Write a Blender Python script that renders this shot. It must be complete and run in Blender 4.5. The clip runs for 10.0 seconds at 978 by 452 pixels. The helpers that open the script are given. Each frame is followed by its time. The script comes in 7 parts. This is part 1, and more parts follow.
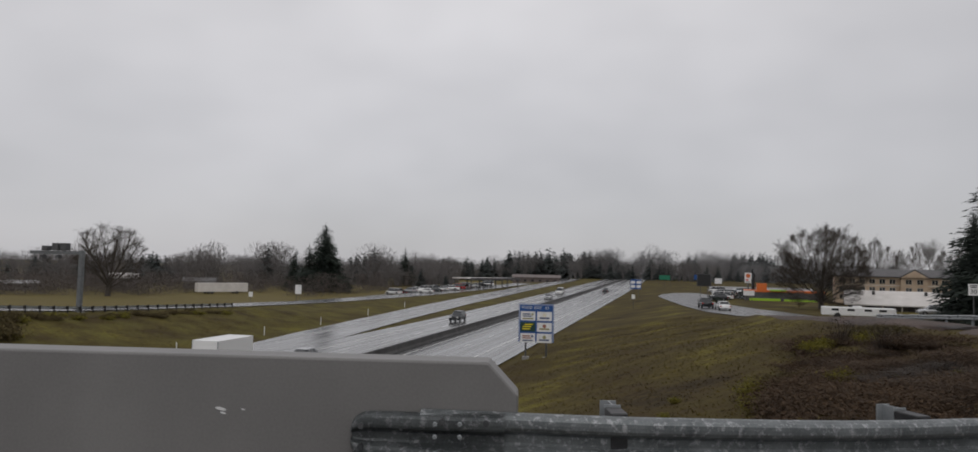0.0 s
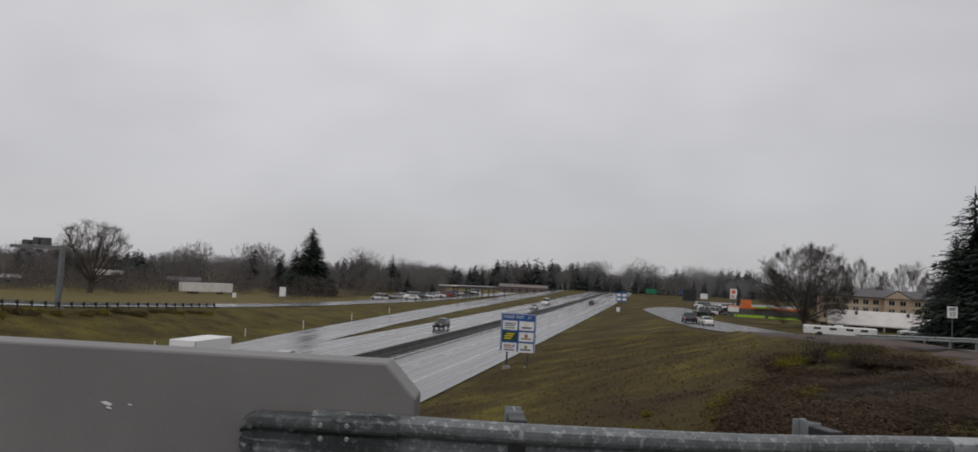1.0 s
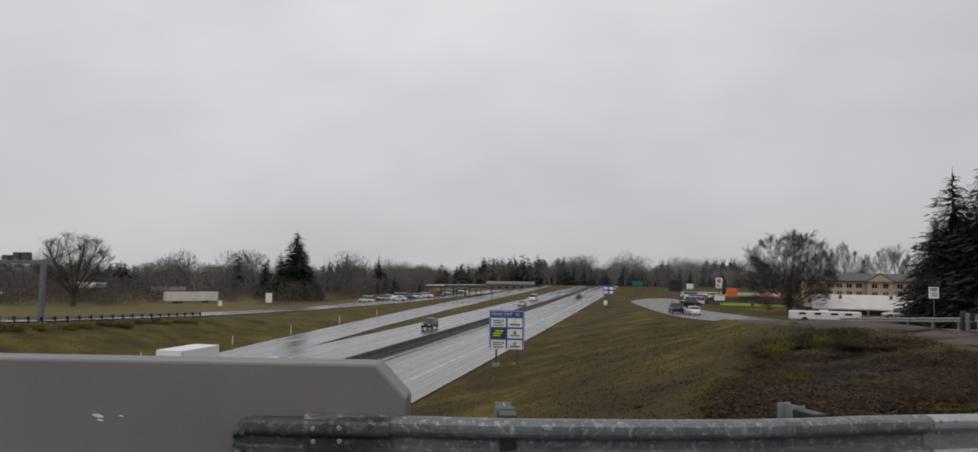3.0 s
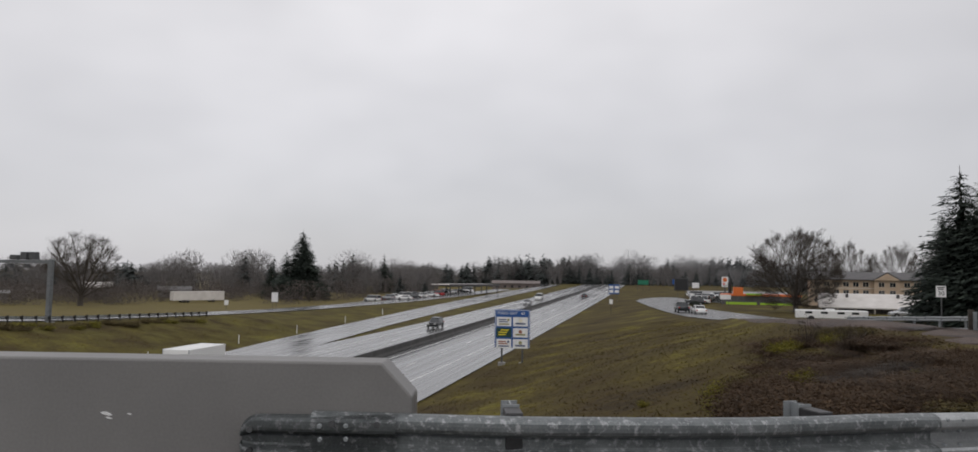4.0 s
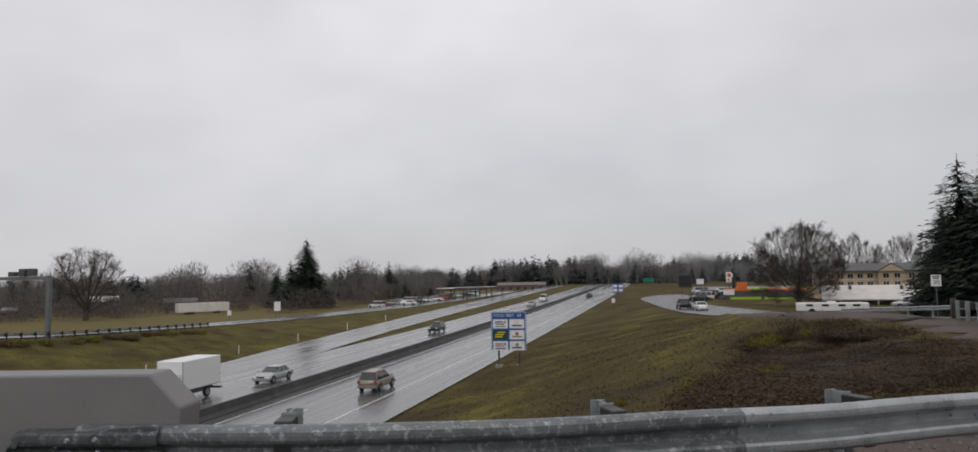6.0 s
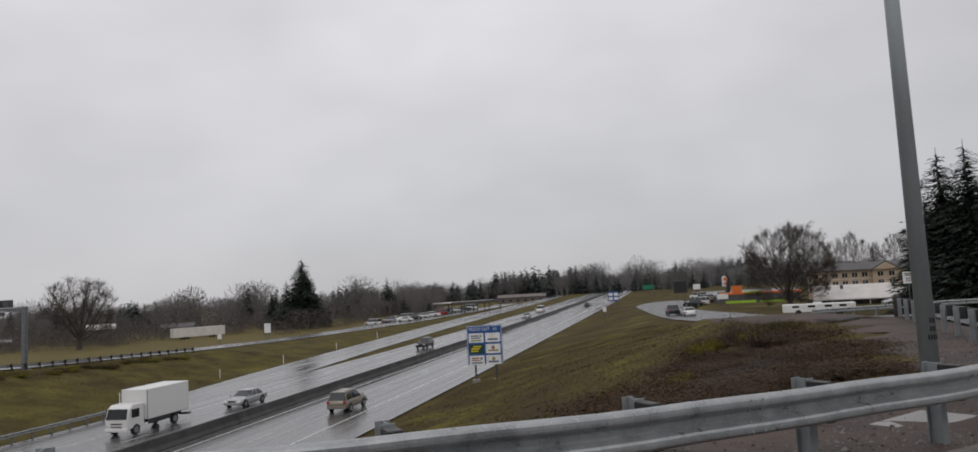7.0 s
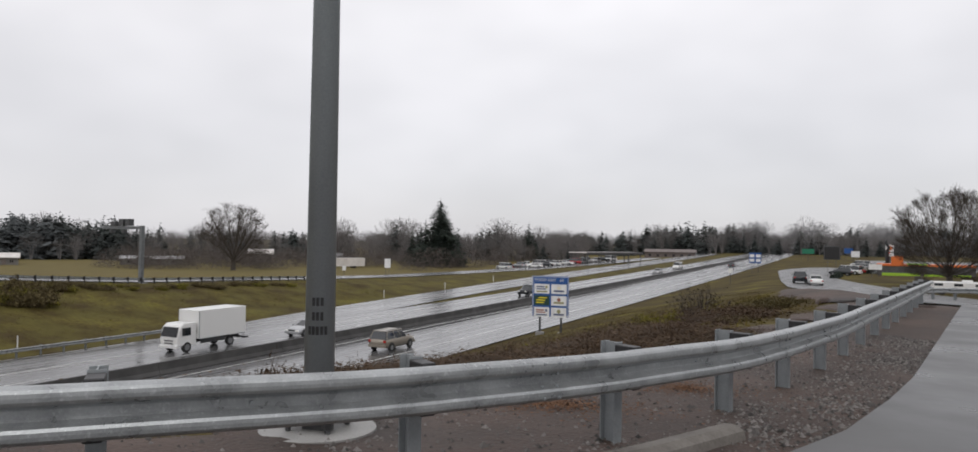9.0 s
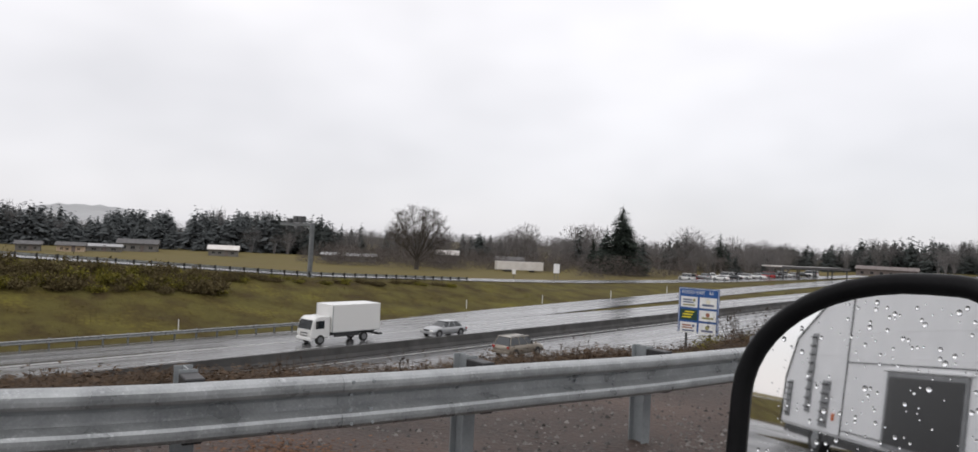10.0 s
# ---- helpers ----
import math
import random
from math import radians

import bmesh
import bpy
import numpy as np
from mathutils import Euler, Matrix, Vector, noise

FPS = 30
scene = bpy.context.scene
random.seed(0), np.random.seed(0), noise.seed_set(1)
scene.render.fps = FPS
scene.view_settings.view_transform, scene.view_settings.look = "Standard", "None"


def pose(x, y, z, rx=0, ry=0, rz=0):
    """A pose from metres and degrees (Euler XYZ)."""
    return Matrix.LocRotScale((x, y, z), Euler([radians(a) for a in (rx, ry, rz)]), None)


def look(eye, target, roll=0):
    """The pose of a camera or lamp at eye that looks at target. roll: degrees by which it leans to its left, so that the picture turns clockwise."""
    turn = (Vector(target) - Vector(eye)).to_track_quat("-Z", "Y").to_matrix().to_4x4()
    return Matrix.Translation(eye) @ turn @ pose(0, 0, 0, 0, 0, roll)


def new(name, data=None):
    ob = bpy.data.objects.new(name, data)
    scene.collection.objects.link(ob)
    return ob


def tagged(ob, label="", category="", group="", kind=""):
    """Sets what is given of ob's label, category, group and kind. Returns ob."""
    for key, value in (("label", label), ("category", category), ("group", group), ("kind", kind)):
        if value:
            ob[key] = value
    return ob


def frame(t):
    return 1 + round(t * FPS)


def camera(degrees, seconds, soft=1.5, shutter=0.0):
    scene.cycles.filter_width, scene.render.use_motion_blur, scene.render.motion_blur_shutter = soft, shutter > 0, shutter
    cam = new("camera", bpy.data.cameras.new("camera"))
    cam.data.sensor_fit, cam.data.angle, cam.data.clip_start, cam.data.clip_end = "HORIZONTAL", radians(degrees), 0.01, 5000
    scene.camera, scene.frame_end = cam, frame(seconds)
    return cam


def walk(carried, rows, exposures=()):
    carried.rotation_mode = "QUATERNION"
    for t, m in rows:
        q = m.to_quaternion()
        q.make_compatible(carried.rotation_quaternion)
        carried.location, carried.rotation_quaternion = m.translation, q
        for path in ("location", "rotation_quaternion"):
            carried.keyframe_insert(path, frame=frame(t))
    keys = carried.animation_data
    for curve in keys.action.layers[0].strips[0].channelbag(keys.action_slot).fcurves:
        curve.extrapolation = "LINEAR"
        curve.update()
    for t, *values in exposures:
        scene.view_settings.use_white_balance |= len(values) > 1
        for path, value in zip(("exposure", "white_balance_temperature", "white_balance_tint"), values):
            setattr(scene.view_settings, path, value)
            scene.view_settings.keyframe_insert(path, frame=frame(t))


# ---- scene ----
cam = camera(67.0, 10.0, soft=1.6)
PATH = [
    (0, (-0.506, -0.052, 1.632), (-0.992, 9.919, 2.218), 1.31),
    (0.5, (-0.160, 0.053, 1.601), (-0.516, 10.032, 2.145), 1.55),
    (1, (-0.010, 0.101, 1.597), (-0.363, 10.069, 2.305), 3.08),
    (1.5, (0.014, 0.052, 1.601), (-0.020, 10.025, 2.342), 1.05),
    (2, (0.017, 0.056, 1.600), (0.128, 10.027, 2.346), 0.16),
    (2.5, (0.002, 0.051, 1.600), (-0.035, 10.025, 2.315), 0.69),
    (4, (-0.003, 0.038, 1.594), (-0.223, 10.012, 2.269), 0.86),
    (4.5, (-0.000, 0.000, 1.600), (-0.003, 9.974, 2.320), 0.56),
    (5, (0.087, 0.021, 1.604), (-0.089, 9.998, 2.260), 0.87),
    (5.2, (0.187, 0.052, 1.607), (0.009, 10.027, 2.282), 0.89),
    (6.3, (2.217, 0.238, 1.593), (1.965, 10.207, 2.336), -1.78),
    (6.5, (2.882, 0.400, 1.585), (2.801, 10.363, 2.435), -2.39),
    (6.7, (3.529, 0.599, 1.563), (3.745, 10.555, 2.481), -2.89),
    (7, (4.684, 0.867, 1.544), (4.328, 10.822, 2.430), -3.10),
    (7.3, (5.902, 1.275, 1.510), (5.104, 11.204, 2.387), -3.20),
    (7.5, (6.765, 1.701, 1.486), (5.415, 11.578, 2.276), -2.91),
    (7.6, (7.188, 1.933, 1.472), (5.662, 11.783, 2.271), -2.46),
    (7.8, (8.085, 2.293, 1.450), (6.452, 12.130, 2.202), -2.79),
    (8, (9.030, 2.792, 1.439), (7.399, 12.642, 2.015), -1.20),
    (8.2, (9.927, 3.333, 1.413), (8.218, 13.181, 1.701), -0.03),
    (8.5, (11.339, 4.221, 1.377), (9.827, 14.086, 2.006), 0.15),
    (8.7, (12.248, 4.956, 1.343), (10.239, 14.745, 1.713), 1.14),
    (9, (13.550, 6.209, 1.313), (10.970, 15.868, 1.537), 0.91),
    (9.2, (14.274, 7.295, 1.255), (11.246, 16.820, 1.548), 1.40),
    (9.5, (15.534, 8.641, 1.239), (11.607, 17.837, 1.355), 1.12),
    (9.8, (16.627, 10.324, 1.222), (12.000, 19.186, 1.453), 2.80),
    (10, (17.417, 11.315, 1.242), (12.392, 19.958, 1.470), 2.85),
]
walk(cam, [(t, look(eye, target, roll)) for t, eye, target, roll in PATH],
     exposures=[(0, -0.09), (2.5, -0.07), (4, 0.15), (5.2, 0.15), (6.3, 0.07), (7.5, -0.01), (8, 0.07), (8.5, 0.27), (9.2, 0.45), (10, 0.55)])

# ---- overcast daylight ----
world = bpy.data.worlds.new("overcast_sky")
scene.world = world
world.use_nodes = True
wn, wl = world.node_tree.nodes, world.node_tree.links
wn.clear()
w_out = wn.new("ShaderNodeOutputWorld")
w_bg = wn.new("ShaderNodeBackground")
w_bg.inputs["Strength"].default_value = 1.0
w_sky = wn.new("ShaderNodeTexSky")
w_sky.sky_type = "NISHITA"
w_sky.sun_disc = False
w_sky.sun_elevation, w_sky.sun_rotation = radians(28), radians(200)
w_tc = wn.new("ShaderNodeTexCoord")
w_map = wn.new("ShaderNodeMapping")
w_map.inputs["Scale"].default_value = (1.0, 1.0, 2.0)
w_noise = wn.new("ShaderNodeTexNoise")
w_noise.inputs["Scale"].default_value = 2.3
w_noise.inputs["Detail"].default_value = 3.0
w_noise.inputs["Roughness"].default_value = 0.55
w_ramp = wn.new("ShaderNodeValToRGB")
w_ramp.color_ramp.elements[0].position, w_ramp.color_ramp.elements[0].color = 0.30, (0.60, 0.595, 0.61, 1)
w_ramp.color_ramp.elements[1].position, w_ramp.color_ramp.elements[1].color = 0.70, (0.755, 0.745, 0.76, 1)
w_sep = wn.new("ShaderNodeSeparateXYZ")
w_hor = wn.new("ShaderNodeValToRGB")          # a little darker low over the ground
w_hor.color_ramp.elements[0].position, w_hor.color_ramp.elements[0].color = 0.0, (0.77, 0.77, 0.79, 1)
w_hor.color_ramp.elements[1].position, w_hor.color_ramp.elements[1].color = 0.42, (1.10, 1.09, 1.09, 1)
w_mul = wn.new("ShaderNodeMix")
w_mul.data_type, w_mul.blend_type = "RGBA", "MULTIPLY"
w_mul.inputs[0].default_value = 1.0
w_sc = wn.new("ShaderNodeMix")
w_sc.data_type, w_sc.blend_type = "RGBA", "MULTIPLY"
w_sc.inputs[0].default_value = 1.0
w_sc.inputs[7].default_value = (0.1, 0.1, 0.1, 1)
w_mix = wn.new("ShaderNodeMix")
w_mix.data_type = "RGBA"
w_mix.inputs[0].default_value = 0.93          # cloud cover
wl.new(w_tc.outputs["Generated"], w_map.inputs["Vector"])
wl.new(w_map.outputs["Vector"], w_noise.inputs["Vector"])
wl.new(w_noise.outputs["Fac"], w_ramp.inputs["Fac"])
wl.new(w_tc.outputs["Generated"], w_sep.inputs[0])
wl.new(w_sep.outputs["Z"], w_hor.inputs["Fac"])
wl.new(w_ramp.outputs["Color"], w_mul.inputs[6])
wl.new(w_hor.outputs["Color"], w_mul.inputs[7])
wl.new(w_sky.outputs["Color"], w_sc.inputs[6])
wl.new(w_sc.outputs[2], w_mix.inputs[6])
wl.new(w_mul.outputs[2], w_mix.inputs[7])
w_side = wn.new("ShaderNodeMapRange")         # the cloud is thicker towards +x
w_side.inputs["From Min"].default_value, w_side.inputs["From Max"].default_value = -0.1, 0.7
w_side.inputs["To Min"].default_value, w_side.inputs["To Max"].default_value = 1.03, 0.88
w_dim = wn.new("ShaderNodeMix")
w_dim.data_type, w_dim.blend_type = "RGBA", "MULTIPLY"
w_dim.inputs[0].default_value = 1.0
wl.new(w_sep.outputs["X"], w_side.inputs["Value"])
wl.new(w_mix.outputs[2], w_dim.inputs[6])
wl.new(w_side.outputs["Result"], w_dim.inputs[7])
wl.new(w_dim.outputs[2], w_bg.inputs["Color"])
wl.new(w_bg.outputs["Background"], w_out.inputs["Surface"])

sun_data = bpy.data.lights.new("sun", "SUN")
sun_data.energy, sun_data.angle, sun_data.color = 0.5, radians(40), (1.0, 0.98, 0.95)
sun = new("sun", sun_data)
sun.matrix_world = look((0, 0, 60), (-14, 38, 12))


# ---- materials ----
def material(name, dark, light, scale=3.0, rough=0.7, rough_to=None, fine=40.0, bump=0.15, metal=0.0, depth=0.02,
             stretch=(1, 1, 1), random=0.0, spec=0.5):
    """Two-scale mottled surface: broad patches and fine grain, with relief."""
    m = bpy.data.materials.new(name)
    m.use_nodes = True
    t = m.node_tree
    bs = t.nodes["Principled BSDF"]
    tc = t.nodes.new("ShaderNodeTexCoord")
    mp = t.nodes.new("ShaderNodeMapping")
    mp.inputs["Scale"].default_value = stretch
    broad, grain = t.nodes.new("ShaderNodeTexNoise"), t.nodes.new("ShaderNodeTexNoise")
    broad.inputs["Scale"].default_value, broad.inputs["Detail"].default_value = scale, 6
    grain.inputs["Scale"].default_value, grain.inputs["Detail"].default_value = fine, 3
    both = t.nodes.new("ShaderNodeMath")
    both.operation = "MULTIPLY_ADD"
    both.inputs[1].default_value = 0.45
    ramp = t.nodes.new("ShaderNodeValToRGB")
    ramp.color_ramp.elements[0].position, ramp.color_ramp.elements[0].color = 0.48, (*dark, 1)
    ramp.color_ramp.elements[1].position, ramp.color_ramp.elements[1].color = 0.95, (*light, 1)
    t.links.new(tc.outputs["Object"], mp.inputs["Vector"])
    t.links.new(mp.outputs["Vector"], broad.inputs["Vector"])
    t.links.new(tc.outputs["Object"], grain.inputs["Vector"])
    t.links.new(grain.outputs["Fac"], both.inputs[0])
    t.links.new(broad.outputs["Fac"], both.inputs[2])
    t.links.new(both.outputs[0], ramp.inputs["Fac"])
    colour = ramp.outputs["Color"]
    if random:
        info = t.nodes.new("ShaderNodeObjectInfo")
        hsv = t.nodes.new("ShaderNodeHueSaturation")
        rng = t.nodes.new("ShaderNodeMapRange")
        rng.inputs["To Min"].default_value, rng.inputs["To Max"].default_value = 1 - random, 1 + random
        t.links.new(info.outputs["Random"], rng.inputs["Value"])
        t.links.new(rng.outputs["Result"], hsv.inputs["Value"])
        t.links.new(colour, hsv.inputs["Color"])
        colour = hsv.outputs["Color"]
    t.links.new(colour, bs.inputs["Base Color"])
    bs.inputs["Metallic"].default_value = metal
    bs.inputs["Specular IOR Level"].default_value = spec
    if rough_to is None:
        bs.inputs["Roughness"].default_value = rough
    else:
        rr = t.nodes.new("ShaderNodeMapRange")
        rr.inputs["From Min"].default_value, rr.inputs["From Max"].default_value = 0.35, 0.65
        rr.inputs["To Min"].default_value, rr.inputs["To Max"].default_value = rough, rough_to
        t.links.new(broad.outputs["Fac"], rr.inputs["Value"])
        t.links.new(rr.outputs["Result"], bs.inputs["Roughness"])
    if bump:
        bp = t.nodes.new("ShaderNodeBump")
        bp.inputs["Strength"].default_value, bp.inputs["Distance"].default_value = bump, depth
        t.links.new(both.outputs[0], bp.inputs["Height"])
        t.links.new(bp.outputs["Normal"], bs.inputs["Normal"])
    return m


def leafy(name, dark, light, rough=0.75, vary=0.0):
    """Foliage and twigs: tone varies from clump to clump."""
    m = bpy.data.materials.new(name)
    m.use_nodes = True
    t = m.node_tree
    bs = t.nodes["Principled BSDF"]
    geo = t.nodes.new("ShaderNodeNewGeometry")
    ramp = t.nodes.new("ShaderNodeValToRGB")
    ramp.color_ramp.elements[0].color, ramp.color_ramp.elements[1].color = (*dark, 1), (*light, 1)
    t.links.new(geo.outputs["Random Per Island"], ramp.inputs["Fac"])
    t.links.new(ramp.outputs["Color"], bs.inputs["Base Color"])
    if vary:
        info, rng, hsv = t.nodes.new("ShaderNodeObjectInfo"), t.nodes.new("ShaderNodeMapRange"), t.nodes.new("ShaderNodeHueSaturation")
        rng.inputs["To Min"].default_value, rng.inputs["To Max"].default_value = 1 - vary, 1 + vary
        t.links.new(info.outputs["Random"], rng.inputs["Value"])
        t.links.new(rng.outputs["Result"], hsv.inputs["Value"])
        t.links.new(ramp.outputs["Color"], hsv.inputs["Color"])
        t.links.new(hsv.outputs["Color"], bs.inputs["Base Color"])
    bs.inputs["Roughness"].default_value = rough
    bs.inputs["Specular IOR Level"].default_value = 0.2
    return m


def plain(name, colour, rough=0.4, metal=0.0, spec=0.5, glass=0.0):
    m = bpy.data.materials.new(name)
    m.use_nodes = True
    bs = m.node_tree.nodes["Principled BSDF"]
    bs.inputs["Base Color"].default_value = (*colour, 1)
    bs.inputs["Roughness"].default_value, bs.inputs["Metallic"].default_value = rough, metal
    bs.inputs["Specular IOR Level"].default_value = spec
    bs.inputs["Transmission Weight"].default_value = glass
    return m


def wet_road(name, base=0.05, lane=True, rough=(0.10, 0.33), spec=0.75):
    """Rain-wet asphalt: worn wheel tracks along the lanes hold the water and shine."""
    m = bpy.data.materials.new(name)
    m.use_nodes = True
    t = m.node_tree
    bs = t.nodes["Principled BSDF"]
    tc = t.nodes.new("ShaderNodeTexCoord")
    mp = t.nodes.new("ShaderNodeMapping")
    mp.inputs["Scale"].default_value = (2.3, 0.018, 1.0) if lane else (0.5, 0.5, 1)
    streak, grain = t.nodes.new("ShaderNodeTexNoise"), t.nodes.new("ShaderNodeTexNoise")
    streak.inputs["Scale"].default_value, streak.inputs["Detail"].default_value = 1.0, 4
    grain.inputs["Scale"].default_value, grain.inputs["Detail"].default_value = 60, 2
    t.links.new(tc.outputs["Object"], mp.inputs["Vector"])
    t.links.new(mp.outputs["Vector"], streak.inputs["Vector"])
    t.links.new(tc.outputs["Object"], grain.inputs["Vector"])
    ramp = t.nodes.new("ShaderNodeValToRGB")
    ramp.color_ramp.elements[0].position, ramp.color_ramp.elements[0].color = 0.35, (base * 0.5, base * 0.5, base * 0.52, 1)
    ramp.color_ramp.elements[1].position, ramp.color_ramp.elements[1].color = 0.68, (base * 1.7, base * 1.7, base * 1.7, 1)
    t.links.new(streak.outputs["Fac"], ramp.inputs["Fac"])
    t.links.new(ramp.outputs["Color"], bs.inputs["Base Color"])
    rr = t.nodes.new("ShaderNodeMapRange")
    rr.inputs["From Min"].default_value, rr.inputs["From Max"].default_value = 0.35, 0.65
    rr.inputs["To Min"].default_value, rr.inputs["To Max"].default_value = rough
    t.links.new(streak.outputs["Fac"], rr.inputs["Value"])
    t.links.new(rr.outputs["Result"], bs.inputs["Roughness"])
    bs.inputs["Specular IOR Level"].default_value = spec
    bp = t.nodes.new("ShaderNodeBump")
    bp.inputs["Strength"].default_value, bp.inputs["Distance"].default_value = 0.05, 0.003
    t.links.new(grain.outputs["Fac"], bp.inputs["Height"])
    t.links.new(bp.outputs["Normal"], bs.inputs["Normal"])
    return m


M_ROAD = wet_road("wet_asphalt", 0.09)
M_RAMP = wet_road("wet_ramp_asphalt", 0.055, lane=False, rough=(0.24, 0.50), spec=0.4)
M_LINE = material("worn_white_paint", (0.45, 0.45, 0.44), (0.8, 0.8, 0.78), 2, 0.35, fine=30, bump=0)
M_CONC = material("damp_concrete", (0.17, 0.165, 0.16), (0.30, 0.295, 0.285), 1.3, 0.65, fine=45, bump=0.1, depth=0.006)
M_PARAPET = material("painted_concrete", (0.140, 0.136, 0.133), (0.195, 0.190, 0.184), 1.1, 0.5, fine=60, bump=0.08, depth=0.004)
M_BARRIER = material("stained_barrier_concrete", (0.024, 0.023, 0.023), (0.068, 0.066, 0.064), 0.9, 0.7, fine=20, bump=0.2)
M_GALV = material("galvanized_steel", (0.25, 0.262, 0.268), (0.42, 0.435, 0.442), 5, 0.26, 0.44, fine=70, bump=0.05, metal=0.6, depth=0.002)
def zinc(m, scale=14.0, lo=0.55, hi=0.66, pale=0.55):
    """Pale blotches of bare zinc on the weathered coat."""
    t = m.node_tree
    bs = t.nodes["Principled BSDF"]
    tc = t.nodes["Texture Coordinate"]
    spots = t.nodes.new("ShaderNodeTexNoise")
    spots.inputs["Scale"].default_value, spots.inputs["Detail"].default_value, spots.inputs["Roughness"].default_value = scale, 6, 0.7
    patch = t.nodes.new("ShaderNodeMapRange")
    patch.inputs["From Min"].default_value, patch.inputs["From Max"].default_value = lo, hi
    mix = t.nodes.new("ShaderNodeMix")
    mix.data_type = "RGBA"
    mix.inputs[7].default_value = (pale, pale * 1.03, pale * 1.05, 1)
    was = bs.inputs["Base Color"].links[0].from_socket
    t.links.new(tc.outputs["Object"], spots.inputs["Vector"])
    t.links.new(spots.outputs["Fac"], patch.inputs["Value"])
    t.links.new(patch.outputs["Result"], mix.inputs[0])
    t.links.new(was, mix.inputs[6])
    t.links.new(mix.outputs[2], bs.inputs["Base Color"])


zinc(M_GALV, 30.0, 0.56, 0.68, 0.5)
M_GALV_OLD = material("weathered_galvanized_steel", (0.085, 0.096, 0.099), (0.20, 0.215, 0.22), 6, 0.32, 0.55, fine=70, bump=0.06, metal=0.35, depth=0.002)
zinc(M_GALV_OLD, 22.0, 0.53, 0.64, 0.36)
M_GALV_POLE = material("painted_steel_pole", (0.20, 0.215, 0.225), (0.29, 0.31, 0.32), 4, 0.45, fine=60, bump=0.03, metal=0.2, depth=0.002)
M_DARKSTEEL = material("dark_steel", (0.05, 0.053, 0.056), (0.12, 0.122, 0.125), 8, 0.45, fine=60, bump=0.05, metal=0.5, depth=0.002)
M_BLOCK = material("dark_plastic_block", (0.012, 0.012, 0.013), (0.03, 0.03, 0.032), 10, 0.5, fine=60, bump=0.1, depth=0.003)
M_GRASS = material("winter_grass", (0.034, 0.025, 0.012), (0.130, 0.112, 0.024), 0.16, 0.95, fine=2.2, bump=0.4, depth=0.15, spec=0.1)
for pos, col in ((0.60, (0.058, 0.042, 0.018, 1)), (0.70, (0.060, 0.046, 0.016, 1)), (0.82, (0.082, 0.065, 0.020, 1))):
    M_GRASS.node_tree.nodes["Color Ramp"].color_ramp.elements.new(pos).color = col
M_BLADE = M_GRASS.copy()
M_BLADE.name = "grass_tufts"


def tufted(m):
    """Blade to blade differences on top of the ground's own patches."""
    t = m.node_tree
    bs = t.nodes["Principled BSDF"]
    geo, rng, hsv = t.nodes.new("ShaderNodeNewGeometry"), t.nodes.new("ShaderNodeMapRange"), t.nodes.new("ShaderNodeHueSaturation")
    rng.inputs["To Min"].default_value, rng.inputs["To Max"].default_value = 1.0, 1.5
    was = bs.inputs["Base Color"].links[0].from_socket
    t.links.new(geo.outputs["Random Per Island"], rng.inputs["Value"])
    t.links.new(rng.outputs["Result"], hsv.inputs["Value"])
    t.links.new(was, hsv.inputs["Color"])
    t.links.new(hsv.outputs["Color"], bs.inputs["Base Color"])


def straw_field(m):
    """Straw-coloured field where the land lies flat beyond the slip road."""
    t = m.node_tree
    bs = t.nodes["Principled BSDF"]
    tc, sep = t.nodes["Texture Coordinate"], t.nodes.new("ShaderNodeSeparateXYZ")
    edge, mix = t.nodes.new("ShaderNodeMapRange"), t.nodes.new("ShaderNodeMix")
    edge.inputs["From Min"].default_value, edge.inputs["From Max"].default_value = -84, -96
    edge.inputs["To Max"].default_value = 0.72
    mix.data_type = "RGBA"
    mix.inputs[7].default_value = (0.15, 0.122, 0.052, 1)
    was = bs.inputs["Base Color"].links[0].from_socket
    t.links.new(tc.outputs["Object"], sep.inputs[0])
    t.links.new(sep.outputs["X"], edge.inputs["Value"])
    t.links.new(edge.outputs["Result"], mix.inputs[0])
    t.links.new(was, mix.inputs[6])
    t.links.new(mix.outputs[2], bs.inputs["Base Color"])


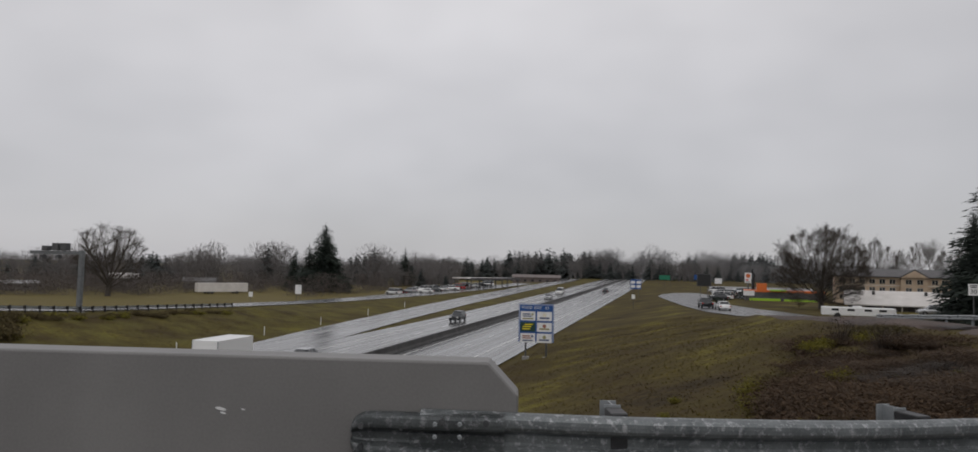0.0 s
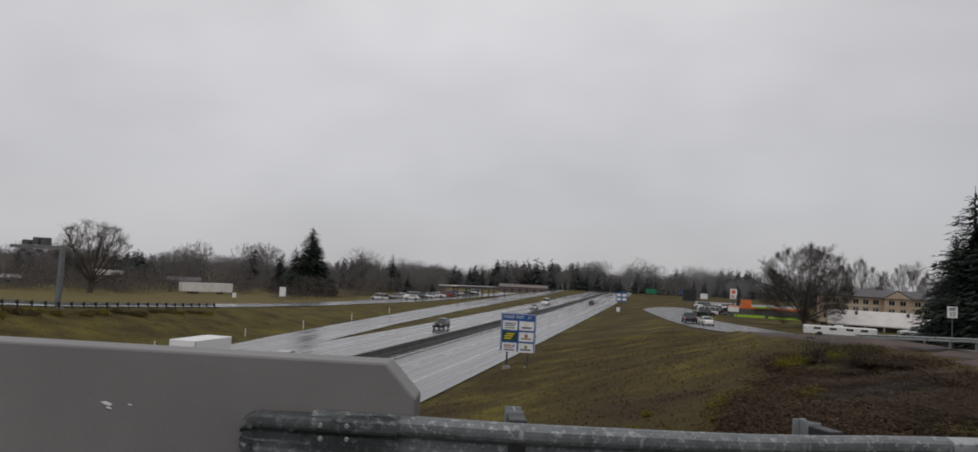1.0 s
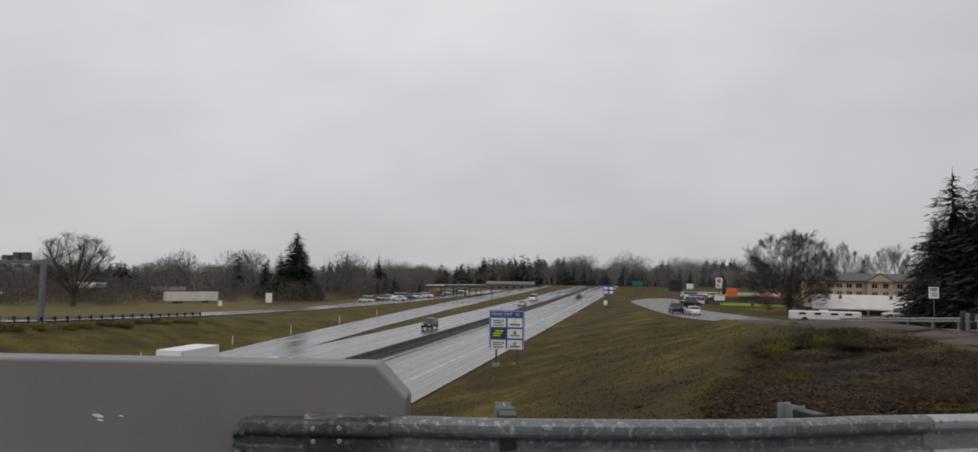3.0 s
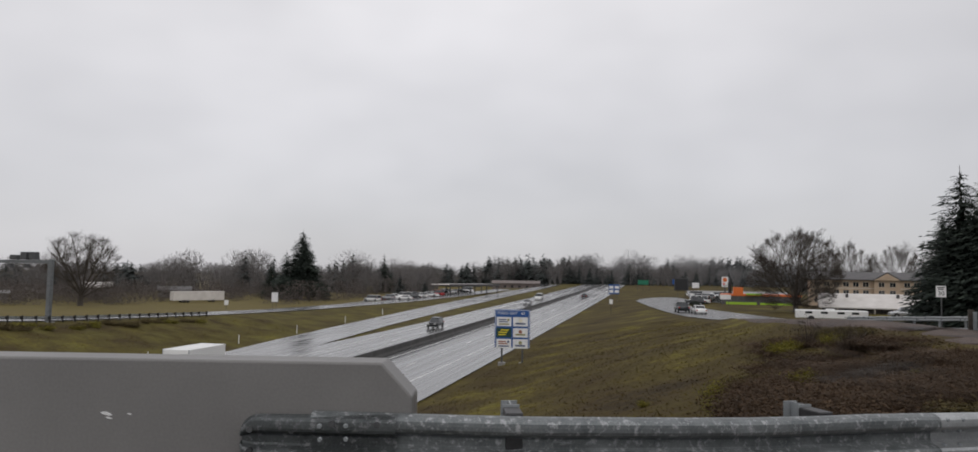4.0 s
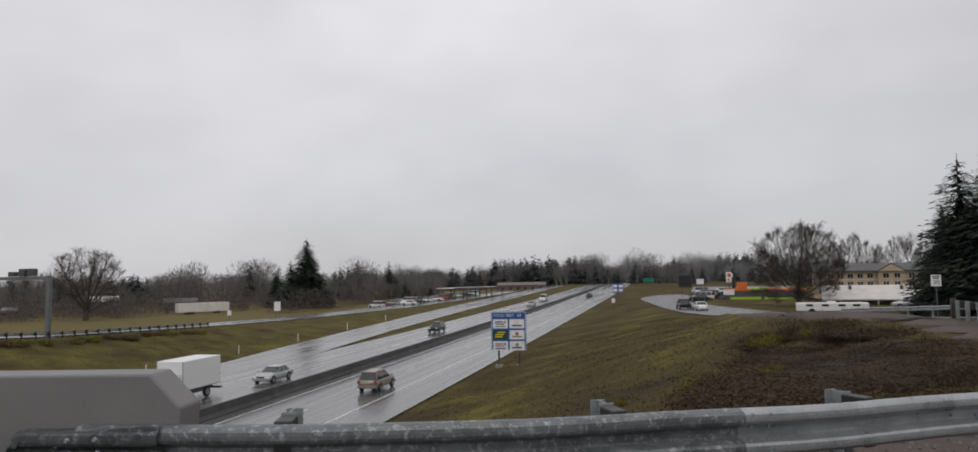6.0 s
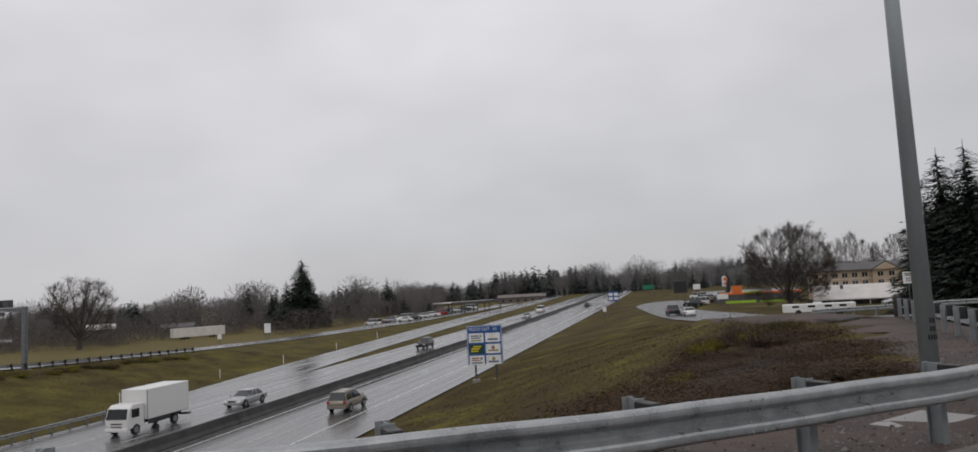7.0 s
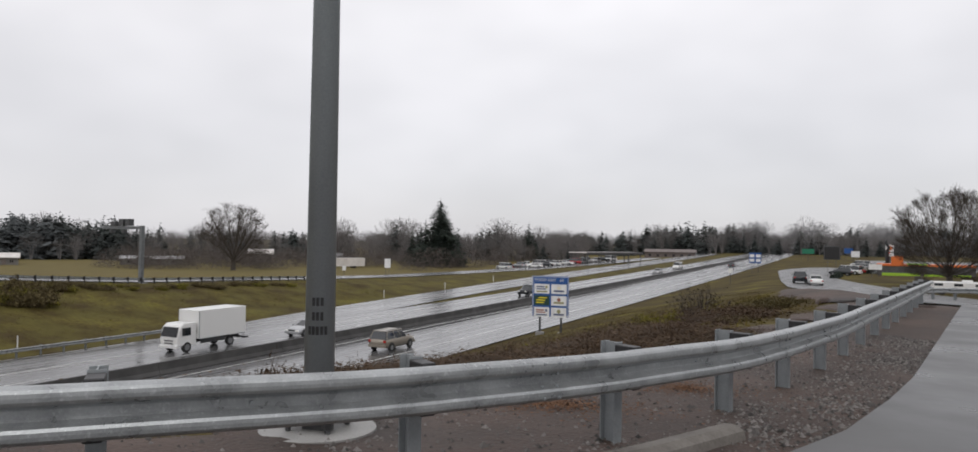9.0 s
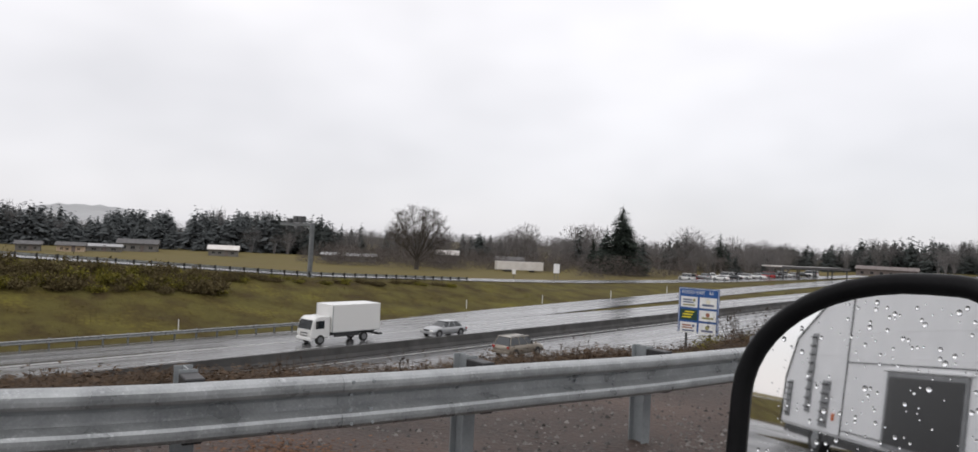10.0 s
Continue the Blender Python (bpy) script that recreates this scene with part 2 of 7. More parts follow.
def mossy_bank(m):
    """Patches of yellow-green moss in the grass beyond the highway."""
    t = m.node_tree
    bs = t.nodes["Principled BSDF"]
    tc, sep, patch = t.nodes["Texture Coordinate"], t.nodes.new("ShaderNodeSeparateXYZ"), t.nodes.new("ShaderNodeTexNoise")
    patch.inputs["Scale"].default_value, patch.inputs["Detail"].default_value = 0.35, 5
    edge, much, both, mix = t.nodes.new("ShaderNodeMapRange"), t.nodes.new("ShaderNodeMapRange"), t.nodes.new("ShaderNodeMath"), t.nodes.new("ShaderNodeMix")
    edge.inputs["From Min"].default_value, edge.inputs["From Max"].default_value = -40, -46
    much.inputs["From Min"].default_value, much.inputs["From Max"].default_value = 0.40, 0.62
    much.inputs["To Max"].default_value = 0.55
    both.operation = "MULTIPLY"
    mix.data_type = "RGBA"
    mix.inputs[7].default_value = (0.115, 0.104, 0.030, 1)
    was = bs.inputs["Base Color"].links[0].from_socket
    t.links.new(tc.outputs["Object"], sep.inputs[0])
    t.links.new(tc.outputs["Object"], patch.inputs["Vector"])
    t.links.new(sep.outputs["X"], edge.inputs["Value"])
    t.links.new(patch.outputs["Fac"], much.inputs["Value"])
    t.links.new(edge.outputs["Result"], both.inputs[0])
    t.links.new(much.outputs["Result"], both.inputs[1])
    t.links.new(both.outputs[0], mix.inputs[0])
    t.links.new(was, mix.inputs[6])
    t.links.new(mix.outputs[2], bs.inputs["Base Color"])


mossy_bank(M_GRASS)
mossy_bank(M_BLADE)
tufted(M_BLADE)
straw_field(M_GRASS)
M_GRAVEL = material("brown_gravel", (0.020, 0.013, 0.010), (0.076, 0.046, 0.034), 0.6, 0.75, fine=22, bump=1.0, depth=0.04)
M_STONE = leafy("loose_stones", (0.035, 0.032, 0.03), (0.20, 0.185, 0.175), 0.6)
M_BARK = material("wet_bark", (0.025, 0.02, 0.016), (0.075, 0.062, 0.05), 6, 0.8, fine=40, bump=0.5)
M_TWIG = leafy("bare_twigs", (0.034, 0.027, 0.022), (0.085, 0.070, 0.058), 0.85)
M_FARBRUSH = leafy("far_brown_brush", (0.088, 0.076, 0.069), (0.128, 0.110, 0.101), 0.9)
# haze is put into the colour: paler than the near twigs
M_TWIGFAR = leafy("haze_tinted_bare_woods", (0.110, 0.102, 0.101), (0.170, 0.159, 0.157), 0.9)
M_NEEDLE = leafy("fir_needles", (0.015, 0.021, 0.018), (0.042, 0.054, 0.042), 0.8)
# more haze put into the colour, for the farthest and far-left stands
M_TWIGMIST = leafy("haze_washed_bare_woods", (0.135, 0.131, 0.133), (0.205, 0.20, 0.203), 0.9)
M_NEEDLEMIST = leafy("haze_washed_fir_needles", (0.080, 0.088, 0.090), (0.108, 0.117, 0.119), 0.9)
# far needles lightened in the colour itself for haze
M_NEEDLEFAR = leafy("haze_tinted_fir_needles", (0.044, 0.051, 0.049), (0.078, 0.088, 0.083), 0.85)
M_BUSH = leafy("brown_brush", (0.038, 0.025, 0.016), (0.088, 0.057, 0.034), 0.9, vary=0.35)
M_BUSHG = leafy("yellow_green_brush", (0.042, 0.034, 0.012), (0.088, 0.068, 0.022), 0.85)
M_BANKBRUSH = leafy("olive_brown_brush", (0.050, 0.038, 0.018), (0.135, 0.108, 0.050), 0.9)
M_BROOM = leafy("yellow_broom", (0.065, 0.062, 0.010), (0.21, 0.185, 0.03), 0.85)
M_KERB = material("dirty_kerb_concrete", (0.075, 0.066, 0.056), (0.17, 0.155, 0.138), 2.5, 0.7, fine=35, bump=0.2, depth=0.008)
M_BLUE = material("blue_sign_sheeting", (0.010, 0.060, 0.22), (0.015, 0.085, 0.29), 2, 0.35, fine=40, bump=0)
M_GREEN = plain("green_sign_sheeting", (0.01, 0.16, 0.09), 0.4)
M_WHITE = material("white_paint", (0.62, 0.62, 0.62), (0.82, 0.82, 0.81), 2, 0.35, fine=30, bump=0)
M_CREAM = plain("cream_panel", (0.72, 0.68, 0.55), 0.4)
M_YELLOW = plain("yellow_panel", (0.75, 0.62, 0.02), 0.4)
M_RED = plain("red_mark", (0.6, 0.05, 0.03), 0.4)
M_BLACK = plain("black_trim", (0.012, 0.012, 0.013), 0.4)
M_RUBBER = material("tyre_rubber", (0.012, 0.012, 0.012), (0.03, 0.03, 0.03), 8, 0.75, fine=60, bump=0.2)
M_GLASSD = plain("dark_glass", (0.02, 0.024, 0.028), 0.06, spec=0.8)
M_ORANGE = plain("orange_paint", (0.62, 0.14, 0.025), 0.45)
M_LIME = plain("lime_paint", (0.30, 0.50, 0.03), 0.5)

# ---- helpers for shapes ----
TURN = radians(11.56)                     # the highway's heading, clockwise from +y
HW = Matrix.Rotation(-TURN, 4, "Z")       # local x: across, local y: along the highway


def hw(n, s, z=0.0):
    return HW @ Vector((n, s, z))


def sn(x, y):
    return x * math.sin(TURN) + y * math.cos(TURN), x * math.cos(TURN) - y * math.sin(TURN)


def mesh_from(bm, name, mat):
    me = bpy.data.meshes.new(name)
    bm.to_mesh(me)
    bm.free()
    for m in (mat if isinstance(mat, (list, tuple)) else [mat]):
        me.materials.append(m)
    return me


def raw(name, verts, faces, mat, smooth=False):
    me = bpy.data.meshes.new(name)
    me.from_pydata(verts, [], faces)
    me.materials.append(mat)
    if smooth:
        me.polygons.foreach_set("use_smooth", [True] * len(me.polygons))
    me.update()
    return me


def part(name, bm, mat, parent, label="", smooth=False):
    me = mesh_from(bm, name, mat) if isinstance(bm, bmesh.types.BMesh) else bm
    if smooth:
        me.polygons.foreach_set("use_smooth", [True] * len(me.polygons))
    ob = new(name, me)
    ob.parent = parent
    if label:
        ob["label"] = label
    return ob


def thing(name, m, label, category, group="", kind=""):
    ob = new(name)
    ob.empty_display_size = 0.3
    ob.matrix_world = m
    return tagged(ob, label, category, group, kind)


def box(bm, x0, x1, y0, y1, z0, z1, bevel=0.0):
    made = bmesh.ops.create_cube(bm, size=1, matrix=Matrix.LocRotScale(((x0 + x1) / 2, (y0 + y1) / 2, (z0 + z1) / 2), None, (abs(x1 - x0), abs(y1 - y0), abs(z1 - z0))))
    if bevel:
        edges = {e for v in made["verts"] for e in v.link_edges}
        bmesh.ops.bevel(bm, geom=list(edges), offset=bevel, segments=2, affect="EDGES", profile=0.5)
    return bm


def bx(*a, bevel=0.0):
    return box(bmesh.new(), *a, bevel=bevel)


def rod(bm, a, b, r0, r1=None, seg=10):
    a, b = Vector(a), Vector(b)
    r1 = r0 if r1 is None else r1
    q = (b - a).to_track_quat("Z", "Y")
    bmesh.ops.create_cone(bm, cap_ends=True, segments=seg, radius1=r0, radius2=r1, depth=(b - a).length,
                          matrix=Matrix.LocRotScale((a + b) / 2, q, None))
    return bm


# ---- the lie of the land, in highway coordinates ----
def curve(*pairs):
    xs, ys = zip(*pairs)
    return lambda v: np.interp(v, xs, ys)


# feet of the guardrail's posts, at equal steps along a left-hand bend
RAIL = [(0.04, 4.59, -0.02), (1.94, 5.03, -0.06), (3.76, 5.75, -0.115), (5.5, 6.62, -0.165), (7.13, 7.59, -0.21), (8.79, 8.58, -0.25), (10.34, 9.7, -0.28), (11.75, 10.95, -0.31), (12.96, 12.42, -0.34), (13.93, 14.05, -0.38), (14.69, 15.77, -0.4), (15.39, 17.54, -0.425), (16.03, 19.35, -0.438), (16.67, 21.17, -0.451), (17.31, 22.98, -0.463), (17.95, 24.8, -0.476), (18.59, 26.61, -0.489), (19.23, 28.43, -0.502), (19.87, 30.24, -0.514), (20.51, 32.06, -0.527), (21.15, 33.87, -0.54)]


def road_z(s):
    c = np.clip(s, -60, 430) - 100
    return -7.5 + 0.0107 * c + 1.3e-5 * c * c


rail_n = curve((-300, -1.0), (4.0, -1.0), (5.2, 0.8), (7.5, 3.9), (10.1, 6.8), (13, 9.2), (16.4, 10.7), (20.1, 11.5), (24.0, 12.2), (28.9, 12.8), (33, 13.4), (37.4, 13.7), (42, 12.9),
               (48, 11.0), (67, 8.6), (85, 8.0), (94, 7.6), (99, 6.5), (113, 3.6), (135, 0.9), (159, -1.5), (187, -4.2), (206, -5.9), (230, -7.2), (275, -9.0), (340, -14.0), (3000, -17.0))
ramp_z = curve((-300, 0.06), (4.3, 0.06), (5.2, 0.01), (7.5, -0.10), (10.1, -0.18), (13, -0.25), (20.1, -0.38), (28, -0.47), (37.4, -0.52), (48, -1.05), (67, -2.1),
               (85, -2.9), (99, -3.55), (113, -3.9), (135, -4.2), (159, -4.4), (206, -4.6), (230, -4.75), (275, -4.85), (340, -4.15), (430, -2.5), (3000, -2.5))
left_toe = curve((-300, -47.0), (52, -47.0), (64, -49.0), (80, -51.2), (118, -54.6), (166, -58.2), (220, -61), (290, -63), (3000, -63))
loop_n = curve((-300, -68.4), (110, -68.4), (140, -69.5), (200, -68.2), (260, -64.8), (330, -63.4), (3000, -63.4))     # edge of the far slip road
loop_z = curve((-300, 0.2), (-20, 0.1), (0, -0.75), (35, -2.35), (73, -4.4), (110, -5.35), (140, -5.95), (200, -6.1), (260, -5.4), (330, -4.4), (3000, -2.6))
right_z = curve((-300, 0), (20, -0.4), (45, -1.6), (60, -2.6), (90, -4.2), (150, -4.2), (220, -4.6), (430, -3.2), (3000, -3.2))


def under_ramp(s, n, z):
    """Lowers the land under the bend of the ramp, right of the guardrail."""
    x, y = n * math.cos(TURN) + s * math.sin(TURN), s * math.cos(TURN) - n * math.sin(TURN)
    best, height, side = np.full(np.shape(x), 1e9), np.zeros(np.shape(x)), np.zeros(np.shape(x))
    for (ax, ay, az), (bx_, by_, bz) in zip(RAIL, RAIL[1:]):
        dx, dy = bx_ - ax, by_ - ay
        t = np.clip(((x - ax) * dx + (y - ay) * dy) / (dx * dx + dy * dy), 0, 1)
        d = np.hypot(x - ax - dx * t, y - ay - dy * t)
        near = d < best
        best, height, side = np.where(near, d, best), np.where(near, az + (bz - az) * t, height), np.where(near, (x - ax) * dy - (y - ay) * dx, side)
    w = np.clip((best - 1.0) / 0.9, 0, 1) * np.clip((18 - best) / 6, 0, 1) * (side > 0) * np.clip((s - 0.5) / 0.5 + (x > 0.5), 0, 1)
    return z + (np.minimum(z, height - 0.13) - z) * w


def land(s, n):
    s, n = np.asarray(s, float), np.asarray(n, float)
    hz, rz, rn = road_z(s), ramp_z(s), rail_n(s)
    crest = rn - np.interp(s, (30, 70, 200), (2.9, 1.2, 0.8))
    toe = np.minimum(-16.6, crest - 1.5)
    t = np.clip((n - toe) / (crest - toe), 0, 1)
    ease = 0.7 * t + 0.3 * t * t * (3 - 2 * t)
    right = hz + (rz - 0.06 - hz) * ease
    far = np.clip((n - rn - 10.5) / 22, 0, 1)
    right = np.where(n > crest, rz - 0.06 + (right_z(s) - rz) * far, right)
    # gravel berm along the ramp's edge
    right = right + 0.40 * np.exp(-((n - rn + 1.0) / 1.3) ** 2) * np.clip((s - 35) / 8, 0, 1) * np.clip((92 - s) / 14, 0, 1)
    lt, ln, lz = left_toe(s), np.minimum(loop_n(s), left_toe(s) - 0.5), loop_z(s)
    u = np.clip((lt - n) / (lt - ln), 0, 1)
    left = hz + (lz - 0.1 - hz) * (0.75 * u + 0.25 * u * u * (3 - 2 * u))
    v = np.clip((ln - 9.5 - n) / 14, 0, 1)
    field = -7.4 + np.clip((s - 200) / 300, 0, 1) * 3.2 + np.clip((-n - 60) / 200, 0, 1) * np.clip((80 - s) / 100, 0, 1) * 2.0
    left = np.where(n < ln - 9.5, (lz - 0.1) + (np.minimum(field, lz) - lz + 0.1) * v * v * (3 - 2 * v), left)
    z = np.where(n > -30, right, left)
    z = np.where((n < -16.6) & (n > lt), hz - 0.12, z)
    return under_ramp(s, n, z)


def land_xy(x, y):
    s, n = sn(x, y)
    return float(land(s, n))


def grid_sheet(name, ss, ns, zf, mat, label, category, lift=0.0, kind="structure"):
    S, N = np.meshgrid(ss, ns, indexing="ij")
    Z = zf(S, N) + lift
    V = np.stack([N, S, Z], -1).reshape(-1, 3)
    a, b = len(ss), len(ns)
    I = np.arange(a * b).reshape(a, b)
    F = np.stack([I[:-1, :-1], I[:-1, 1:], I[1:, 1:], I[1:, :-1]], -1).reshape(-1, 4)
    ob = new(name, raw(name, V.tolist(), F.tolist(), mat, True))
    ob.matrix_world = HW.copy()
    return tagged(ob, label, category, kind=kind)


def hummock(S, N, size):
    """Smooth random humps of about that size, between -0.5 and 0.5."""
    u, v = np.asarray(S, float) / size, np.asarray(N, float) / size
    i, j = np.floor(u), np.floor(v)
    f, g = u - i, v - j
    f, g = f * f * (3 - 2 * f), g * g * (3 - 2 * g)

    def at(a, b):
        h = np.sin(a * 127.1 + b * 311.7 + size) * 43758.5453
        return h - np.floor(h) - 0.5

    return (at(i, j) * (1 - f) + at(i + 1, j) * f) * (1 - g) + (at(i, j + 1) * (1 - f) + at(i + 1, j + 1) * f) * g


def roll_land(S, N):
    """Land with gentle humps off the carriageways."""
    z = land(S, N)
    bumpy = hummock(S, N, 5.5) * 0.30 + hummock(S, N, 1.9) * 0.12 + hummock(S, N, 0.9) * 0.05
    off = np.clip((N + 16.0) / 2, 0, 1) * np.clip((rail_n(S) - 3.2 - N) / 2, 0, 1)
    off2 = np.clip((left_toe(S) - 0.8 - N) / 2, 0, 1) * np.clip((N - loop_n(S) - 0.5) / 2, 0, 1)
    off3 = np.clip((loop_n(S) - 12 - N) / 6, 0, 1)
    return z + bumpy * np.clip(off + off2 + off3, 0, 1)


def stretch(a, b, step, grow=1.0, most=80):
    out = [a]
    while out[-1] < b:
        out.append(out[-1] + step)
        step = min(step * grow, most)
    return out


ss = np.array(sorted(set(stretch(-60, 50, 0.9)) | set(stretch(50.5, 140, 1.6)) | set(stretch(141, 360, 3)) | set(stretch(364, 4200, 8, 1.12, 200)) | set(-x for x in stretch(62, 2500, 8, 1.3, 300))))
ns = np.array(sorted(set(stretch(-48, 16, 0.8)) | set(-x for x in stretch(48.7, 90, 0.9)) | set(-x for x in stretch(92, 4000, 3, 1.13, 250)) | set(stretch(17, 4000, 2, 1.14, 250))))
grid_sheet("ground", ss, ns, roll_land, M_GRASS, "wet winter grass banks in green and straw yellow", "ground")


def road_strip(name, ss, left, right, zf, mat, label, across=8, lift=0.0, category="road"):
    """A paved strip between two edges, given as functions of the run."""
    rows, faces = [], []
    for s in ss:
        a, b = float(left(s)), float(right(s))
        for i in range(across + 1):
            rows.append((a + (b - a) * i / across, float(s), float(zf(s)) + lift))
    k = across + 1
    for j in range(len(ss) - 1):
        for i in range(across):
            faces.append((j * k + i, j * k + i + 1, (j + 1) * k + i + 1, (j + 1) * k + i))
    ob = new(name, raw(name, rows, faces, mat, True))
    ob.matrix_world = HW.copy()
    return tagged(ob, label, category, kind="structure")


def paint(name, parent_road, ss, nf, zf, width, lift=0.012, dash=None):
    """White lines: one continuous strip, or dashes of (length, gap)."""
    verts, faces = [], []
    if dash:
        s = ss[0]
        while s < ss[-1]:
            for q in (s, s + dash[0]):
                n = float(nf(q))
                verts += [(n - width / 2, q, float(zf(q)) + lift), (n + width / 2, q, float(zf(q)) + lift)]
            b = len(verts) - 4
            faces.append((b, b + 1, b + 3, b + 2))
            s += dash[0] + dash[1]
    else:
        for q in ss:
            n = float(nf(q))
            verts += [(n - width / 2, q, float(zf(q)) + lift), (n + width / 2, q, float(zf(q)) + lift)]
        faces = [(2 * i, 2 * i + 1, 2 * i + 3, 2 * i + 2) for i in range(len(ss) - 1)]
    ob = new(name, raw(name, verts, faces, M_LINE))
    ob.parent = parent_road
    return ob


run = stretch(-60, 900, 4, 1.02, 20)
near_way = road_strip("road_near", run, lambda s: -30.3, lambda s: -17.6, road_z, M_ROAD, "rain-wet grey asphalt highway lanes with worn white lines", 10)
paint("edge_line", near_way, run, lambda s: -21.4, road_z, 0.16)
paint("edge_line", near_way, run, lambda s: -28.9, road_z, 0.14)
paint("lane_line", near_way, run, lambda s: -25.1, road_z, 0.12, dash=(3.0, 9.1))
far_left = curve((-60, -45.2), (64, -45.2), (75, -44.6), (84, -42.6), (110, -42.1), (900, -42.1))
far_way = road_strip("road_far", run, far_left, lambda s: -30.9, road_z, M_ROAD, "rain-wet grey asphalt highway lanes with worn white lines", 10)
paint("edge_line", far_way, run, lambda s: -39.3, road_z, 0.16)
paint("edge_line", far_way, run, lambda s: -32.2, road_z, 0.14)
paint("lane_line", far_way, run, lambda s: -35.6, road_z, 0.12, dash=(3.0, 9.1))
slip_l = curve((58, -45.4), (66, -47.4), (76, -49.0), (91, -50.8), (118, -53.2), (166, -56.8), (220, -59.6), (300, -61.5), (420, -62))
slip_r = curve((58, -44.9), (66, -44.0), (79, -41.8), (90, -42.6), (123, -45.6), (174, -48.6), (270, -51.6), (420, -53))
road_strip("road_slip", stretch(58, 420, 4), slip_l, slip_r, road_z, M_ROAD, "rain-wet asphalt slip road beside the highway", 5, 0.006)
loop_run = stretch(-120, 330, 4)
far_slip = road_strip("road_far_slip", loop_run, lambda s: float(loop_n(s)) - 9.0, lambda s: float(loop_n(s)) - 0.5, loop_z, M_ROAD, "rain-wet asphalt slip road climbing the grass bank", 5, 0.02)
paint("edge_line", far_slip, loop_run, lambda s: float(loop_n(s)) - 2.0, lambda s: loop_z(s) + 0.02, 0.16)


def road_sheet(name, outline_l, outline_r, mat, label, lift=0.03):
    """A paved strip between two edge lines in plan, laid on the land."""
    rows, faces, k = [], [], 9
    for (ax, ay, az), (bx_, by_, bz) in zip(outline_l, outline_r):
        for i in range(k):
            f = i / (k - 1)
            rows.append((ax + (bx_ - ax) * f, ay + (by_ - ay) * f, az + (bz - az) * f + lift))
    for j in range(len(outline_l) - 1):
        for i in range(k - 1):
            faces.append((j * k + i, j * k + i + 1, (j + 1) * k + i + 1, (j + 1) * k + i))
    return tagged(new(name, raw(name, rows, faces, mat, True)), label, "road", kind="structure")


# ---- guardrail line: posts at equal steps along a left-hand bend ----


def headings(points):
    out = []
    for i in range(len(points)):
        a, b = Vector(points[max(i - 1, 0)]), Vector(points[min(i + 1, len(points) - 1)])
        out.append(math.atan2((b - a).y, (b - a).x))
    return out


HEAD = headings(RAIL)
START = (-1.30, 4.615, -0.01)                # the beam runs on over the parapet's face
W_PROFILE = [(0.018, 0.156), (0.040, 0.151), (0.068, 0.138), (0.082, 0.122), (0.084, 0.100), (0.083, 0.078), (0.074, 0.060), (0.010, 0.034), (0.0, 0.022),
             (0.0, -0.022), (0.010, -0.034), (0.074, -0.060), (0.083, -0.078), (0.084, -0.100), (0.082, -0.122), (0.068, -0.138), (0.040, -0.151), (0.018, -0.156)]


def w_beam(line, thick=0.004, lift=0.0):
    """A corrugated beam swept along (x, y, z, heading) rows; the ridges face the right-hand side."""
    bm = bmesh.new()
    rings = []
    for x, y, z, h in line:
        rx, ry = math.sin(h), -math.cos(h)
        front = [bm.verts.new((x + rx * (d + lift), y + ry * (d + lift), z + v)) for d, v in W_PROFILE]
        back = [bm.verts.new((x + rx * (d + lift - thick), y + ry * (d + lift - thick), z + v * 0.992)) for d, v in W_PROFILE]
        rings.append(front + back[::-1])
    k = len(rings[0])
    for a, b in zip(rings, rings[1:]):
        for i in range(k):
            bm.faces.new((a[i], a[(i + 1) % k], b[(i + 1) % k], b[i]))
    bm.faces.new(rings[0])
    bm.faces.new(rings[-1][::-1])
    bmesh.ops.recalc_face_normals(bm, faces=bm.faces)
    return bm


def along(points, heads, u):
    """Point and heading at u, counted in posts."""
    i = int(min(max(math.floor(u), 0), len(points) - 2))
    f = u - i
    a, b = Vector(points[i]), Vector(points[i + 1])
    ta, tb = Vector((math.cos(heads[i]), math.sin(heads[i]), 0)), Vector((math.cos(heads[i + 1]), math.sin(heads[i + 1]), 0))
    d = (b - a).length
    h00, h10, h01, h11 = 2 * f**3 - 3 * f**2 + 1, f**3 - 2 * f**2 + f, -2 * f**3 + 3 * f**2, f**3 - f**2
    p = a * h00 + ta * d * h10 + b * h01 + tb * d * h11 if 0 <= f <= 1 else a + (b - a) * f
    h = heads[i] + (heads[i + 1] - heads[i]) * min(max(f, 0), 1)
    return p, h


def i_post(height, below):
    """A steel post of I section with its flanges across the road's side."""
    bm = bmesh.new()
    box(bm, -0.05, 0.05, 0.066, 0.075, -below, height)
    box(bm, -0.05, 0.05, -0.075, -0.066, -below, height)
    box(bm, -0.004, 0.004, -0.066, 0.066, -below, height)
    return bm


